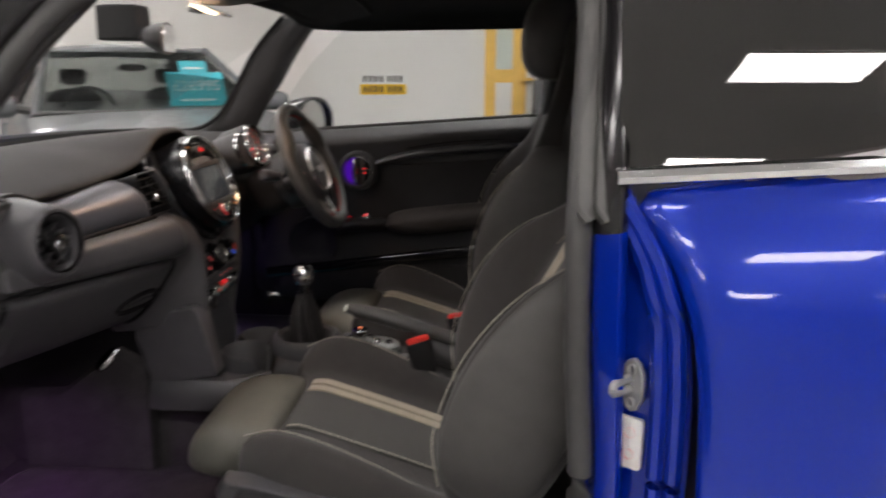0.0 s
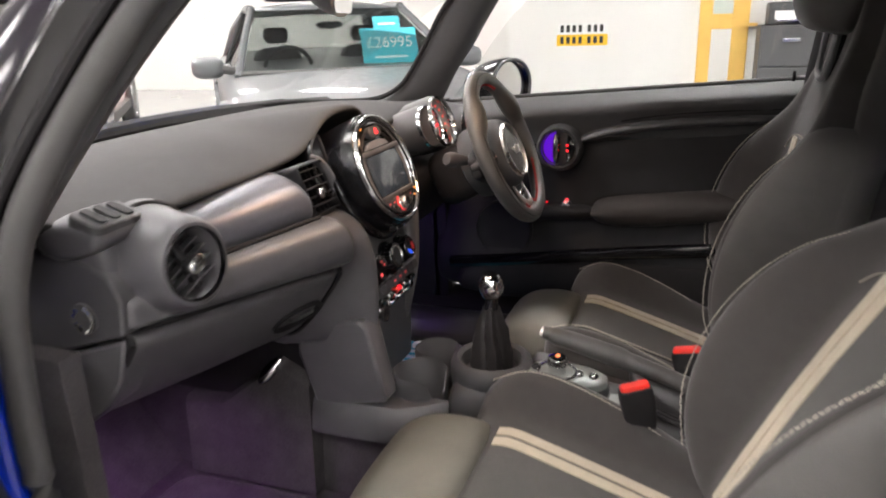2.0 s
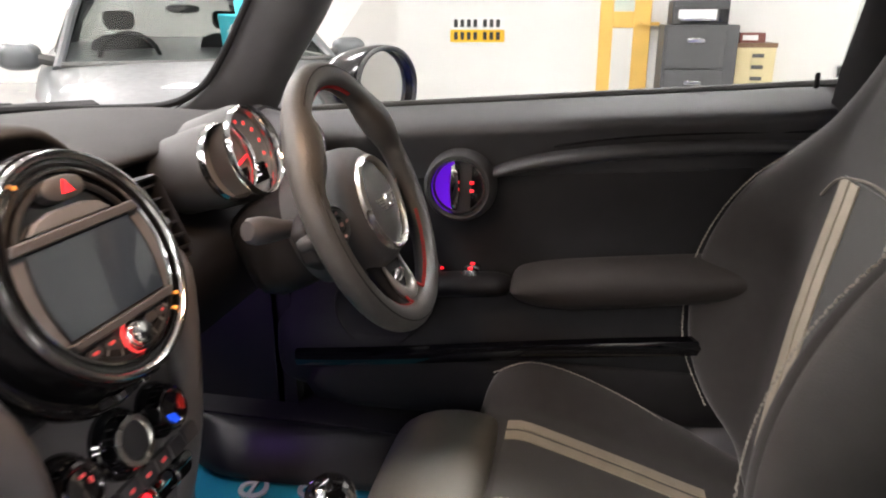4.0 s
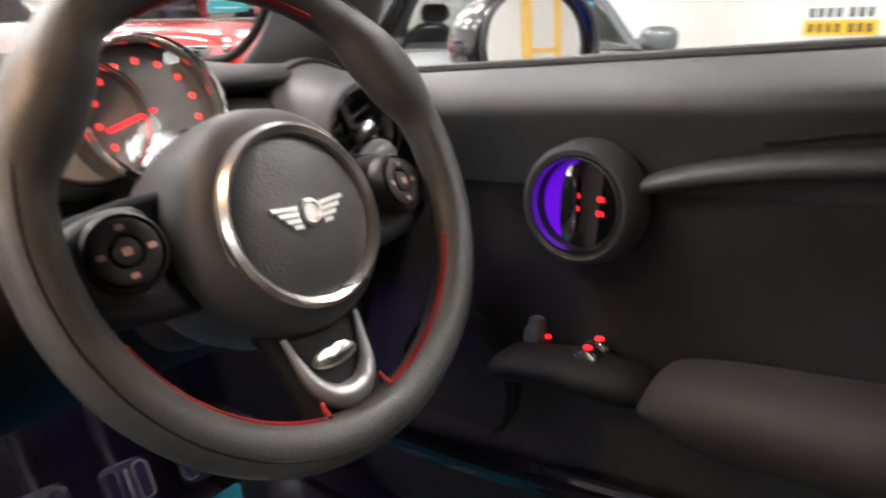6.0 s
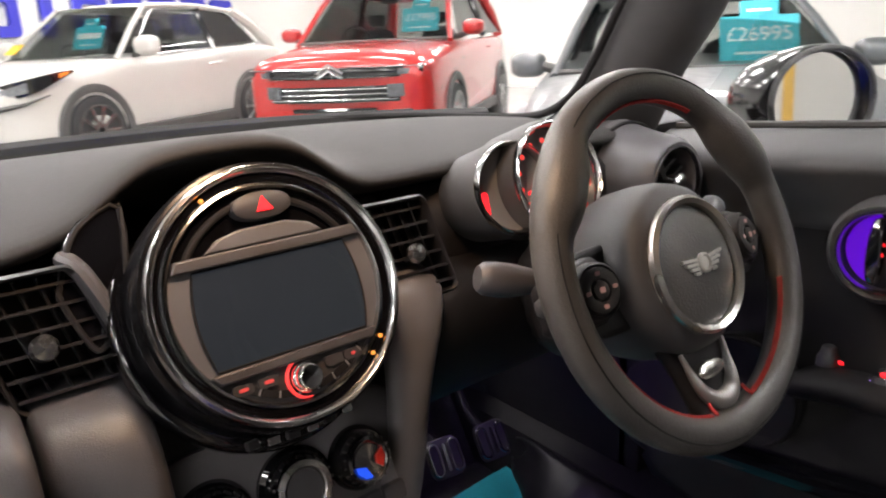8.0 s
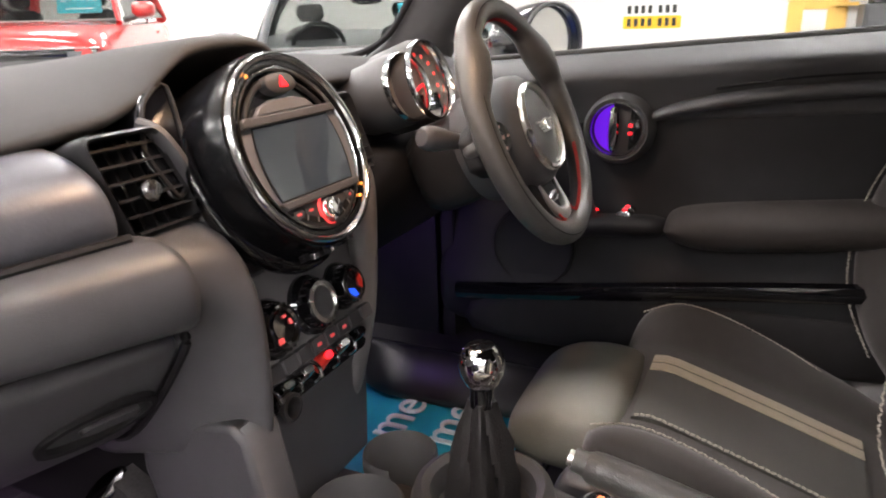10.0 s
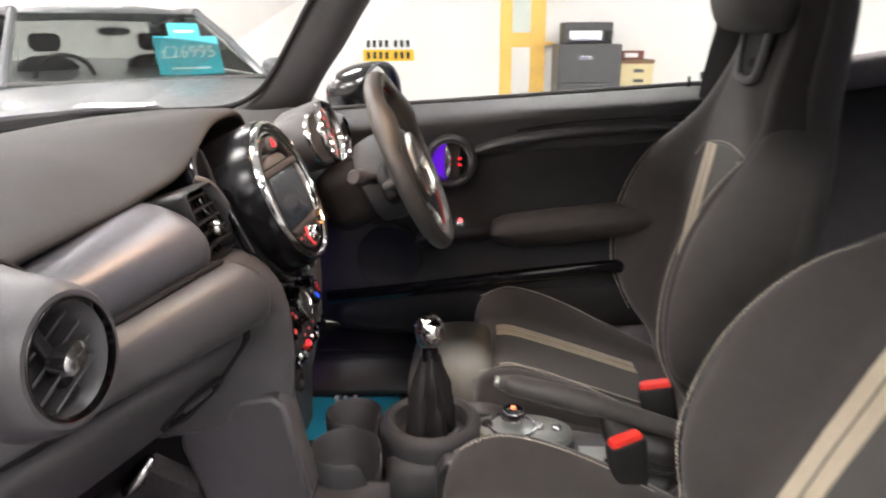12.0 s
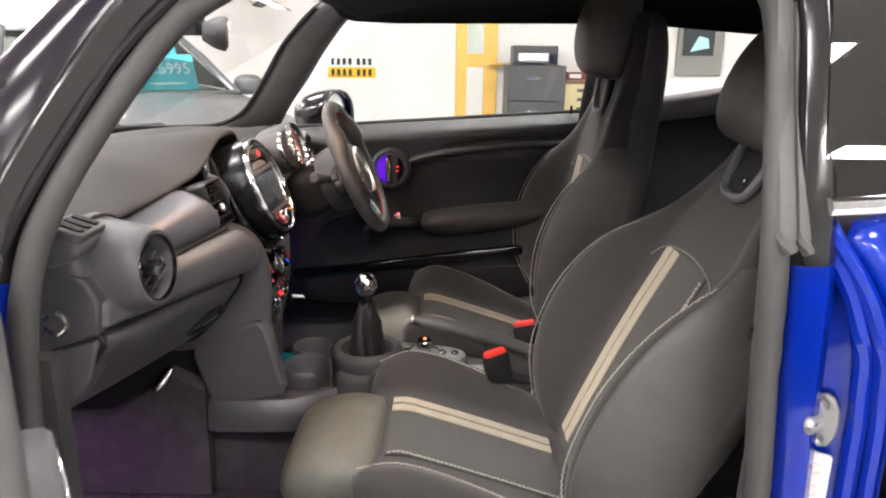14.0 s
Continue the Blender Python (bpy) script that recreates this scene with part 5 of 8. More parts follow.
for k in range(5):
    yk = -0.076 + 0.038 * k
    lit = k == 2
    sw = part("toggle", loft([[tm @ pose(yk, 0, 0, -22, 0, 0) @ Vector((x * a, y * b, d)) for x, y in rrect(1, 1, 0.3)] for a, b, d in ((0.022, 0.020, 0.0), (0.018, 0.015, 0.012), (0.020, 0.013, 0.021), (0.015, 0.008, 0.025))]), (PIANO if k % 2 == 0 else CHROME) if not lit else REDPLASTIC, tog, "chrome toggle switch" if not lit else "red lit starter toggle", smooth=True)
    if lit:
        part("starter_light", plate(rrect(0.014, 0.009, 0.004, 3), tm @ pose(yk, 0, 0, -22, 0, 0), 0.0245, 0.0265), REDLED, sw, "red starter light")
    part("toggle_guard", tube(smooth_path([tm @ Vector(p) for p in ((yk - 0.019, -0.015, 0), (yk - 0.019, -0.007, 0.018), (yk - 0.019, 0.007, 0.018), (yk - 0.019, 0.015, 0))], 4), 0.0026, 8), CHROME, sw)
sock = part("power_socket", lathe([(0.016, 0.0), (0.016, 0.006), (0.012, 0.007), (0.011, -0.01), (0, -0.01)], basis((0.046, -0.088, 0.632), (1, 0, 0.1)), 24), PLASTIC_DARK, clim, "round power socket")

# ---- instruments behind the wheel ----
inst = thing("instrument_cluster", "twin round chrome-rimmed instruments with red markings", "instrument")
DIAL = mat("anthracite_dial", (0.17, 0.165, 0.16), 0.35, var=0.1)


REDMARK = glow("red_scale_light", (0.9, 0.05, 0.04), 0.9)


def gauge(y, x, z, r, turn, marks=11):
    m = basis((x, y, z), (0.94, turn, 0.30))
    g = part("gauge_pod", lathe([(r * 0.75, -0.11), (r * 1.12, -0.07), (r * 1.16, -0.01), (r * 1.10, 0.004), (r * 1.04, 0.004)], m, 40), PLASTIC, inst, "black instrument pod")
    part("gauge_ring", lathe([(r * 1.08, -0.004), (r * 1.095, 0.008), (r * 1.05, 0.013), (r * 0.99, 0.009), (r * 0.965, -0.008)], m, 48), DARKCHROME, g, "chrome instrument ring")
    part("gauge_face", lathe([(r * 0.98, -0.014), (r * 0.98, -0.008), (0, -0.008)], m, 40), DIAL, g, "grey instrument face")
    for k in range(marks):
        a = radians(215 - 25 * k)
        part("scale_mark", plate(rrect(0.0048, 0.0055, 0.002, 2), m @ pose(r * 0.76 * math.cos(a), r * 0.76 * math.sin(a), 0), -0.008, -0.0068), REDMARK, g)
    return g, m


g, m = gauge(0.336, 0.018, 0.943, 0.056, -0.06)
part("needle", box(-0.040, 0.004, -0.0016, 0.0016, -0.004, -0.002, m=m @ pose(0, 0, 0, 0, 0, 18)), REDLED, g, "red needle")
part("readout", plate(rrect(0.060, 0.026, 0.004, 3, 0.004, -0.030), m, -0.008, -0.0065), PIANO, g, "dark readout window")
for k, w in enumerate((0.03, 0.036)):
    part("readout_line", plate(rrect(w * 0.85, 0.0028, 0.0008, 2, 0.0, -0.026 - 0.007 * k), m, -0.0065, -0.006), glow("pale_readout", (0.75, 0.7, 0.9), 0.5), g)
gc = part("gauge_glass", lathe([(0.0535, 0.002), (0.0535, 0.003), (0, 0.004)], m, 40), glass("instrument_glass", (0.95, 0.95, 0.95), mix=0.02, edge=0.12), g)
g2, m2 = gauge(0.284, 0.006, 0.937, 0.046, -0.14, 0)
part("fuel_bars", plate(rrect(0.007, 0.026, 0.003, 3, -0.032, -0.012), m2, -0.0068, -0.006), REDLED, g2)
part("cluster_bridge", loft([[(x, y, z) for y, z in ((0.25, 0.90), (0.30, 0.87), (0.375, 0.885), (0.385, 0.925), (0.33, 0.94))] for x in (-0.08, -0.03, -0.012)]), PLASTIC, inst, bevel=0.01)

# ---- steering column and wheel ----
col = thing("steering_column", "black steering column shroud with indicator stalks", "steering column")
WN = Vector((0.92, 0, 0.39)).normalized()
wm = basis((0.180, 0.336, 0.889), WN)
part("column_shroud", loft([[wm @ Vector((x * a, (y - 0.1) * b, d)) for x, y in rrect(1, 1, 0.3)] for a, b, d in ((0.085, 0.10, -0.03), (0.11, 0.12, -0.06), (0.125, 0.135, -0.12), (0.13, 0.14, -0.20))]), PLASTIC_DARK, col, "black column shroud", sub=1)
for s in (-1, 1):
    P = smooth_path([wm @ Vector(p) for p in ((s * 0.04, 0.0, -0.06), (s * 0.09, 0.004, -0.055), (s * 0.150, 0.022, -0.066), (s * 0.184, 0.034, -0.074))], 4)
    st = part("stalk", tube(P, [0.012 - 0.0003 * i for i in range(7)] + [0.012, 0.0145, 0.016, 0.016, 0.015, 0.011], 12), PLASTIC_LOW, col, "charcoal indicator stalk")
wheel = thing("steering_wheel", "thick black leather steering wheel with chrome-ringed hub", "steering wheel")
RW, NR = 0.1655, 128
rp, rr = [], []
for i in range(NR):
    a = 2 * math.pi * i / NR
    deg = math.degrees(a)
    g = sum(math.exp(-abs(((deg - c + 180) % 360 - 180) / 13) ** 3) for c in (33, 147))
    rp.append(wm @ Vector(((RW - 0.0065 * g) * math.cos(a), (RW - 0.0065 * g) * math.sin(a), 0.003 * g)))
    rr.append(0.0172 + 0.0062 * g)
rim = part("rim", tube(rp, rr, 18, True), LEATHER, wheel, "thick leather rim with thumb rests")
part("rim_seam", tube([wm @ Vector(((RW + 0.0070) * math.cos(a), (RW + 0.0070) * math.sin(a), 0.0158)) for a in [2 * math.pi * i / 96 for i in range(96)]], 0.0008, 5, True), PLASTIC_DARK, rim, "sewn leather seam")
for a0, a1 in ((202, 257), (283, 338), (62, 118)):
    for k in range(a0, a1):
        c, d = math.cos(radians(k)), math.sin(radians(k))
        part("stitch", tube([wm @ Vector(((RW - 0.0172) * c, (RW - 0.0172) * d, 0.0025)), wm @ Vector(((RW - 0.0160) * c - 0.0012 * d, (RW - 0.0160) * d + 0.0012 * c, 0.0075))], 0.0011, 5), REDTHREAD, rim)
for deg in (258.5, 281.5):
    c, d = math.cos(radians(deg)), math.sin(radians(deg))
    part("stitch_end", tube([wm @ Vector((r * c, r * d, z)) for r, z in ((RW - 0.027, 0.000), (RW - 0.021, 0.003), (RW - 0.0165, 0.008))], 0.0018, 6), REDTHREAD, rim, "red stitched leather end")
hub = part("hub", lathe([(0.05, -0.075), (0.080, -0.060), (0.086, -0.030), (0.0855, -0.005), (0.083, 0.015), (0.078, 0.030), (0.070, 0.038), (0.062, 0.041), (0.055, 0.041)], wm @ pose(0, -0.010, -0.030), 48), PLASTIC, wheel, "charcoal airbag hub")
part("airbag_cover", lathe([(0.057, 0.034), (0.056, 0.042), (0.045, 0.046), (0.02, 0.0485), (0, 0.049)], wm @ pose(0, -0.012, -0.030), 48), LEATHER, hub, "grained airbag cover")
part("hub_ring", lathe([(0.0650, 0.036), (0.0648, 0.046), (0.0615, 0.0495), (0.0575, 0.0465), (0.0560, 0.036)], wm @ pose(0, -0.012, -0.030), 56), BRIGHT, hub, "chrome hub ring")
em = wm @ pose(0, -0.012, 0.0188)
part("badge_disc", lathe([(0.0095, 0), (0.0095, 0.003), (0.0075, 0.004), (0.006, 0.002), (0, 0.002)], em, 24), BRIGHT, hub, "round winged badge as plain chrome shape")
for s in (-1, 1):
    for k in range(4):
        part("badge_wing", plate([(s * 0.009, 0.0062 - 0.0042 * k), (s * (0.031 - 0.0045 * k), 0.0078 - 0.0046 * k), (s * (0.030 - 0.0045 * k), 0.0048 - 0.0046 * k), (s * 0.009, 0.0030 - 0.0042 * k)][::s], em, -0.001, 0.002), BRIGHT, hub)
CONTROLS = mat("matt_control_pad", (0.020, 0.019, 0.019), 0.45, var=0.15, scale=60, bump=0.2, bscale=900)
SYMBOL = mat("pale_pink_print", (0.55, 0.34, 0.32), 0.6)
for s in (-1, 1):
    def shield(x, top, foot, d, edge):
        return [wm @ Vector((s * x, y - 0.006, z)) for y, z in ((top, d - edge - 0.02), (top, d - edge), (top - 0.006, d - 0.002), (0.3 * top, d), (0.3 * foot, d), (foot + 0.006, d - 0.002), (foot, d - edge), (foot, d - edge - 0.02))]
    rows = [shield(x, top, foot, d, 0.008) for x, top, foot, d in ((0.055, 0.032, -0.036, -0.036), (0.072, 0.034, -0.037, -0.032), (0.078, 0.034, -0.037, -0.026), (0.095, 0.033, -0.035, -0.018), (0.118, 0.031, -0.031, -0.010), (0.136, 0.027, -0.026, -0.008), (0.148, 0.019, -0.017, -0.010), (0.156, 0.011, -0.010, -0.013), (0.165, 0.008, -0.008, -0.016))]
    sp = part("side_spoke", loft(rows), PLASTIC, wheel, "charcoal spoke with control buttons", sub=1)
    part("spoke_back", loft([[wm @ Vector((s * x, y - 0.010, d)) for y, d in ((h, -0.045), (h, -0.024), (-h, -0.020), (-h, -0.045))] for x, h in ((0.060, 0.042), (0.10, 0.040), (0.135, 0.034), (0.160, 0.020))]), PLASTIC_DARK, sp, "black rear spoke shell", bevel=0.006)
    bm_ = wm @ pose(s * 0.116, -0.005, -0.008, 0, s * 10, 0)
    pod = part("control_pod", lathe([(0.0255, -0.008), (0.0250, 0.002), (0.0225, 0.005), (0.0215, 0.002), (0.0, 0.002)], bm_, 36), CONTROLS, sp, "matt black round control pad")
    part("rocker_ring", lathe([(0.0205, 0.001), (0.0198, 0.0065), (0.0172, 0.008), (0.0105, 0.0068), (0.0095, 0.003)], bm_, 32), CONTROLS, pod)
    part("centre_button", lathe([(0.0085, 0.002), (0.0080, 0.0075), (0.006, 0.0085), (0, 0.0085)], bm_, 24), CONTROLS, pod)
    part("button_print", plate(rrect(0.0055, 0.0050, 0.001, 2), bm_, 0.0085, 0.0092), SYMBOL, pod)
    for k in range(4):
        a = radians(90 * k)
        part("rocker_symbol", plate(rrect(0.0050, 0.0036, 0.001, 2, 0.0145 * math.cos(a), 0.0145 * math.sin(a)), bm_, 0.0070, 0.0082), SYMBOL, pod)
    if s > 0:
        for k in (-1, 1):
            bt = part("small_button", lathe([(0.0078, -0.006), (0.0074, 0.002), (0.005, 0.004), (0, 0.004)], wm @ pose(0.086, k * 0.0135 - 0.006, -0.020), 18), CONTROLS, sp)
            part("button_print", plate(rrect(0.0055, 0.004, 0.001, 2), wm @ pose(0.086, k * 0.0135 - 0.006, -0.020), 0.004, 0.0047), SYMBOL, sp)
spoke = part("lower_spoke", loft([[wm @ Vector((x, y, d + e)) for x, d in ((-w, -0.022), (-w, -0.008), (-w * 0.8, -0.001), (-w * 0.45, -0.003), (w * 0.45, -0.003), (w * 0.8, -0.001), (w, -0.008), (w, -0.022))] for y, w, e in ((-0.060, 0.060, -0.016), (-0.085, 0.046, -0.013), (-0.105, 0.040, -0.010), (-0.130, 0.037, -0.006), (-0.150, 0.036, -0.002), (-0.164, 0.036, 0.002))]), PLASTIC_DARK, wheel, "black lower spoke", sub=1)
low = smooth_path([wm @ Vector(p) for p in ((-0.0335, -0.088, -0.010), (-0.0300, -0.106, -0.008), (-0.0245, -0.124, -0.005), (-0.0135, -0.1365, -0.003), (0.0, -0.1400, -0.002), (0.0135, -0.1365, -0.003), (0.0245, -0.124, -0.005), (0.0300, -0.106, -0.008), (0.0335, -0.088, -0.010))], 6)
part("spoke_bezel", tube(low, [0.0022 + 0.0070 * math.sin(math.pi * i / (len(low) - 1)) ** 1.6 for i in range(len(low))], 12), SPOKESILVER, spoke, "satin silver spoke bezel")
part("spoke_badge", loft([[wm @ pose(0, -0.111, -0.009) @ Vector((x * a, y * b, d)) for x, y in rrect(1, 1, 0.5)] for a, b, d in ((0.044, 0.017, -0.006), (0.042, 0.015, 0.003), (0.034, 0.009, 0.005))]), BRIGHT, spoke, "small oval silver badge")

# ---- centre console ----
cons = thing("centre_console", "charcoal centre console with two cup holders", "console")


def cup_wall(cx, cy, r, z0, z1, notch):
    """An open cup with a dip in its rim on one side."""
    rings = []
    n = 32
    def dip(a):
        d = abs((a - notch + math.pi) % (2 * math.pi) - math.pi)
        return 0.040 * (1 - min(1.0, max(0.0, (d - 0.24) / 0.22)) ** 2)
    for rad, z, top in ((r * 0.62, z0, 0), (r * 0.80, z0 + 0.012, 0), (r * 0.98, z1 - 0.075, 0), (r * 1.05, z1 - 0.012, 1), (r * 1.04, z1, 1), (r * 0.99, z1 + 0.003, 1), (r * 0.93, z1 - 0.004, 1), (r * 0.90, z1 - 0.070, 0), (r * 0.74, z0 + 0.024, 0)):
        rings.append([(cx + rad * math.cos(2 * math.pi * i / n), cy + rad * math.sin(2 * math.pi * i / n), z - (dip(2 * math.pi * i / n) if top else 0)) for i in range(n)])
    return loft(rings)


for cx, cy, r, z1, notch in ((0.108, -0.066, 0.054, 0.507, -0.55), (0.100, 0.055, 0.047, 0.499, -0.9)):
    cup = part("cup_holder", cup_wall(cx, cy, r, 0.36, z1, notch), PLASTIC, cons, "open charcoal cup holder")
    part("cup_mat", lathe([(r * 0.78, -0.004), (r * 0.76, 0.006), (0, 0.007)], pose(cx, cy, 0.388), 28), PLASTIC_DARK, cup, "black rubber cup base")
part("console_body", loft([[(x, y * w, z) for y, z in ((-1, 0.26), (-1.02, 0.40), (-0.93, zt - 0.012), (-0.75, zt), (0, zt + 0.002), (0.75, zt), (0.93, zt - 0.012), (1.02, 0.40), (1, 0.26))] for x, w, zt in ((0.16, 0.098, 0.490), (0.20, 0.10, 0.497), (0.30, 0.095, 0.497), (0.36, 0.075, 0.488), (0.48, 0.07, 0.48), (0.60, 0.08, 0.455), (0.85, 0.085, 0.45), (0.95, 0.085, 0.44))]), PLASTIC, cons, "charcoal console moulding", sub=1)
part("front_tray", loft([[(x, y, z) for y, z in ((-0.11, 0.24), (-0.115, 0.365), (-0.09, 0.378), (0.09, 0.378), (0.115, 0.365), (0.11, 0.24))] for x in (0.02, 0.06, 0.17)]), PLASTIC, cons, bevel=0.008)
plate_m = basis((0.388, 0.0, 0.500), (0.04, 0, 1), (-1, 0, 0))
sp = part("switch_plate", loft([[plate_m @ Vector((x * a, y * b, d)) for x, y in rrect(1, 1, 0.45, 8)] for a, b, d in ((0.090, 0.157, -0.004), (0.088, 0.155, 0.008), (0.080, 0.147, 0.011))]), mat("silver_grey_plastic", (0.25, 0.26, 0.245), 0.35, metal=0.35), cons, "grey oval controller plate")
part("controller_rim", tube([plate_m @ Vector((0.039 * math.cos(a) * 0.95, 0.019 + 0.039 * math.sin(a) * 0.95, 0.012)) for a in [2 * math.pi * i / 32 for i in range(32)]], 0.003, 6, True), SATIN, sp)
part("controller_knob", lathe([(0.018, 0.0), (0.0165, 0.012), (0.0195, 0.018), (0.0205, 0.028), (0.018, 0.033), (0.0, 0.034)], plate_m @ pose(0, 0.019, 0.008), 32), CHROME, sp, "chrome rotary controller")
cc = part("controller_cap", lathe([(0.016, -0.001), (0.014, 0.0015), (0, 0.0025)], plate_m @ pose(0, 0.019, 0.042), 24), PIANO, sp, "black controller cap")
part("cap_icon", plate(rrect(0.012, 0.008, 0.003, 3), plate_m @ pose(0, 0.019, 0.0435), 0, 0.0016), glow("orange_icon", (0.9, 0.22, 0.08), 0.8), cc, "small orange icon")
part("plate_base", loft([[plate_m @ Vector((x * a, y * b, d)) for x, y in rrect(1, 1, 0.45, 8)] for a, b, d in ((0.100, 0.168, -0.03), (0.098, 0.166, -0.010), (0.092, 0.160, -0.003))]), PLASTIC, cons, "charcoal plate surround")
for yy in (0.060, -0.024, -0.052):
    part("console_button", lathe([(0.0095, 0), (0.009, 0.005), (0.006, 0.008), (0, 0.008)], plate_m @ pose(0, yy, 0.010), 18), PLASTIC_DARK if yy > 0 else SATIN, sp)
part("document_slip", box(0.475, 0.52, -0.06, -0.02, 0.486, 0.490), mat("pale_grey_card", (0.3, 0.31, 0.3), 0.6), cons, "pale grey slip of card")
for k in range(3):
    part("loose_cable", tube(smooth_path([(0.47 + 0.02 * k, -0.075, 0.478), (0.53, -0.06 + 0.012 * k, 0.49), (0.60, -0.07 + 0.01 * k, 0.475), (0.66, -0.05, 0.47)], 5), 0.004, 6), PLASTIC_DARK, cons, "thin black cable")

# ---- gear lever ----
gear = thing("gear_lever", "gear lever with chrome ball knob and leather gaiter", "gear lever")
part("gaiter_collar", lathe([(0.080, -0.06), (0.083, -0.02), (0.0835, 0.002), (0.079, 0.015), (0.070, 0.020), (0.061, 0.014), (0.057, -0.004), (0.056, -0.03), (0.0, -0.032)], pose(0.237, 0.002, 0.508), 56), PLASTIC, gear, "broad charcoal collar ring")
GAITER = mat("soft_gaiter_leather", (0.018, 0.016, 0.016), 0.42, var=0.25, scale=60, bump=0.6, bscale=350)


def fold(t, z):
    """Four soft pleats of a leather gaiter, twisting a little on the way up."""
    q = t + 0.25 + (z - 0.5) * 2.5
    return min(1.22, 0.88 / max(abs(math.cos(q)), abs(math.sin(q)))) - 0.20 * math.exp(-((math.sin(2 * q + 6 * z) - 0.3) / 0.25) ** 2) + 0.035 * math.sin(5 * t + z * 140)


rings = []
for z, a in ((0.478, 0.040), (0.495, 0.0385), (0.512, 0.0365), (0.530, 0.0350), (0.548, 0.0335), (0.566, 0.0310), (0.584, 0.0275), (0.600, 0.0230), (0.614, 0.0190), (0.626, 0.0158), (0.634, 0.0140)):
    rings.append([(0.237 + a * fold(t, z) * math.cos(t), 0.002 + a * fold(t, z) * math.sin(t), z) for t in [2 * math.pi * i / 40 for i in range(40)]])
part("gaiter", loft(rings), GAITER, gear, "folded black leather gaiter")
part("neck", lathe([(0.014, 0), (0.013, 0.02), (0.012, 0.028)], pose(0.237, 0.002, 0.628), 20), PIANO, gear)
knob = part("knob", lathe([(0.012, -0.026), (0.018, -0.021), (0.0235, -0.010), (0.0255, 0.002), (0.0235, 0.013), (0.018, 0.021), (0.0135, 0.0235)], pose(0.237, 0.002, 0.676), 32), CHROME, gear, "polished chrome ball knob")
part("knob_cap", lathe([(0.0145, 0.021), (0.0135, 0.0245), (0, 0.0265)], pose(0.237, 0.002, 0.676), 24), PIANO, knob, "black shift-pattern cap")

# ---- handbrake ----
hb = thing("handbrake", "black leather handbrake lever with chrome button", "handbrake")
P = smooth_path([(0.345, -0.018, 0.600), (0.40, -0.016, 0.588), (0.48, -0.014, 0.566), (0.56, -0.012, 0.540), (0.66, -0.010, 0.505)], 5)
part("lever", tube(P, [0.012 + 0.0045 * min(1, i / 8) for i in range(len(P))], 12), LEATHER, hb, "leather-wrapped lever arm")
part("grip", tube(smooth_path([(0.358, -0.018, 0.597), (0.40, -0.016, 0.587), (0.45, -0.015, 0.574), (0.50, -0.0135, 0.560)], 5), [0.013, 0.0165, 0.0175, 0.0178, 0.018, 0.0182, 0.0185, 0.0185, 0.019, 0.0192, 0.0195, 0.0195, 0.02, 0.02, 0.0195, 0.018], 14), LEATHER, hb, "black leather grip")
part("release_button", tube([(0.340, -0.018, 0.6015), (0.362, -0.018, 0.596)], 0.0085, 12), BRIGHT, hb, "chrome release button")
part("brake_gaiter", loft([[(x, -0.012 + y * w, z0 + (z1 - z0) * q) for y, q in ((-1, 0), (-0.85, 0.6), (-0.4, 1), (0.4, 1), (0.85, 0.6), (1, 0))] for x, w, z0, z1 in ((0.505, 0.016, 0.515, 0.552), (0.53, 0.030, 0.470, 0.542), (0.58, 0.042, 0.452, 0.524), (0.64, 0.046, 0.45, 0.508), (0.70, 0.042, 0.45, 0.492))]), GAITER, hb, "folded leather brake gaiter", sub=2)

# ---- footwells ----
def pedal(y, z):
    t = thing("foot_pedal", "black rubber foot pedal with chrome-edged slots", "pedal", basis((-0.29, y, z), (0.80, -0.1, 0.55)), group="foot pedals")
    part("pad", plate(rrect(0.062, 0.066, 0.014), Matrix(), 0, 0.010), RUBBER, t, bevel=0.002)
    for k in (-1, 1):
        part("slot_ring", tube([Vector((x, y2, 0.011)) for x, y2 in rrect(0.018, 0.052, 0.009, 4, k * 0.019, 0)], 0.0026, 6, True), SATIN, t, "chrome slot edge")
    part("slot_bar", plate(rrect(0.006, 0.046, 0.003, 3), Matrix(), 0.010, 0.014), SATIN, t, "chrome bar")
    part("arm", tube([(0, 0.0, 0.0), (0, 0.06, -0.05), (0, 0.16, -0.06)], 0.008, 8), PLASTIC_DARK, t)


pedal(0.290, 0.432)
pedal(0.394, 0.416)
pedal(0.500, 0.405)
MATBLUE = mat("blue_paper_mat", (0.02, 0.38, 0.52), 0.55, var=0.06, scale=8)
PAPERWHITE = mat("white_print", (0.75, 0.8, 0.82), 0.6)
mt = thing("paper_floor_mat", "blue disposable paper floor mat with white print", "floor mat")
rows = [[(-0.365 + 0.485 * i / 12, 0.15 + 0.455 * j / 8, 0.264 + 0.004 * math.sin(i * 1.1 + j)) for j in range(9)] for i in range(13)]
part("mat_sheet", solid(rows, (0, 0, -0.003)), MATBLUE, mt, "blue paper sheet")
for k, (txt, x, y, sz) in enumerate((("me?", -0.13, 0.47, 0.12), ("me", -0.02, 0.47, 0.12))):
    lettering("printed_word", txt, sz, pose(x, y, 0.272, 0, 0, 90), PAPERWHITE, mt)
fm = thing("floor_mat", "black carpet floor mat in the passenger footwell", "floor mat")
part("mat_carpet", loft([[(x, y, 0.236 + d) for x, y in rrect(0.50, 0.42, 0.06, 6, -0.15, -0.40)] for d in (0, 0.012)]), CARPET, fm, bevel=0.004)
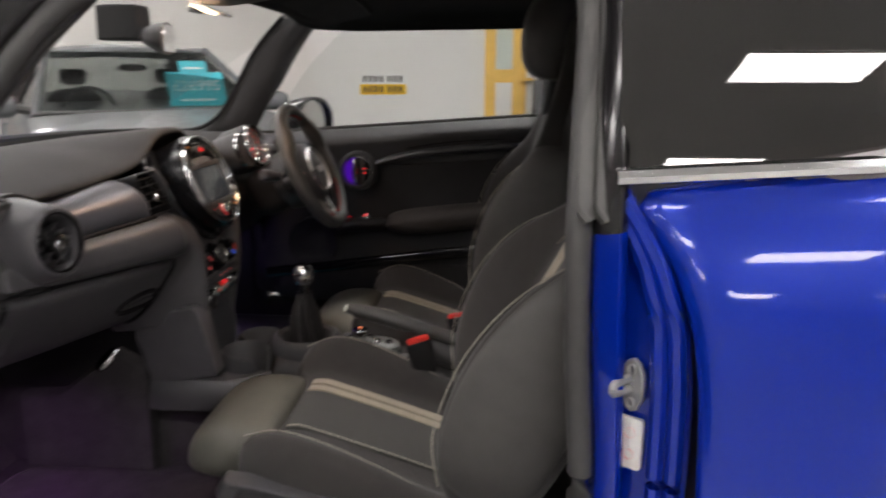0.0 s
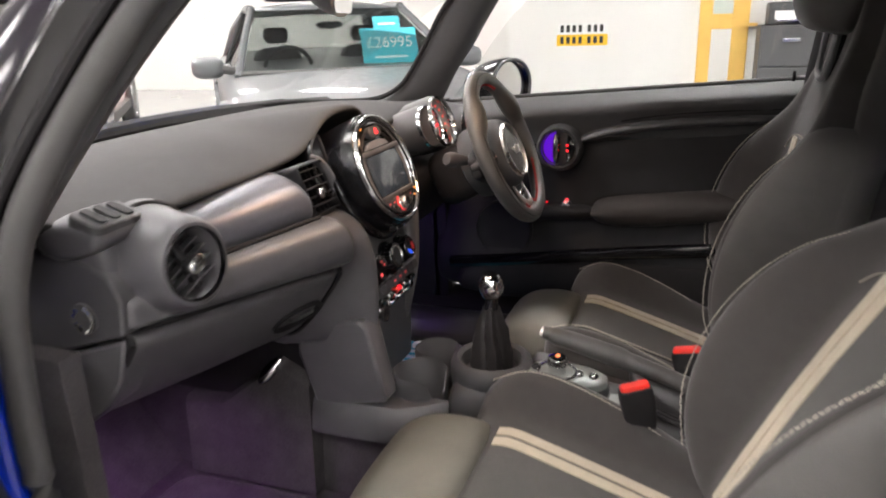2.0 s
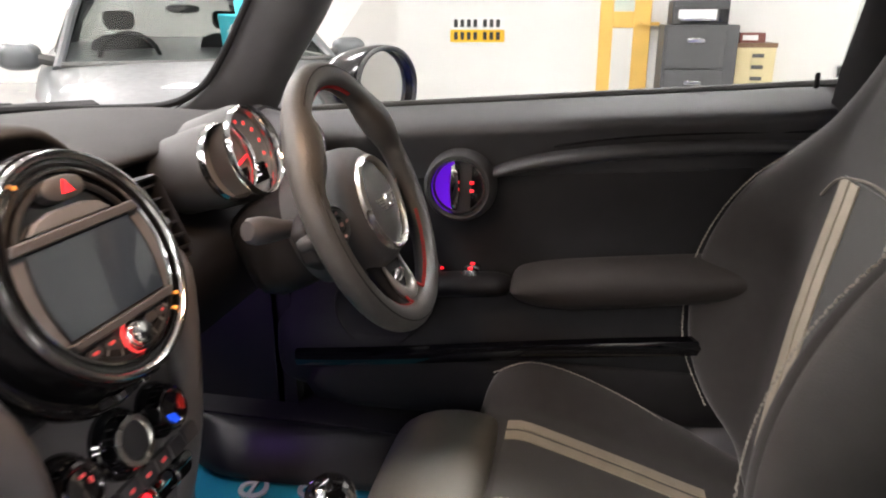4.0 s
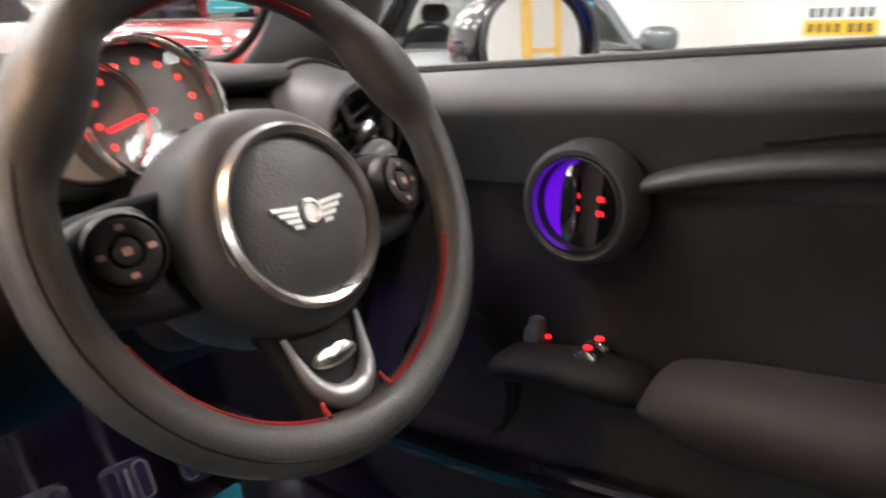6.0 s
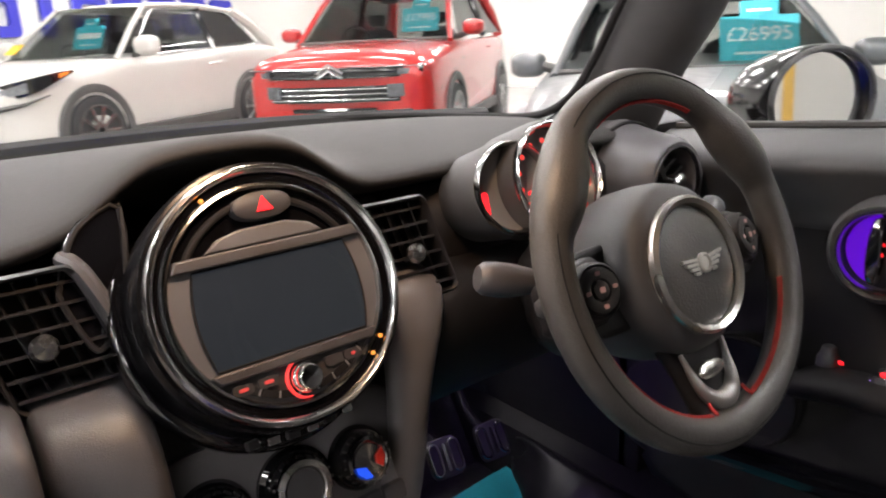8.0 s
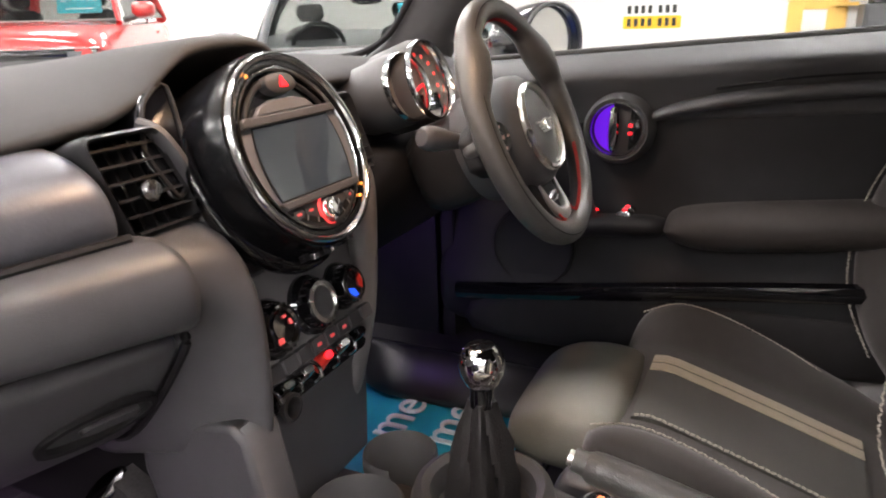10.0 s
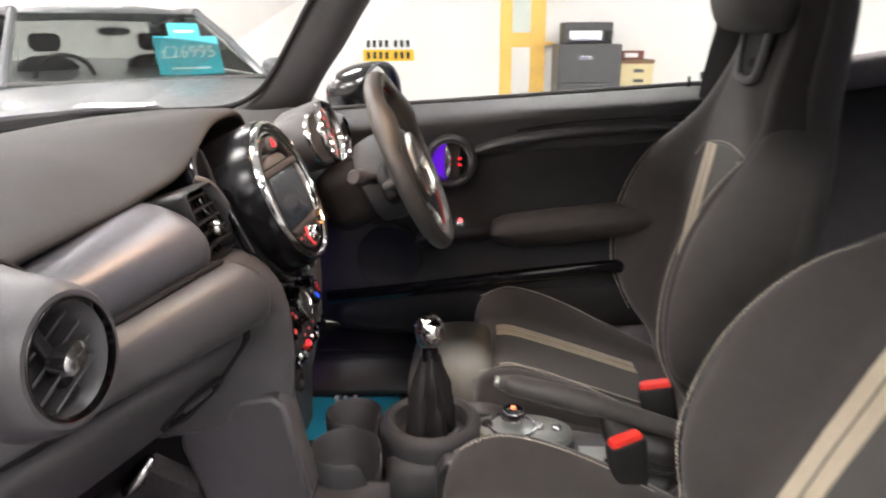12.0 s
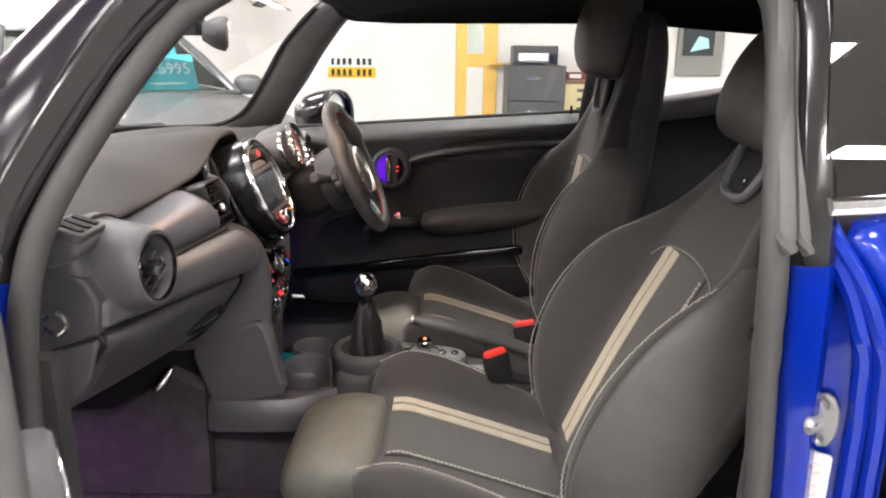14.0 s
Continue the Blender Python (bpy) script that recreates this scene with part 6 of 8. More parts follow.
part("mat_binding", tube([Vector((x, y, 0.246)) for x, y in rrect(0.50, 0.42, 0.06, 6, -0.15, -0.40)], 0.005, 6, True), CARPET, fm)
kp = thing("footwell_lamp_cover", "small polished oval metal plate under the dash", "trim plate")
part("cover", loft([[basis((-0.175, -0.165, 0.515), (0.35, -0.8, 0.45), (0.6, 0, 0.8)) @ Vector((x * a, y * b, d)) for x, y in rrect(1, 1, 0.48)] for a, b, d in ((0.026, 0.066, 0), (0.024, 0.062, 0.006), (0.013, 0.042, 0.009))]), DIALGLOSS, kp)
part("rear_cushion", loft([[(x, y * 0.60, z) for y, z in ((-1, 0.25), (-0.98, zt - 0.05), (-0.85, zt), (0, zt - 0.02), (0.85, zt), (0.98, zt - 0.05), (1, 0.25))] for x, zt in ((1.12, 0.50), (1.16, 0.54), (1.3, 0.53), (1.5, 0.50))]), CLOTH, shell, "dark cloth rear bench cushion", sub=2)
part("rear_backrest", loft([[(x + 0.28 * k, y * 0.60, z) for x, y, z in ((1.48, -1, z0), (1.44, -0.9, z0), (1.46, 0, z0), (1.44, 0.9, z0), (1.48, 1, z0), (1.62, 1, z0), (1.62, -1, z0))] for k, z0 in ((0, 0.48), (0.4, 0.68), (0.8, 0.9), (0.9, 0.95))]), CLOTH, shell, "dark cloth rear backrest", sub=1)
lam = bpy.data.lights.new("footwell_lamp", "AREA")
lam.energy, lam.color, lam.size, lam.spread = 0.85, (0.66, 0.20, 0.90), 0.04, radians(130)
new("footwell_lamp", lam).location = (-0.30, -0.44, 0.60)
lam2 = bpy.data.lights.new("footwell_lamp_driver", "POINT")
lam2.energy, lam2.color, lam2.shadow_soft_size = 0.30, (0.42, 0.24, 0.95), 0.02
new("footwell_lamp", lam2).location = (-0.22, 0.45, 0.60)

court = bpy.data.lights.new("courtesy_lamp", "AREA")
court.shape, court.size, court.size_y, court.energy, court.color = "RECTANGLE", 0.05, 0.12, 1.5, (1.0, 0.64, 0.40)
new("courtesy_lamp", court).matrix_world = Matrix.Translation((0.155, -0.01, 1.262)) @ pose(0, 0, 0, 0, 24, 0)

# ---- interior mirror and roof console ----
rv = thing("rear_view_mirror", "black interior mirror on a windscreen stem", "mirror")
rvm = basis((-0.02, 0.0, 1.228), (0.93, 0.30, -0.10))
part("mirror_shell", loft([[rvm @ Vector((x * a, y * b, d)) for x, y in rrect(1, 1, 0.42)] for a, b, d in ((0.12, 0.035, -0.045), (0.205, 0.062, -0.02), (0.215, 0.07, 0.0), (0.205, 0.062, 0.003))]), PLASTIC, rv)
part("mirror_glass", plate(rrect(0.196, 0.055, 0.024), rvm, 0.003, 0.005), MIRROR, rv, "silvered mirror glass")
part("stem", tube(smooth_path([(-0.05, 0.0, 1.235), (-0.09, 0, 1.25), (-0.10, 0, 1.28)], 4), 0.014, 10), PLASTIC_DARK, rv)
part("sensor_box", loft([[(x, y * w, z) for y, z in ((-1, 1.225), (1, 1.225), (0.8, 1.30), (-0.8, 1.30))] for x, w in ((-0.17, 0.03), (-0.12, 0.05), (-0.07, 0.035))]), PLASTIC_DARK, rv, bevel=0.006)
rc = thing("roof_console", "dark roof console with a small lit reading lamp", "roof console")
part("console_shell", loft([[(x, y * w, z) for y, z in ((-1, 1.345), (-0.9, zl + 0.01), (0, zl), (0.9, zl + 0.01), (1, 1.345))] for x, w, zl in ((0.10, 0.06, 1.30), (0.16, 0.085, 1.285), (0.28, 0.09, 1.305), (0.38, 0.08, 1.33))]), PLASTIC, rc, sub=1)
for s in (-1, 1):
    part("reading_lamp", plate(rrect(0.06, 0.04, 0.008, 4), basis((0.15, s * 0.045, 1.286), (-0.4, 0, -0.9), (1, 0, 0)), 0.0, 0.004), glow("warm_reading_lamp", (1.0, 0.70, 0.45), 7.0) if s < 0 else SATIN, rc, "small reading lamp")
for k in range(4):
    part("roof_switch", loft([[basis((0.12, -0.03 + 0.02 * k, 1.292), (-0.8, 0, -0.6)) @ Vector((x * a, y * a * 1.3, d)) for x, y in rrect(1, 1, 0.3)] for a, d in ((0.012, 0), (0.010, 0.014))]), CHROME, rc, "chrome roof toggle")
rc.location = (-0.085, 0, -0.010)
rv.location = (-0.022, 0, -0.012)
for s in (-1, 1):
    sv = thing("sun_visor", "dark fabric sun visor folded up", "sun visor", group="sun visors")
    part("visor_board", loft([[(x, s * y, z) for x, y, z in ((0.17, 0.13, 1.318), (0.33, 0.13, 1.345), (0.33, 0.50, 1.315), (0.19, 0.50, 1.285))], [(x, s * y, z - 0.016) for x, y, z in ((0.17, 0.13, 1.318), (0.33, 0.13, 1.345), (0.33, 0.50, 1.315), (0.19, 0.50, 1.285))]]), HEADLINER, sv, bevel=0.006)


# ---- doors ----
HX, HY = -0.19, 0.70
DOORMAT = mat("door_card_vinyl", (0.018, 0.0175, 0.019), 0.58, var=0.15, scale=30, bump=0.4, bscale=700, spec=0.22)
ARMHIDE = mat("brown_black_leatherette", (0.038, 0.033, 0.031), 0.6, var=0.15, scale=25, bump=0.5, bscale=450, spec=0.25)


def belt(x):
    return 0.958 + 0.066 * (x - 0.17)


def car_door(s, turn, label):
    """Door of one side (s: +1 driver, -1 passenger), swung open by turn degrees about its hinge."""
    hinge = Matrix.Translation((HX, s * HY, 0))
    inv = hinge.inverted()

    def L(x, y, z):
        return inv @ Vector((x, s * y, z))
    # outer skin, glass and seal strip
    rows = [[L(x, tum(z + 0.05 * (x - 0.2) * max(0, z - 0.6)) + 0.004, z + 0.05 * (x - 0.2) * max(0, z - 0.6)) for x in (-0.14, 0.0, 0.25, 0.5, 0.75, 0.88)] for z in (0.33, 0.45, 0.6, 0.75, 0.88, 0.935)]
    root = part("door", solid(rows, (0, -s * 0.012, 0)), BLUE, shell, label, sub=1)
    root.matrix_basis = hinge @ pose(0, 0, 0, 0, 0, s * turn)
    xs = [-0.12, -0.08, 0.0, 0.12, 0.25, 0.4, 0.55, 0.7, 0.80, 0.845]
    prof = [(0.004, 0.737), (0.004, 0.722), (-0.004, 0.700), (-0.013, 0.676), (-0.024, 0.656), (-0.036, 0.650), (-0.050, 0.655), (-0.075, 0.672), (-0.100, 0.684), (-0.125, 0.684)]
    # upper pad
    rows = []
    for dz, y in prof:
        rows.append([L(x, y + (0.02 if x in (xs[0], xs[-1]) else 0), belt(x) + dz) for x in xs])
    part("upper_pad", solid(rows, (0, s * 0.012, -0.006)), PLASTIC, root, "soft charcoal door top pad", sub=1)
    # middle and lower panel
    rows = []
    for z, y in ((0.90, 0.690), (0.86, 0.688), (0.80, 0.684), (0.72, 0.676), (0.64, 0.662), (0.58, 0.650), (0.545, 0.632), (0.52, 0.622), (0.47, 0.624), (0.43, 0.640), (0.40, 0.665)):
        rows.append([L(x, y + (0.015 if x in (xs[0], xs[-1]) else 0), z + 0.05 * (x - 0.2) * (z - 0.4) / 0.5) for x in xs])
    part("door_panel", solid(rows, (0, s * 0.015, 0)), DOORMAT, root, "black door panel", sub=1)
    # raised band that sweeps back from the handle ring, with a fine crease over it
    band = [(0.272, 0.842, 0.004), (0.30, 0.857, 0.010), (0.36, 0.875, 0.012), (0.45, 0.892, 0.0125), (0.56, 0.905, 0.0125), (0.68, 0.914, 0.012), (0.80, 0.916, 0.009), (0.845, 0.914, 0.005)]
    part("trim_band", loft([[L(x, y, z + h * e) for y, e in ((0.690, 1.3), (0.668, 1.15), (0.652, 0.85), (0.646, 0.2), (0.648, -0.5), (0.658, -1.0), (0.690, -1.1))] for x, z, h in band]), PLASTIC, root, "charcoal swept trim band", sub=1)
    part("trim_crease", tube(smooth_path([L(0.40, 0.668, 0.906), L(0.52, 0.662, 0.926), L(0.68, 0.662, 0.938), L(0.83, 0.668, 0.943)], 5), 0.004, 8), DOORMAT, root, "fine moulded crease")
    # handle ring
    rm = basis(L(0.243, 0.632, 0.836), (0, -s, 0.06))
    ring = part("handle_ring", lathe([(0.064, -0.03), (0.060, -0.002), (0.054, 0.004), (0.049, 0.001), (0.047, -0.006), (0.046, -0.02), (0, -0.02)], rm, 48), PLASTIC, root, "round door handle surround")
    part("chrome_bezel", lathe([(0.048, 0.001), (0.0475, 0.005), (0.0455, 0.005), (0.0445, -0.002)], rm, 48), DARKCHROME, root, "chrome handle ring")
    part("ambient_glow", plate([(0.043 * math.cos(radians(a)), 0.043 * math.sin(radians(a))) for a in (range(104, 257, 8) if s > 0 else range(-76, 77, 8))], rm, -0.019, -0.014), PURPLE, root, "violet lit half of the ring")
    part("handle_lever", loft([[rm @ Vector((-s * 0.006 + x * a, y * b, d)) for x, y in rrect(1, 1, 0.4)] for a, b, d in ((0.022, 0.080, -0.016), (0.020, 0.078, 0.0), (0.014, 0.06, 0.006))]), CHROME, root, "chrome opening lever")
    part("lock_pad", plate([(s * 0.043 * math.cos(radians(a)) * 0.98, 0.043 * math.sin(radians(a)) * 0.98) for a in range(-62, 63, 12)], rm, -0.016, -0.010), PIANO, root)
    for k in (-1, 1):
        part("lock_symbol", plate(rrect(0.007, 0.005, 0.001, 2, s * 0.022, k * 0.007), rm, -0.010, -0.009), REDLED, root)
    # armrest, pull and switches
    arm = [[L(x, y, z) for y, z in ((0.668, zb), (0.60, zb + 0.004), (0.568, zb + 0.03), (0.566, zt - 0.03), (0.59, zt - 0.004), (0.668, zt))] for x, zb, zt in ((0.338, 0.655, 0.692), (0.355, 0.636, 0.710), (0.42, 0.626, 0.724), (0.55, 0.642, 0.738), (0.70, 0.664, 0.752), (0.82, 0.678, 0.762))]
    part("armrest", loft(arm), ARMHIDE, root, "padded leatherette armrest", sub=2)
    sw = part("switch_panel", loft([[L(x, y, z) for y, z in ((0.668, zt - 0.05), (0.60, zt - 0.04), (0.585, zt - 0.012), (0.60, zt), (0.668, zt + 0.004))] for x, zt in ((0.155, 0.660), (0.19, 0.679), (0.28, 0.684), (0.35, 0.688))]), PLASTIC_DARK, root, "black switch panel", sub=1)
    for k in range(2 if s > 0 else 1):
        yk = 0.628 + 0.026 * k
        ws = part("window_switch", loft([[L(0.266 + x * a, yk + y * b, 0.683 + d) for x, y in rrect(1, 1, 0.3)] for a, b, d in ((0.030, 0.021, 0), (0.028, 0.020, 0.005), (0.016, 0.018, 0.009))]), SATIN, root, "satin window switch")
        part("switch_light", lathe([(0.0045, 0), (0.0045, 0.0105), (0, 0.0110)], Matrix.Translation(L(0.266, yk, 0.683)), 10), REDLED, ws, "red lit symbol")
    if s > 0:
        kn = part("mirror_knob", lathe([(0.014, 0), (0.0135, 0.010), (0.010, 0.016), (0.0085, 0.024), (0.006, 0.026), (0, 0.026)], Matrix.Translation(L(0.196, 0.645, 0.676)), 24), PLASTIC_LOW, root, "small mirror adjuster knob")
        part("knob_light", lathe([(0.003, 0), (0.003, 0.003), (0, 0.003)], Matrix.Translation(L(0.213, 0.640, 0.684)), 8), REDLED, kn, "red lit dot")
    # pocket lip and speaker
    P = smooth_path([L(-0.06, 0.605, 0.50), L(0.1, 0.600, 0.520), L(0.3, 0.598, 0.548), L(0.5, 0.598, 0.575), L(0.7, 0.60, 0.598), L(0.84, 0.62, 0.612)], 5)
    part("pocket_lip", tube(P, 0.014, 8, flat=1.3), PIANO, root, "glossy black pocket lip")
    part("pocket_front", solid([[L(x, y, z + 0.05 * (x - 0.2)) for x in (-0.05, 0.1, 0.3, 0.5, 0.7, 0.82)] for z, y in ((0.53, 0.598), (0.46, 0.592), (0.40, 0.61))], (0, s * 0.008, 0)), PLASTIC_DARK, root, sub=1)
    spm = basis(L(0.09, 0.640, 0.60), (0.0, -s, 0.0))
    spk = part("speaker_grille", lathe([(0.082, -0.02), (0.084, 0.004), (0.078, 0.010), (0.072, 0.006), (0.03, 0.009), (0, 0.009)], spm, 40), DOORMAT, root, "round speaker grille")
    part("speaker_ring", lathe([(0.081, 0.006), (0.080, 0.011), (0.0765, 0.011), (0.076, 0.006)], spm, 40), PLASTIC_DARK, root)
    part("door_core", solid([[L(x, 0.715, z) for x in (-0.10, 0.3, 0.6, 0.858)] for z in (0.40, 0.6, 0.8, 0.905)], (0, s * 0.01, 0)), PLASTIC_DARK, root, "black inner door core")
    for xe in (-0.13, 0.86):
        part("door_edge", solid([[L(xe, y, z) for y in (0.70 if s < 0 else 0.655, 0.80)] for z in (0.35, 0.6, 0.88, 0.925 if s < 0 else 0.95)], (0.012, 0, 0)), BLUE if s < 0 else PLASTIC_DARK, root, "painted door shut face")
    part("glass_strip", tube([L(-0.10, 0.74, belt(-0.10) + 0.006), L(0.4, 0.742, belt(0.4) + 0.006), L(0.86, 0.74, belt(0.86) + 0.006)], 0.007, 8), RUBBER, root, "rubber glass strip")
    g = [[L(x0 + (x1 - x0) * k / 5, y, z) for k in range(6)] for z, y, x0, x1 in ((0.955, 0.752, -0.09, 0.87), (1.06, 0.725, 0.0, 0.86), (1.17, 0.675, 0.10, 0.84), (1.27, 0.625, 0.22, 0.80), (1.315, 0.60, 0.32, 0.76))]
    gp = part("door_glass", solid(g, (0, -s * 0.004, 0)), GLASS, root, "clear frameless door glass")
    gp.visible_shadow = False
    if s < 0:
        part("glass_guide", tube([L(-0.085, 0.752, 0.955), L(-0.02, 0.738, 1.03)], 0.012, 8), PLASTIC_DARK, root, "rubber glass guide")
    part("lock_button", lathe([(0.004, 0), (0.004, 0.02), (0.003, 0.024)], Matrix.Translation(L(0.80, 0.70, belt(0.80) + 0.004)), 10), PLASTIC_DARK, root)
    # outside mirror
    mm = basis(L(0.045, 0.880, 0.978), (0.93, -s * 0.36, 0.03))
    mh = part("mirror_housing", loft([[mm @ Vector((x * a, y * b, d)) for x, y in rrect(1, 1, 0.47, 7)] for a, b, d in ((0.006, 0.005, -0.150), (0.06, 0.05, -0.147), (0.14, 0.108, -0.127), (0.184, 0.148, -0.08), (0.200, 0.163, -0.03), (0.203, 0.167, 0.0), (0.196, 0.160, 0.012), (0.186, 0.150, 0.012), (0.182, 0.146, -0.012))], cap=False), GLOSSBLACK, root, "gloss black door mirror", sub=1)
    part("mirror_glass", loft([[mm @ Vector((x * a, y * b, d)) for x, y in rrect(1, 1, 0.47, 7)] for a, b, d in ((0.183, 0.147, -0.009), (0.183, 0.147, -0.004))]), MIRROR, root, "oval mirror glass")
    part("mirror_rim", tube(smooth_path([mm @ Vector((x * 0.188, y * 0.152, 0.010)) for x, y in rrect(1, 1, 0.47, 5)], 2, True), 0.005, 8, True), PLASTIC, root, "black mirror rim")
    part("mirror_arm", tube(smooth_path([L(-0.02, 0.77, 0.930), L(-0.02, 0.81, 0.925), L(-0.015, 0.86, 0.935)], 4), 0.020, 10), GLOSSBLACK, root, "mirror arm")
    return root


car_door(1, 0, "black driver door panel with round handle ring, closed")
car_door(-1, 56, "blue passenger door swung open showing its black trim")


# ---- things along the bright wall ----
OAK = mat("yellow_oak_varnish", (0.80, 0.50, 0.12), 0.42, var=0.18, scale=14, bump=0.2, bscale=80)
STEEL = mat("charcoal_cabinet_enamel", (0.07, 0.07, 0.072), 0.45, var=0.08, scale=20)
CREAMBOX = mat("cream_cabinet_enamel", (0.62, 0.53, 0.30), 0.5, var=0.06, scale=20)
PLATEW = mat("white_plate", (0.75, 0.75, 0.74), 0.4, var=0.03)
PLATEY = mat("yellow_plate", (0.80, 0.48, 0.02), 0.4, var=0.03)
INK = mat("black_characters", (0.02, 0.02, 0.02), 0.5)
WY = 6.36


def number_plate(x, z, face, label):
    t = thing("number_plate", label, "number plate", group="number plates on the wall")
    m = basis((x, WY, z), (0, -1, 0))
    part("plate_body", plate(rrect(0.52, 0.111, 0.012), m, 0.0, 0.006), face, t)
    for k in range(7):
        xx = -0.205 + 0.062 * k + (0.03 if k > 3 else 0)
        part("character_bar", plate(rrect(0.036, 0.07, 0.004, 2, xx, 0), m, 0.006, 0.0075), INK, t)
    return t


number_plate(-0.625, 1.062, PLATEW, "white number plate fixed to the wall")
number_plate(-0.625, 0.948, PLATEY, "yellow number plate fixed under the white one")

door = thing("door_1", "varnished yellow oak door frame with glazed leaf", "door", kind="structure")
for x0, x1 in ((0.50, 0.62), (0.80, 0.95)):
    part("jamb", box(x0, x1, WY - 0.03, WY - 0.001, 0, 2.1), OAK, door, smooth=False, bevel=0.006)
part("head", box(0.62, 0.80, WY - 0.03, WY - 0.001, 1.95, 2.1), OAK, door, smooth=False)
part("middle_rail", box(0.62, 0.80, WY - 0.03, WY - 0.001, 1.02, 1.16), OAK, door, smooth=False)
part("glazing", box(0.62, 0.80, WY - 0.02, WY - 0.001, 0.1, 1.02), WHITEWALL, door, smooth=False)
part("glazing", box(0.62, 0.80, WY - 0.02, WY - 0.001, 1.16, 1.95), mat("frosted_pane", (0.55, 0.6, 0.55), 0.3), door, smooth=False)
part("ledge", box(0.86, 1.02, WY - 0.10, WY - 0.001, 1.04, 1.07), OAK, door, smooth=False)

door2 = thing("door_2", "varnished oak door frame on the wall behind the car", "door", kind="structure")
for y0, y1 in ((3.50, 3.66), (4.02, 4.12), (4.65, 4.80)):
    part("jamb", box(9.96, 9.998, y0, y1, 0, 2.1), OAK, door2, smooth=False)
part("head", box(9.96, 9.998, 3.68, 4.65, 1.95, 2.1), OAK, door2, smooth=False)
for z0 in (0.18, 0.62, 1.1):
    part("rail", box(9.965, 9.998, 3.66, 4.02, z0, z0 + 0.07), OAK, door2, smooth=False)
fc = thing("filing_cabinet", "charcoal steel filing cabinet with recessed handles", "filing cabinet")
part("carcass", box(1.02, 1.60, WY - 0.62, WY - 0.01, 0.0, 1.05), STEEL, fc, smooth=False, bevel=0.006)
for k in range(3):
    z0 = 0.04 + 0.335 * k
    d = part("drawer", box(1.04, 1.50, WY - 0.64, WY - 0.615, z0, z0 + 0.32), STEEL, fc, smooth=False, bevel=0.004)
    part("drawer_handle", box(1.20, 1.34, WY - 0.655, WY - 0.64, z0 + 0.20, z0 + 0.235), SATIN, d, bevel=0.004)
pr = thing("printer", "black desktop printer on the filing cabinet", "printer")
part("printer_body", box(1.08, 1.53, WY - 0.5, WY - 0.1, 1.05, 1.245), PLASTIC, pr, bevel=0.012)
part("paper_tray", box(1.14, 1.42, WY - 0.56, WY - 0.5, 1.08, 1.10), SATIN, pr, bevel=0.003)
part("output_slot", box(1.13, 1.43, WY - 0.505, WY - 0.495, 1.10, 1.17), PLATEW, pr, smooth=False)
part("control_strip", box(1.10, 1.50, WY - 0.508, WY - 0.498, 1.19, 1.235), STEEL, pr, smooth=False)
part("ink_tank", box(1.45, 1.52, WY - 0.512, WY - 0.5, 1.07, 1.17), PIANO, pr, smooth=False)
sc = thing("drawer_cabinet", "small cream drawer cabinet with label holders", "cabinet")
part("carcass", box(1.615, 1.935, WY - 0.45, WY - 0.01, 0.0, 0.87), CREAMBOX, sc, smooth=False, bevel=0.004)
part("cabinet_top", box(1.61, 1.94, WY - 0.46, WY - 0.01, 0.87, 0.905), mat("brown_top", (0.18, 0.10, 0.05), 0.5), sc, smooth=False)
for k in range(9):
    z0 = 0.03 + 0.092 * k
    d = part("drawer", box(1.63, 1.92, WY - 0.462, WY - 0.448, z0, z0 + 0.082), CREAMBOX, sc, smooth=False)
    part("drawer_pull", box(1.75, 1.84, WY - 0.472, WY - 0.462, z0 + 0.025, z0 + 0.055), STEEL, d, smooth=False)
bx = thing("small_box", "small dark red and white box on the cabinet", "box")
part("box_body", box(1.66, 1.86, WY - 0.35, WY - 0.2, 0.905, 0.985), mat("maroon_card", (0.16, 0.04, 0.03), 0.5), bx, bevel=0.004)
part("box_label", box(1.68, 1.80, WY - 0.353, WY - 0.349, 0.925, 0.965), PLATEW, bx, smooth=False)
po = thing("wall_monitor", "grey framed wall screen showing pale shapes", "screen")
part("screen_frame", box(2.86, 3.36, WY - 0.05, WY - 0.004, 0.95, 1.50), mat("warm_grey_frame", (0.22, 0.21, 0.19), 0.5), po, bevel=0.02)
part("screen_face", box(2.92, 3.25, WY - 0.054, WY - 0.05, 1.16, 1.45), SCREEN, po, smooth=False)
part("screen_shape", loft([[(x, WY - d, z) for x, z in ((3.0, 1.2), (3.2, 1.24), (3.18, 1.34), (3.08, 1.36))] for d in (0.0545, 0.056)]), mat("pale_cyan_print", (0.4, 0.65, 0.68), 0.5), po, smooth=False)
sh = thing("wall_shelf", "pale shelf along the bright wall", "shelf")
part("shelf_board", box(2.6, 4.6, WY - 0.3, WY - 0.004, 0.70, 0.74), PLATEW, sh, smooth=False, bevel=0.004)
part("shelf_bracket", box(3.0, 3.03, WY - 0.25, WY - 0.004, 0.5, 0.70), STEEL, sh, smooth=False)

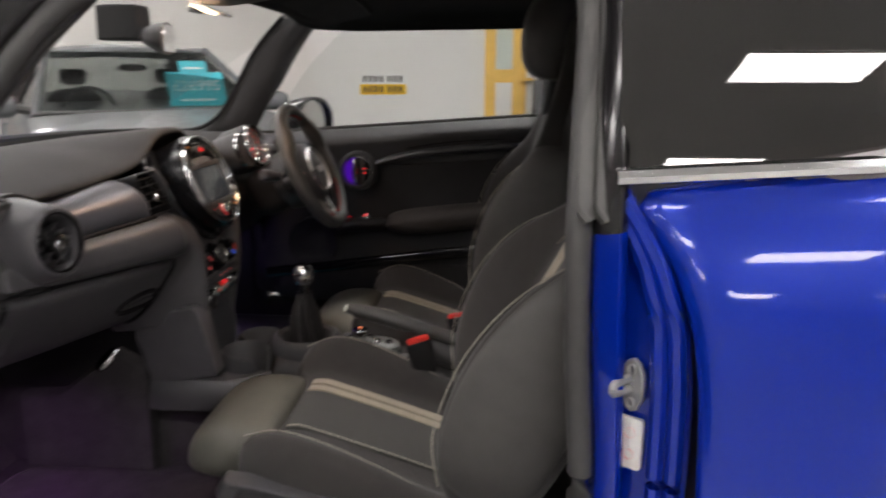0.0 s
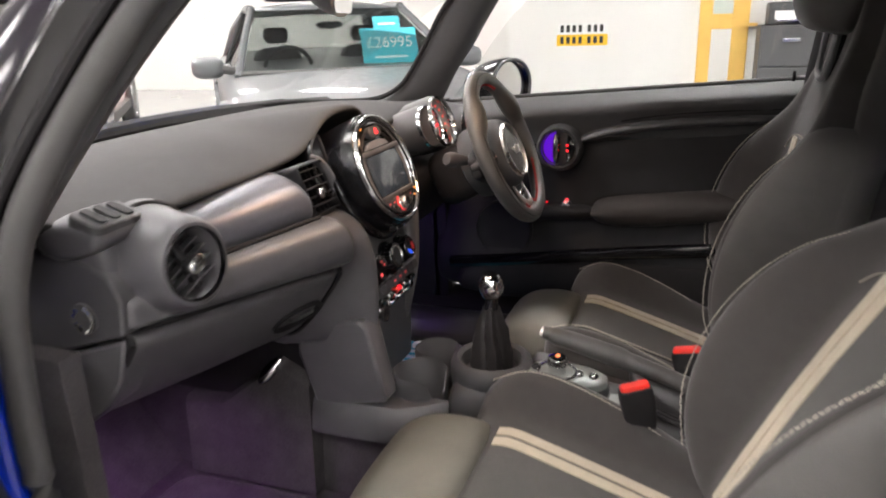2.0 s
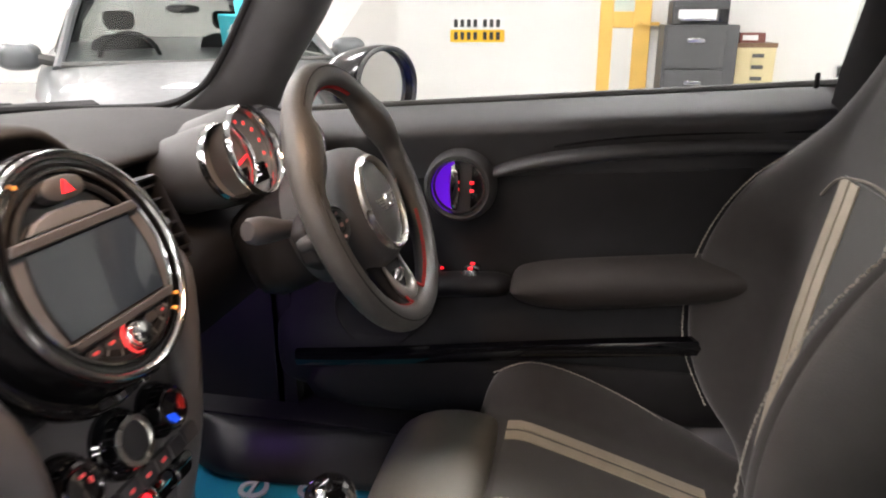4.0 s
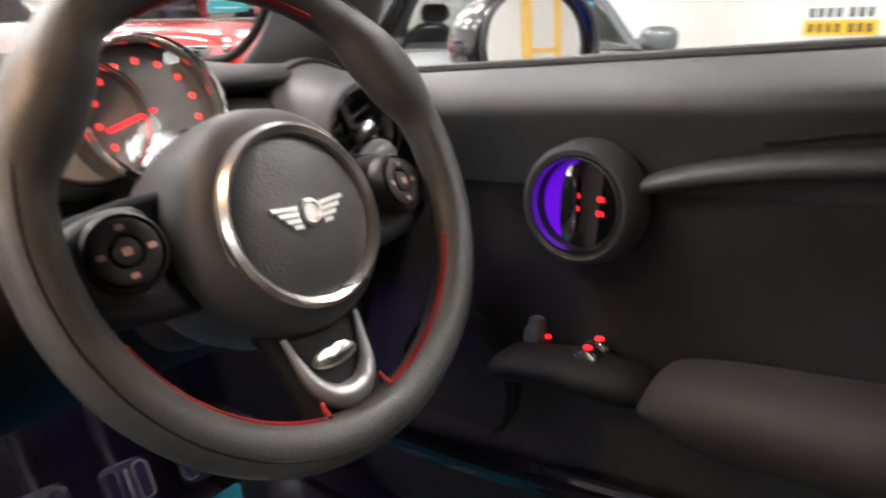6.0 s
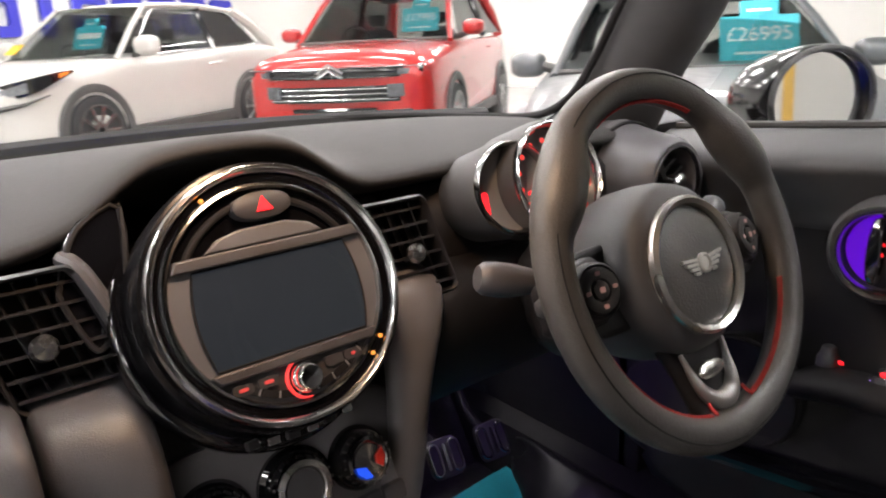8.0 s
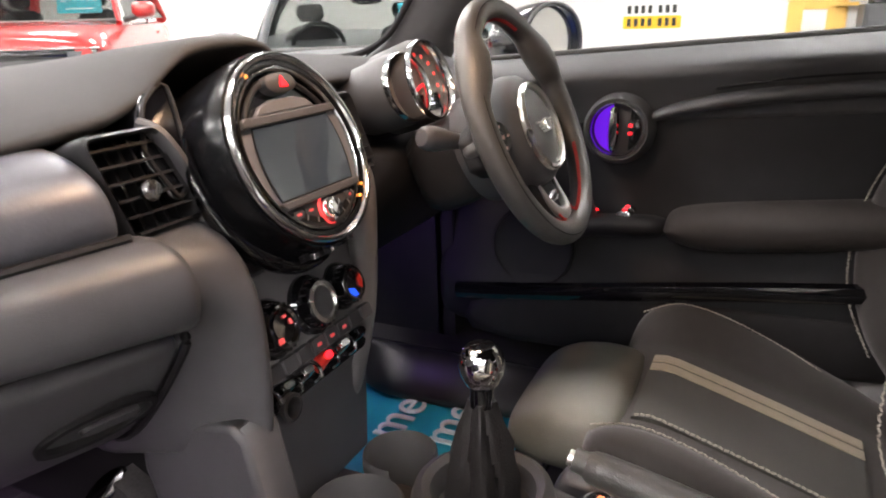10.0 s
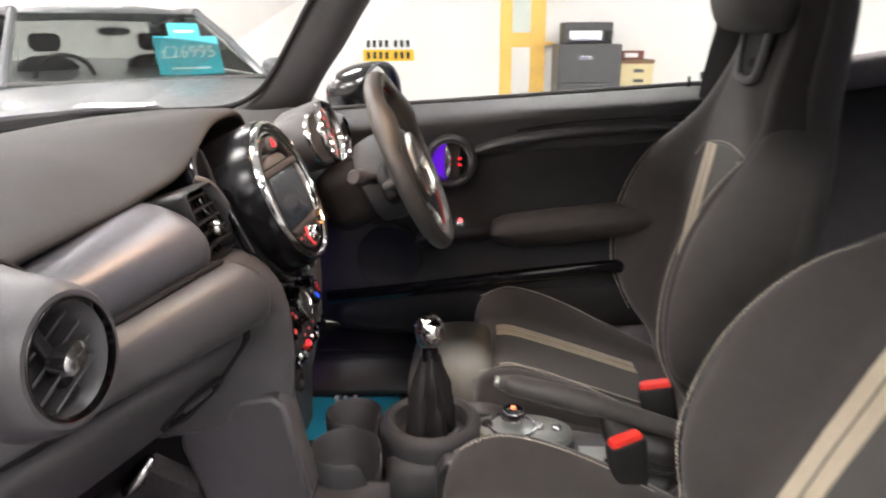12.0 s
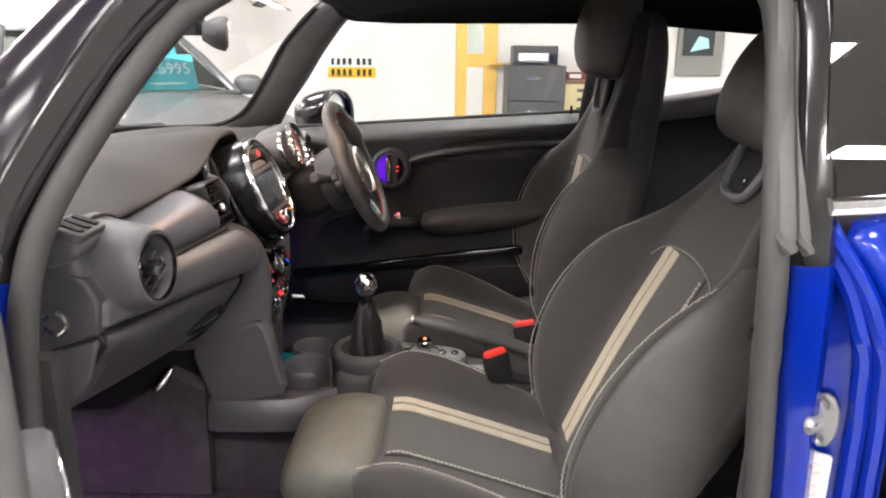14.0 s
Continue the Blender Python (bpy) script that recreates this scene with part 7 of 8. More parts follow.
# large wall letters stand as plain blue blocks of their size
LETTERBLUE = mat("blue_sign_letters", (0.03, 0.03, 0.42), 0.4, var=0.05)
ws0, ws1 = Vector((-10.96, 0.97, 0)), Vector((-13.75, 5.76, 0))
lu = (ws1 - ws0).normalized()
ln = Vector((-lu.y, lu.x, 0))
if ln.x < 0:
    ln = -ln
sign = thing("wall_sign", "large blue raised letters as plain blocks on the white wall", "sign")
for k in range(7):
    c = ws0.lerp(ws1, (k + 0.42) / 7) + ln * 0.02
    m = basis((c.x, c.y, 1.70), ln)
    w = 0.66 if k != 1 else 0.22
    if k == 1:
        part("letter_block", plate(rrect(w, 0.62, 0.03), m, 0, 0.05), LETTERBLUE, sign, smooth=False)
    else:
        rr_ = [[m @ Vector((x, y, d)) for x, y in rrect(w - 0.34 * q, 0.62 - 0.30 * q, 0.10 - 0.05 * q)] for a, q, d in ((w, 0, 0.0), (w, 0, 0.05), (w, 1, 0.05), (w, 1, 0.0))]
        part("letter_block", loft(rr_, cap=False, loop=True), LETTERBLUE, sign, smooth=False)

# ---- parked cars ----
TURQ = mat("turquoise_price_card", (0.03, 0.42, 0.50), 0.45, var=0.05)
TYRE = mat("tyre_rubber", (0.025, 0.025, 0.026), 0.8, var=0.15, scale=60)
CLAD = mat("black_cladding", (0.07, 0.068, 0.066), 0.6, var=0.15)
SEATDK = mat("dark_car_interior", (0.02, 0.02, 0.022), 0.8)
LAMP = mat("headlamp_lens", (0.30, 0.31, 0.33), 0.10, metal=0.7, var=0.6, scale=25, bump=0.6, bscale=60)
AMBER = mat("amber_lens", (0.8, 0.22, 0.03), 0.2)
GREYPAINT = mat("silver_grey_paint", (0.112, 0.119, 0.124), 0.42, metal=0.25, var=0.02, scale=300, coat=0.35)
REDPAINT = mat("red_car_paint", (0.42, 0.010, 0.009), 0.3, metal=0.1, var=0.05, scale=300, coat=1.0)
WHITEPAINT = mat("pearl_white_paint", (0.50, 0.485, 0.455), 0.3, var=0.03, scale=300, coat=0.7)


SIDEGLASS = glass("parked_car_side_glass", (0.42, 0.43, 0.43), mix=0.06)
FRONTGLASS = glass("parked_car_windscreen", (0.62, 0.64, 0.63), mix=0.006, edge=0.05)


def parked_car(name, label, m, paint, W, H, body, green, wheels, tyre, clad, wrap=0.10, glass_end=0.15, mirror=(0.09, 1.0)):
    """body: (x, half width, bottom, shoulder, top) from nose to tail. green: cowl x, screen top x, roof end x, tail base x, belt front, belt rear, half width at belt and roof."""
    root = thing(name, label, "car", m, group="parked cars")
    rings = []
    for x, w, z0, zs, zt in body:
        half = [(0.0, z0), (0.80 * w, z0), (0.96 * w, z0 + 0.06), (1.0 * w, z0 + 0.25 * (zs - z0)), (0.985 * w, z0 + 0.55 * (zs - z0)), (1.0 * w, z0 + 0.85 * (zs - z0)), (0.97 * w, zs), (0.86 * w, zs + 0.7 * (zt - zs)), (0.5 * w, zt), (0.0, zt + 0.008)]
        rings.append([(x, y, z) for y, z in half] + [(x, -y, z) for y, z in reversed(half[1:-1])])
    part("body", loft(rings), paint, root, sub=2)
    cx, tx, rx, bx, bf, br, wb, wt = green
    roof = [[(x, y * w, z - 0.05 * y * y) for y in (-1, -0.7, -0.35, 0, 0.35, 0.7, 1)] for x, w, z in ((tx + 0.02, wt * 0.97, H - 0.035), (tx - 0.25, wt, H - 0.003), ((tx + rx) / 2, wt, H), (rx + 0.2, wt * 0.98, H - 0.02), (rx, wt * 0.93, H - 0.06))]
    part("roof", solid(roof, (0, 0, 0.03)), paint, root, sub=1)

    def pane(nm, a, b, c, d, bulge, mm):
        rows = []
        for i in range(5):
            f = i / 4
            p, q = Vector(a).lerp(Vector(d), f), Vector(b).lerp(Vector(c), f)
            rows.append([p.lerp(q, j / 8) + Vector(bulge) * (1 - (2 * j / 8 - 1) ** 2) for j in range(9)])
        o = part(nm, solid(rows, (0, 0, -0.005)), mm, root)
        o.visible_shadow = False
        return o
    pane("windscreen", (cx, -wb * 0.95, bf), (cx, wb * 0.95, bf), (tx, wt * 0.95, H - 0.05), (tx, -wt * 0.95, H - 0.05), (wrap, 0, 0), FRONTGLASS)
    pane("tail_window", (bx, -wb * 0.85, br), (bx, wb * 0.85, br), (rx, wt * 0.9, H - 0.05), (rx, -wt * 0.9, H - 0.05), (-0.06, 0, 0), GLASS)
    mid = cx * 0.35 + bx * 0.65 + 0.35
    for s in (-1, 1):
        pane("side_window", (cx - 0.22, s * wb, bf + 0.01), (mid + 0.04, s * wb, (bf + br) / 2), (mid + 0.04, s * wt, H - 0.07), (tx - 0.10, s * wt, H - 0.07), (0, 0, 0), SIDEGLASS)
        pane("side_window", (mid - 0.04, s * wb, (bf + br) / 2), (bx + glass_end, s * wb * 0.97, br), (rx + 0.12, s * wt * 0.97, H - 0.10), (mid - 0.04, s * wt, H - 0.07), (0, 0, 0), TINT)
        part("screen_pillar", tube([(cx + 0.03, s * wb * 0.98, bf - 0.03), ((cx + tx) / 2, s * (wb + wt) * 0.49, (bf + H) / 2), (tx, s * wt, H - 0.04)], 0.028, 8), paint, root)
        part("roof_rail", tube(smooth_path([(tx, s * wt, H - 0.04), ((tx + rx) / 2, s * wt * 1.01, H - 0.03), (rx, s * wt * 0.95, H - 0.08)], 4), 0.035, 8), paint, root)
        part("middle_pillar", tube([(mid, s * wb * 0.99, (bf + br) / 2 - 0.03), (mid, s * wt, H - 0.05)], 0.04, 8), PIANO, root)
        part("tail_pillar", tube([(rx + 0.02, s * wt * 0.94, H - 0.07), ((rx + bx) / 2 + 0.05, s * (wb + wt) * 0.47, (br + H) / 2), (bx + 0.05, s * wb * 0.93, br - 0.04)], 0.07, 8), paint, root)
        mr = part("door_mirror", loft([[Vector((cx - 0.24 + d, s * (wb + 0.17) + y * a * mirror[1], bf + mirror[0] + z * b * mirror[1])) for y, z in rrect(1, 1, 0.35)] for d, a, b in ((0.10, 0.12, 0.08), (0.07, 0.20, 0.14), (0.0, 0.23, 0.16), (-0.05, 0.22, 0.15))]), paint, root, sub=1)
        part("mirror_foot", tube([(cx - 0.22, s * wb * 0.98, bf + 0.0), (cx - 0.20, s * (wb + 0.10), bf + 0.03)], 0.03, 8), CLAD, mr)
        for wx in wheels:
            wm_ = basis((wx, s * (W / 2 - 0.105), tyre), (0, s, 0))
            part("wheel_arch", lathe([(tyre * 1.03, 0.0), (tyre * 1.03, 0.112), (tyre * 1.06, 0.118), (tyre * 1.24, 0.122), (tyre * 1.26, 0.110), (tyre * 1.26, 0.0)], wm_, 40), clad, root, "dark wheel arch")
            w_ = part("wheel", lathe([(tyre * 0.66, -0.06), (tyre * 0.98, -0.05), (tyre, 0.0), (tyre * 0.99, 0.08), (tyre * 0.92, 0.118), (tyre * 0.72, 0.122), (tyre * 0.70, 0.10), (0, 0.09)], wm_, 40), TYRE, root, "dark road wheel")
            for k in range(10):
                a = 2 * math.pi * k / 10
                part("rim_spoke", loft([[wm_ @ pose(0, 0, 0, 0, 0, math.degrees(a)) @ Vector((r, y, d)) for y, d in ((-h, 0.10), (-h, 0.118), (h, 0.118), (h, 0.10))] for r, h in ((tyre * 0.10, 0.022), (tyre * 0.68, 0.014))]), SATIN, w_)
            part("rim_lip", lathe([(tyre * 0.72, 0.112), (tyre * 0.715, 0.124), (tyre * 0.67, 0.122), (tyre * 0.67, 0.108)], wm_, 40), SATIN, w_)
        part("door_handle", tube([(mid + 0.22, s * (W / 2 + 0.005), bf - 0.13), (mid + 0.05, s * (W / 2 + 0.008), bf - 0.125)], 0.014, 8), paint, root)
        part("side_skirt", loft([[(x, s * y, z) for y, z in ((W / 2 - 0.06, 0.22), (W / 2 + 0.004, 0.26), (W / 2 + 0.006, 0.36), (W / 2 - 0.04, 0.38))] for x in (wheels[0] - tyre * 1.2, wheels[1] + tyre * 1.2)]), clad, root)
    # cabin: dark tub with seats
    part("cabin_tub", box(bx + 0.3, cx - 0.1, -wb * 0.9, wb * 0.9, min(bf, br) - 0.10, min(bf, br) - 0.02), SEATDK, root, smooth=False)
    xs_ = (cx + tx) / 2 - 0.85
    for s in (-1, 1):
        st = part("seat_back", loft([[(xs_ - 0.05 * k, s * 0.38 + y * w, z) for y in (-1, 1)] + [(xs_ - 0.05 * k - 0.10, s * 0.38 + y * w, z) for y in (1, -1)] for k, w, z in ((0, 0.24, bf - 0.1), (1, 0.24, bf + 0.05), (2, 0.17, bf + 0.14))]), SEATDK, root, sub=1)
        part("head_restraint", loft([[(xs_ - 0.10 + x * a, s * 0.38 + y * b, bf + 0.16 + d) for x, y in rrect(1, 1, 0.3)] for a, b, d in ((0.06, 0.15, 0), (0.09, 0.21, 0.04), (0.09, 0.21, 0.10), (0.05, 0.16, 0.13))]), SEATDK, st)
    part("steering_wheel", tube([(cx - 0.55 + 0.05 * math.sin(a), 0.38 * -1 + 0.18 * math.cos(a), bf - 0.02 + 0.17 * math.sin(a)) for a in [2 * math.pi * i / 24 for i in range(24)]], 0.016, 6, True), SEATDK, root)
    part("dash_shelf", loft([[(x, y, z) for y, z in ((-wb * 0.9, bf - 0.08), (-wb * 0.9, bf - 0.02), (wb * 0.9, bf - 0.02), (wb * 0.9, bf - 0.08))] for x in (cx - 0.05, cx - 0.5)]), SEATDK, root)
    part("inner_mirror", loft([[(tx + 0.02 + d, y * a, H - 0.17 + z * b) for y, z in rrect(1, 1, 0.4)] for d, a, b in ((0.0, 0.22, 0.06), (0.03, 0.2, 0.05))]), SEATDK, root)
    part("cowl_strip", tube(smooth_path([(cx + 0.03 + wrap * (1 - k * k), k * wb * 0.95, bf - 0.004) for k in (-1, -0.6, 0, 0.6, 1)], 3), 0.018, 6), CLAD, root)
    return root


def price_card(m, text, label, w=0.40):
    t = thing("price_card", label, "price card", m, group="windscreen price cards")
    part("card", plate(rrect(w, w * 0.64, 0.01), Matrix(), 0, 0.004), TURQ, t)
    part("card_tab", plate(rrect(w * 0.48, w * 0.24, 0.01, 4, 0, w * 0.42), Matrix(), 0, 0.004), TURQ, t)
    if text:
        lettering("price", text, w * 0.28, pose(0, w * 0.05, 0.005), PLATEW, t)
    else:
        part("price_bar", plate(rrect(w * 0.8, w * 0.16, 0.004, 2, 0, w * 0.05), Matrix(), 0.004, 0.006), PLATEW, t)
    for yy, ww in ((-0.21, 0.6), (0.40, 0.3)):
        part("small_print_bar", plate(rrect(w * ww, w * 0.035, 0.002, 2, 0, w * yy), Matrix(), 0.004, 0.0055), PLATEW, t)
    return t


def plate_on(root, m):
    p = part("number_plate", plate(rrect(0.52, 0.111, 0.01), m, 0, 0.012), PLATEW, root, "white number plate")
    for k in range(7):
        part("character_bar", plate(rrect(0.036, 0.07, 0.004, 2, -0.205 + 0.062 * k + (0.03 if k > 3 else 0), 0), m, 0.012, 0.014), INK, p)


# grey saloon straight ahead of the windscreen
gm_ = pose(-2.35, 4.14, 0, 0, 0, -52)
grey = parked_car("parked_saloon", "silver grey saloon with a turquoise price card", gm_, GREYPAINT, 1.83, 1.345,
                  [(2.32, 0.60, 0.30, 0.53, 0.59), (2.24, 0.78, 0.24, 0.61, 0.70), (2.0, 0.88, 0.22, 0.68, 0.77), (1.5, 0.91, 0.22, 0.76, 0.845), (0.95, 0.915, 0.22, 0.83, 0.885), (0.4, 0.915, 0.22, 0.87, 0.885), (-0.6, 0.915, 0.22, 0.89, 0.90), (-1.5, 0.90, 0.24, 0.91, 0.94), (-2.1, 0.85, 0.28, 0.89, 0.96), (-2.3, 0.75, 0.34, 0.80, 0.89)],
                  (0.92, 0.10, -1.05, -1.65, 0.878, 0.94, 0.80, 0.60), (1.42, -1.38), 0.33, GREYPAINT, mirror=(0.035, 1.0))
for s in (-1, 1):
    part("headlamp", loft([[(2.12 - 0.30 * k, s * (0.60 + 0.22 * k), 0.59 + 0.05 * k + d * (0.055 - 0.02 * k)) for d in (-1, 1)] + [(2.08 - 0.30 * k, s * (0.55 + 0.22 * k), 0.59 + 0.05 * k + d * (0.055 - 0.02 * k)) for d in (1, -1)] for k in (0, 0.5, 1)]), LAMP, grey)
price_card(gm_ @ basis((0.56, 0.38, 1.01), (0.90, 0.0, 0.43), (0, 0, 1)), "£26995", "turquoise windscreen price card with white figures", 0.44)

# red sport utility
rm_ = pose(-6.50, 4.75, 0, 0, 0, -52)
red = parked_car("parked_suv", "bright red sport utility car with chrome grille", rm_, REDPAINT, 1.86, 1.68,
                 [(2.24, 0.72, 0.30, 0.80, 0.92), (2.20, 0.84, 0.24, 0.86, 0.99), (2.05, 0.91, 0.22, 0.92, 1.04), (1.6, 0.93, 0.22, 0.97, 1.09), (1.1, 0.93, 0.22, 1.02, 1.12), (0.5, 0.93, 0.22, 1.07, 1.09), (-0.6, 0.93, 0.22, 1.09, 1.10), (-1.6, 0.92, 0.24, 1.10, 1.12), (-2.1, 0.88, 0.30, 1.05, 1.12), (-2.24, 0.80, 0.36, 0.95, 1.0)],
                 (1.08, 0.42, -1.75, -2.1, 1.11, 1.16, 0.84, 0.66), (1.36, -1.37), 0.35, CLAD)
for z, w, hh, mm in ((0.885, 0.84, 0.008, CHROME), (0.800, 0.84, 0.008, CHROME), (0.8425, 0.82, 0.034, PIANO), (0.660, 0.62, 0.070, PIANO), (0.520, 0.40, 0.020, PIANO)):
    part("grille_bar", loft([[(2.30 - 0.12 * (y / 0.8) ** 2 + d, y, z + q * hh) for d, q in ((-0.05, -1), (0.0, -1), (0.01, 0), (0.0, 1), (-0.05, 1))] for y in [w * k / 6 for k in range(-6, 7)]]), mm, red)
for k in range(3):
    part("lower_grille_bar", tube([(2.31 - 0.12 * (y / 0.8) ** 2, y, 0.705 - 0.045 * k) for y in [0.60 * j / 5 for j in range(-5, 6)]], 0.007, 6), SATIN, red)
for k in range(2):
    part("badge_chevron", tube([(2.31, -0.12, 0.80 + 0.045 * k), (2.33, 0, 0.875 + 0.045 * k), (2.31, 0.12, 0.80 + 0.045 * k)], 0.015, 6), CHROME, red, "chrome chevron shape")
for s in (-1, 1):
    part("day_lamp", loft([[(2.28 - 0.17 * k, s * (0.62 + 0.24 * k), 0.843 + d * 0.024) for d in (-1, 1)] + [(2.20 - 0.17 * k, s * (0.60 + 0.22 * k), 0.843 + d * 0.024) for d in (1, -1)] for k in (0, 0.5, 1)]), LAMP, red)
    part("headlamp", loft([[(2.30 - 0.18 * k, s * (0.52 + 0.34 * k), 0.685 + d * 0.055) for d in (-1, 1)] + [(2.20 - 0.18 * k, s * (0.50 + 0.3 * k), 0.685 + d * 0.055) for d in (1, -1)] for k in (0, 0.5, 1)]), LAMP, red)
    part("roof_bar", tube(smooth_path([(0.2, s * 0.62, 1.68), (0.1, s * 0.62, 1.72), (-1.2, s * 0.62, 1.72), (-1.4, s * 0.60, 1.67)], 4), 0.02, 8), PIANO, red)
plate_on(red, basis((2.300, 0, 0.435), (1, 0, 0.05)))
part("bumper_skirt", loft([[(x, y, z) for x, z in ((2.2 - 0.15 * (y / 0.8) ** 2, 0.22), (2.29 - 0.15 * (y / 0.8) ** 2, 0.28), (2.29 - 0.15 * (y / 0.8) ** 2, 0.42), (2.2 - 0.15 * (y / 0.8) ** 2, 0.45))] for y in [0.85 * k / 6 for k in range(-6, 7)]]), CLAD, red)
price_card(rm_ @ basis((0.72, 0.42, 1.30), (0.93, 0.0, 0.37), (0, 0, 1)), "£17995", "turquoise windscreen price card with white figures", 0.40)

# white sport utility beside it
wm2 = pose(-8.64, 2.15, 0, 0, 0, -58.7)
white = parked_car("parked_suv", "pearl white sport utility car with dark wheel arches", wm2, WHITEPAINT, 1.85, 1.645,
                   [(2.31, 0.55, 0.32, 0.72, 0.80), (2.24, 0.78, 0.26, 0.84, 0.92), (1.95, 0.90, 0.24, 0.92, 1.0), (1.5, 0.925, 0.24, 0.97, 1.06), (1.0, 0.925, 0.24, 1.02, 1.09), (0.4, 0.925, 0.24, 1.06, 1.07), (-0.6, 0.925, 0.24, 1.10, 1.11), (-1.5, 0.92, 0.26, 1.14, 1.16), (-2.1, 0.87, 0.34, 1.10, 1.16), (-2.3, 0.78, 0.42, 0.98, 1.05)],
                   (0.88, 0.22, -1.40, -2.02, 1.075, 1.16, 0.83, 0.64), (1.38, -1.28), 0.37, CLAD, 0.36, 0.42, (0.10, 1.35))
part("grille", loft([[(2.34, y * w, z) for y in (-1, -0.4, 0.4, 1)] + [(2.24, y * w, z) for y in (1, -1)] for w, z in ((0.48, 0.30), (0.26, 0.52), (0.22, 0.62), (0.36, 0.86), (0.40, 0.88))]), PIANO, white, "dark spindle grille")
for s in (-1, 1):
    part("grille_frame", tube([(2.345, s * 0.49, 0.30), (2.35, s * 0.25, 0.57), (2.34, s * 0.41, 0.88)], 0.014, 6), SATIN, white)
    part("headlamp", loft([[(x, s * y, z + d * h) for d in (-1, 1)] + [(x - 0.06, s * (y - 0.04), z + d * h) for d in (1, -1)] for x, y, z, h in ((2.29, 0.50, 0.775, 0.045), (2.17, 0.78, 0.815, 0.075), (1.98, 0.915, 0.87, 0.065), (1.80, 0.950, 0.925, 0.04), (1.62, 0.955, 0.965, 0.012))]), PIANO, white, "dark headlamp")
    part("lamp_lens", loft([[(x, s * y, z + d * h) for d in (-1, 1)] + [(x - 0.05, s * (y - 0.04), z + d * h) for d in (1, -1)] for x, y, z, h in ((2.225, 0.72, 0.80, 0.035), (2.08, 0.890, 0.845, 0.045))]), LAMP, white)
    part("indicator", loft([[(x, s * y, z + d * h) for d in (-1, 1)] + [(x - 0.05, s * (y - 0.04), z + d * h) for d in (1, -1)] for x, y, z, h in ((1.78, 0.957, 0.932, 0.020), (1.66, 0.962, 0.958, 0.009))]), AMBER, white)
    part("bumper_fin", tube([(2.29, s * 0.60, 0.62), (2.24, s * 0.72, 0.67), (2.12, s * 0.86, 0.70), (1.90, s * 0.952, 0.77)], [0.020, 0.026, 0.018, 0.006], 6), CLAD, white)
    part("window_bright_strip", tube(smooth_path([(0.66, s * 0.835, 1.08), (0.10, s * 0.655, 1.575), (-0.6, s * 0.655, 1.60), (-1.25, s * 0.64, 1.53), (-1.62, s * 0.79, 1.20), (-1.55, s * 0.815, 1.15), (-0.4, s * 0.84, 1.115), (0.66, s * 0.835, 1.08)], 4), 0.010, 6), SATIN, white, "bright window surround")
plate_on(white, basis((2.36, 0, 0.47), (1, 0, 0)))
price_card(wm2 @ basis((0.72, 0.30, 1.28), (0.9, 0.0, 0.43), (0, 0, 1)), "", "turquoise windscreen price card, figures unclear", 0.40)
yt = thing("yellow_ticket", "small yellow ticket inside the white car's windscreen", "ticket", wm2 @ basis((0.93, -0.55, 1.16), (0.55, 0, 0.83), (0, 0, 1)) @ pose(0, 0, 0.04))
part("ticket", plate(rrect(0.16, 0.18, 0.01), Matrix(), 0, 0.003), PLATEY, yt)


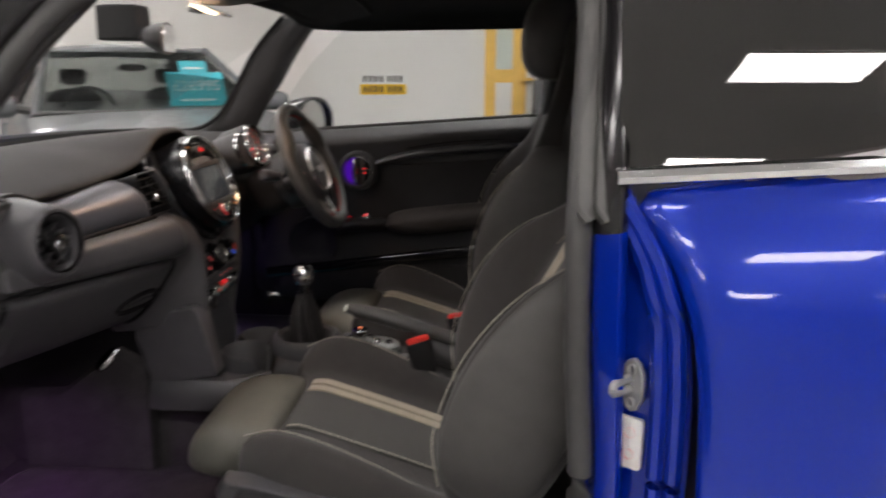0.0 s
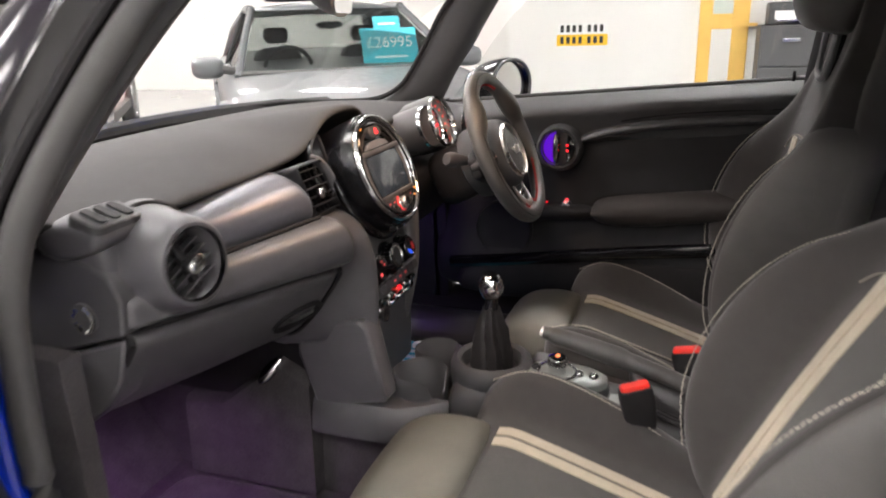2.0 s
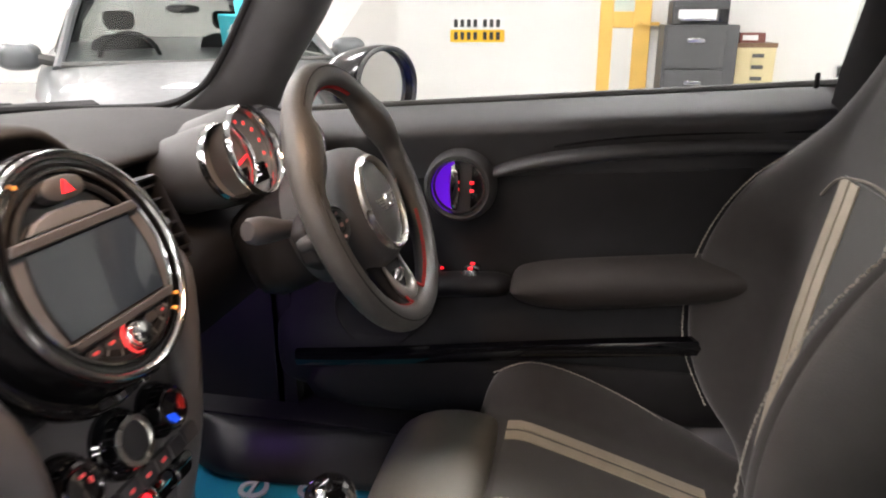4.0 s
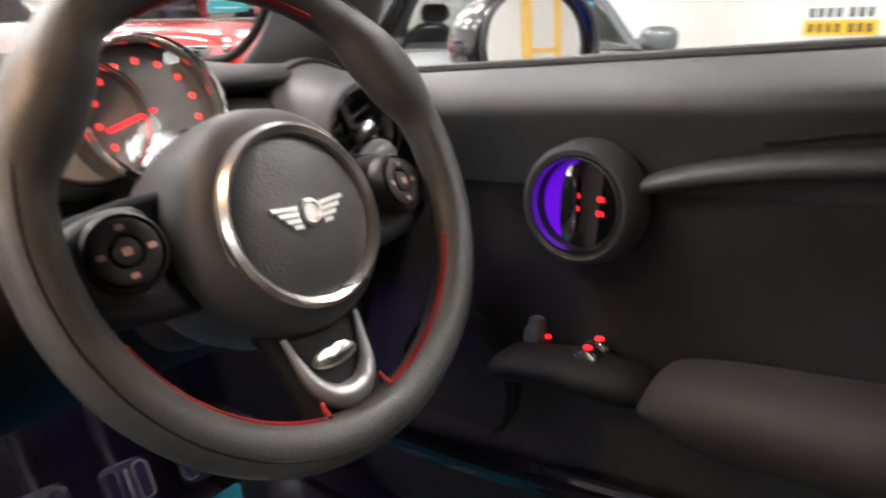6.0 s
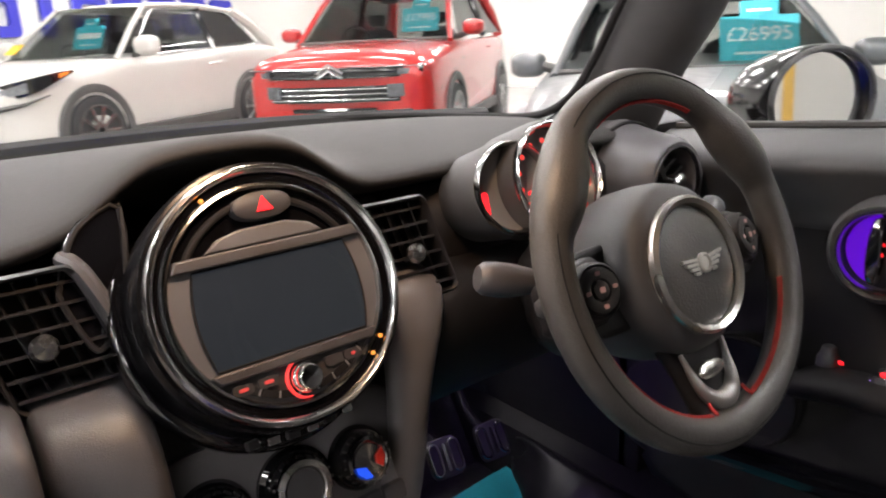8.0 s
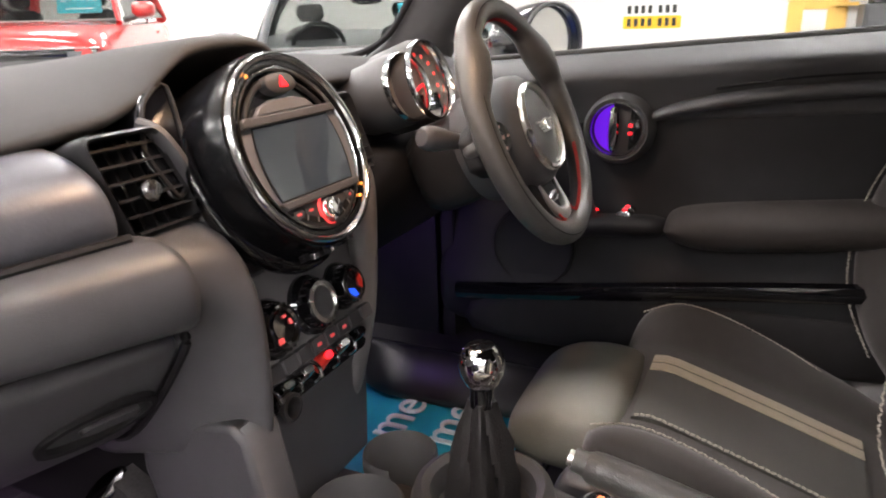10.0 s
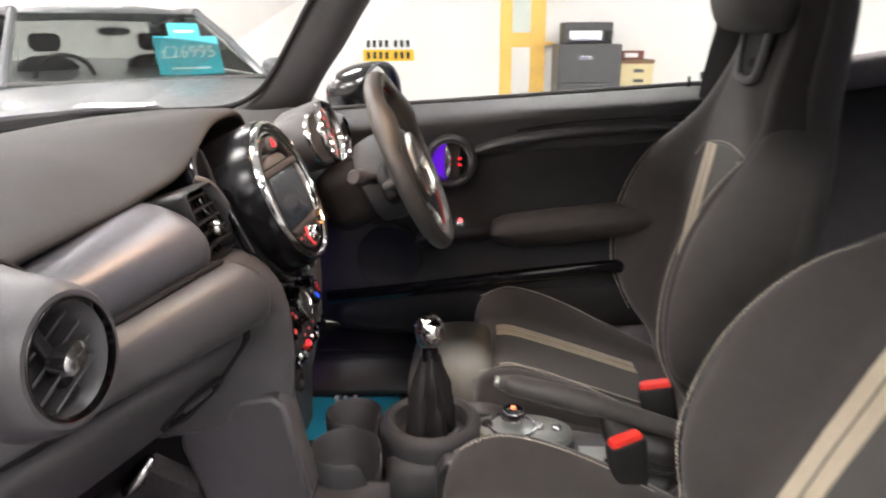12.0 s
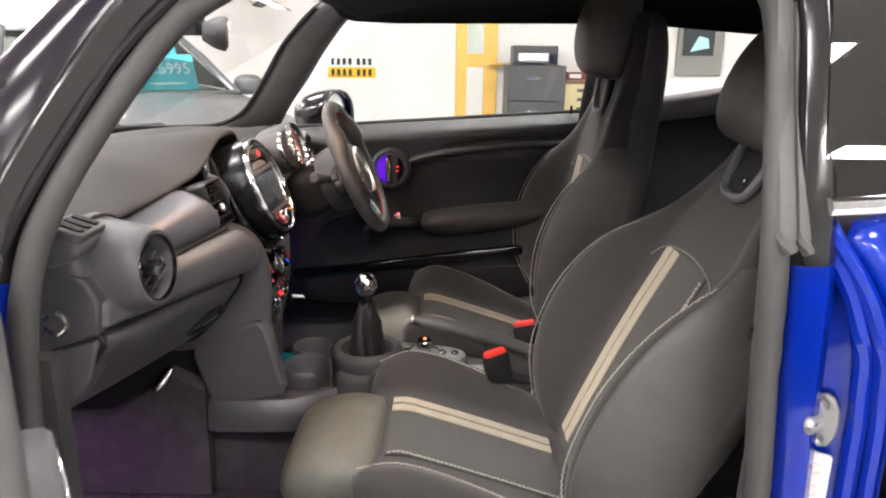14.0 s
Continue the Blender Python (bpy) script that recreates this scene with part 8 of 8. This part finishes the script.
# ---- outside of the blue car: bumpers and road wheels ----
part("front_bumper", loft([[(x - 0.06 * (y / 0.74) ** 2 * -1, y, z) for x, z in ((-1.40, 0.60), (-1.48, 0.58), (-1.53, 0.50), (-1.53, 0.36), (-1.48, 0.25), (-1.35, 0.22))] for y in (-0.76, -0.6, -0.3, 0, 0.3, 0.6, 0.76)]), BLUE, shell, "blue front bumper", sub=1)
part("rear_bumper", loft([[(x - 0.05 * (y / 0.74) ** 2, y, z) for x, z in ((2.22, 0.55), (2.33, 0.52), (2.35, 0.40), (2.30, 0.25), (2.18, 0.22))] for y in (-0.78, -0.6, -0.3, 0, 0.3, 0.6, 0.78)]), BLUE, shell, "blue rear bumper", sub=1)
part("sill", loft([[(x, y, z) for y, z in ((0.66, 0.355), (0.745, 0.365), (0.79, 0.345), (0.81, 0.32), (0.80, 0.22), (0.66, 0.2))] for x in (-0.25, 0.3, 0.9, 1.0)]), BLUE, shell, "blue door sill", sub=1)
for s in (-1, 1):
    for wx in (-0.76, 1.735):
        wb_ = basis((wx, s * 0.745, 0.305), (0, s, 0))
        part("wheel_arch", lathe([(0.315, -0.08), (0.315, 0.088), (0.365, 0.094), (0.372, 0.08), (0.372, -0.08)], wb_, 40), CLAD, shell, "black wheel arch trim")
        rw = part("road_wheel", lathe([(0.20, -0.10), (0.295, -0.09), (0.305, -0.03), (0.304, 0.05), (0.285, 0.085), (0.222, 0.09), (0.215, 0.06), (0.0, 0.05)], wb_, 40), TYRE, shell, "black tyre")
        part("rim_lip", lathe([(0.222, 0.075), (0.220, 0.092), (0.205, 0.09), (0.205, 0.07)], wb_, 40), SATIN, rw)
        for k in range(5):
            part("rim_spoke", loft([[wb_ @ pose(0, 0, 0, 0, 0, 72 * k) @ Vector((r, y, d)) for y, d in ((-h, 0.055), (-h, 0.08), (h, 0.08), (h, 0.055))] for r, h in ((0.02, 0.045), (0.21, 0.03))]), SATIN, rw)
    part("headlamp", lathe([(0.105, -0.06), (0.10, 0.0), (0.085, 0.012), (0.0, 0.018)], basis((-1.36, s * 0.60, 0.62), (-0.85, s * 0.25, 0.45)), 32), LAMP, shell, "round headlamp")
    part("tail_lamp", plate(rrect(0.13, 0.20, 0.05), basis((2.27, s * 0.62, 0.78), (1, s * 0.15, 0)), -0.03, 0.03), REDPLASTIC, shell, "red tail lamp")
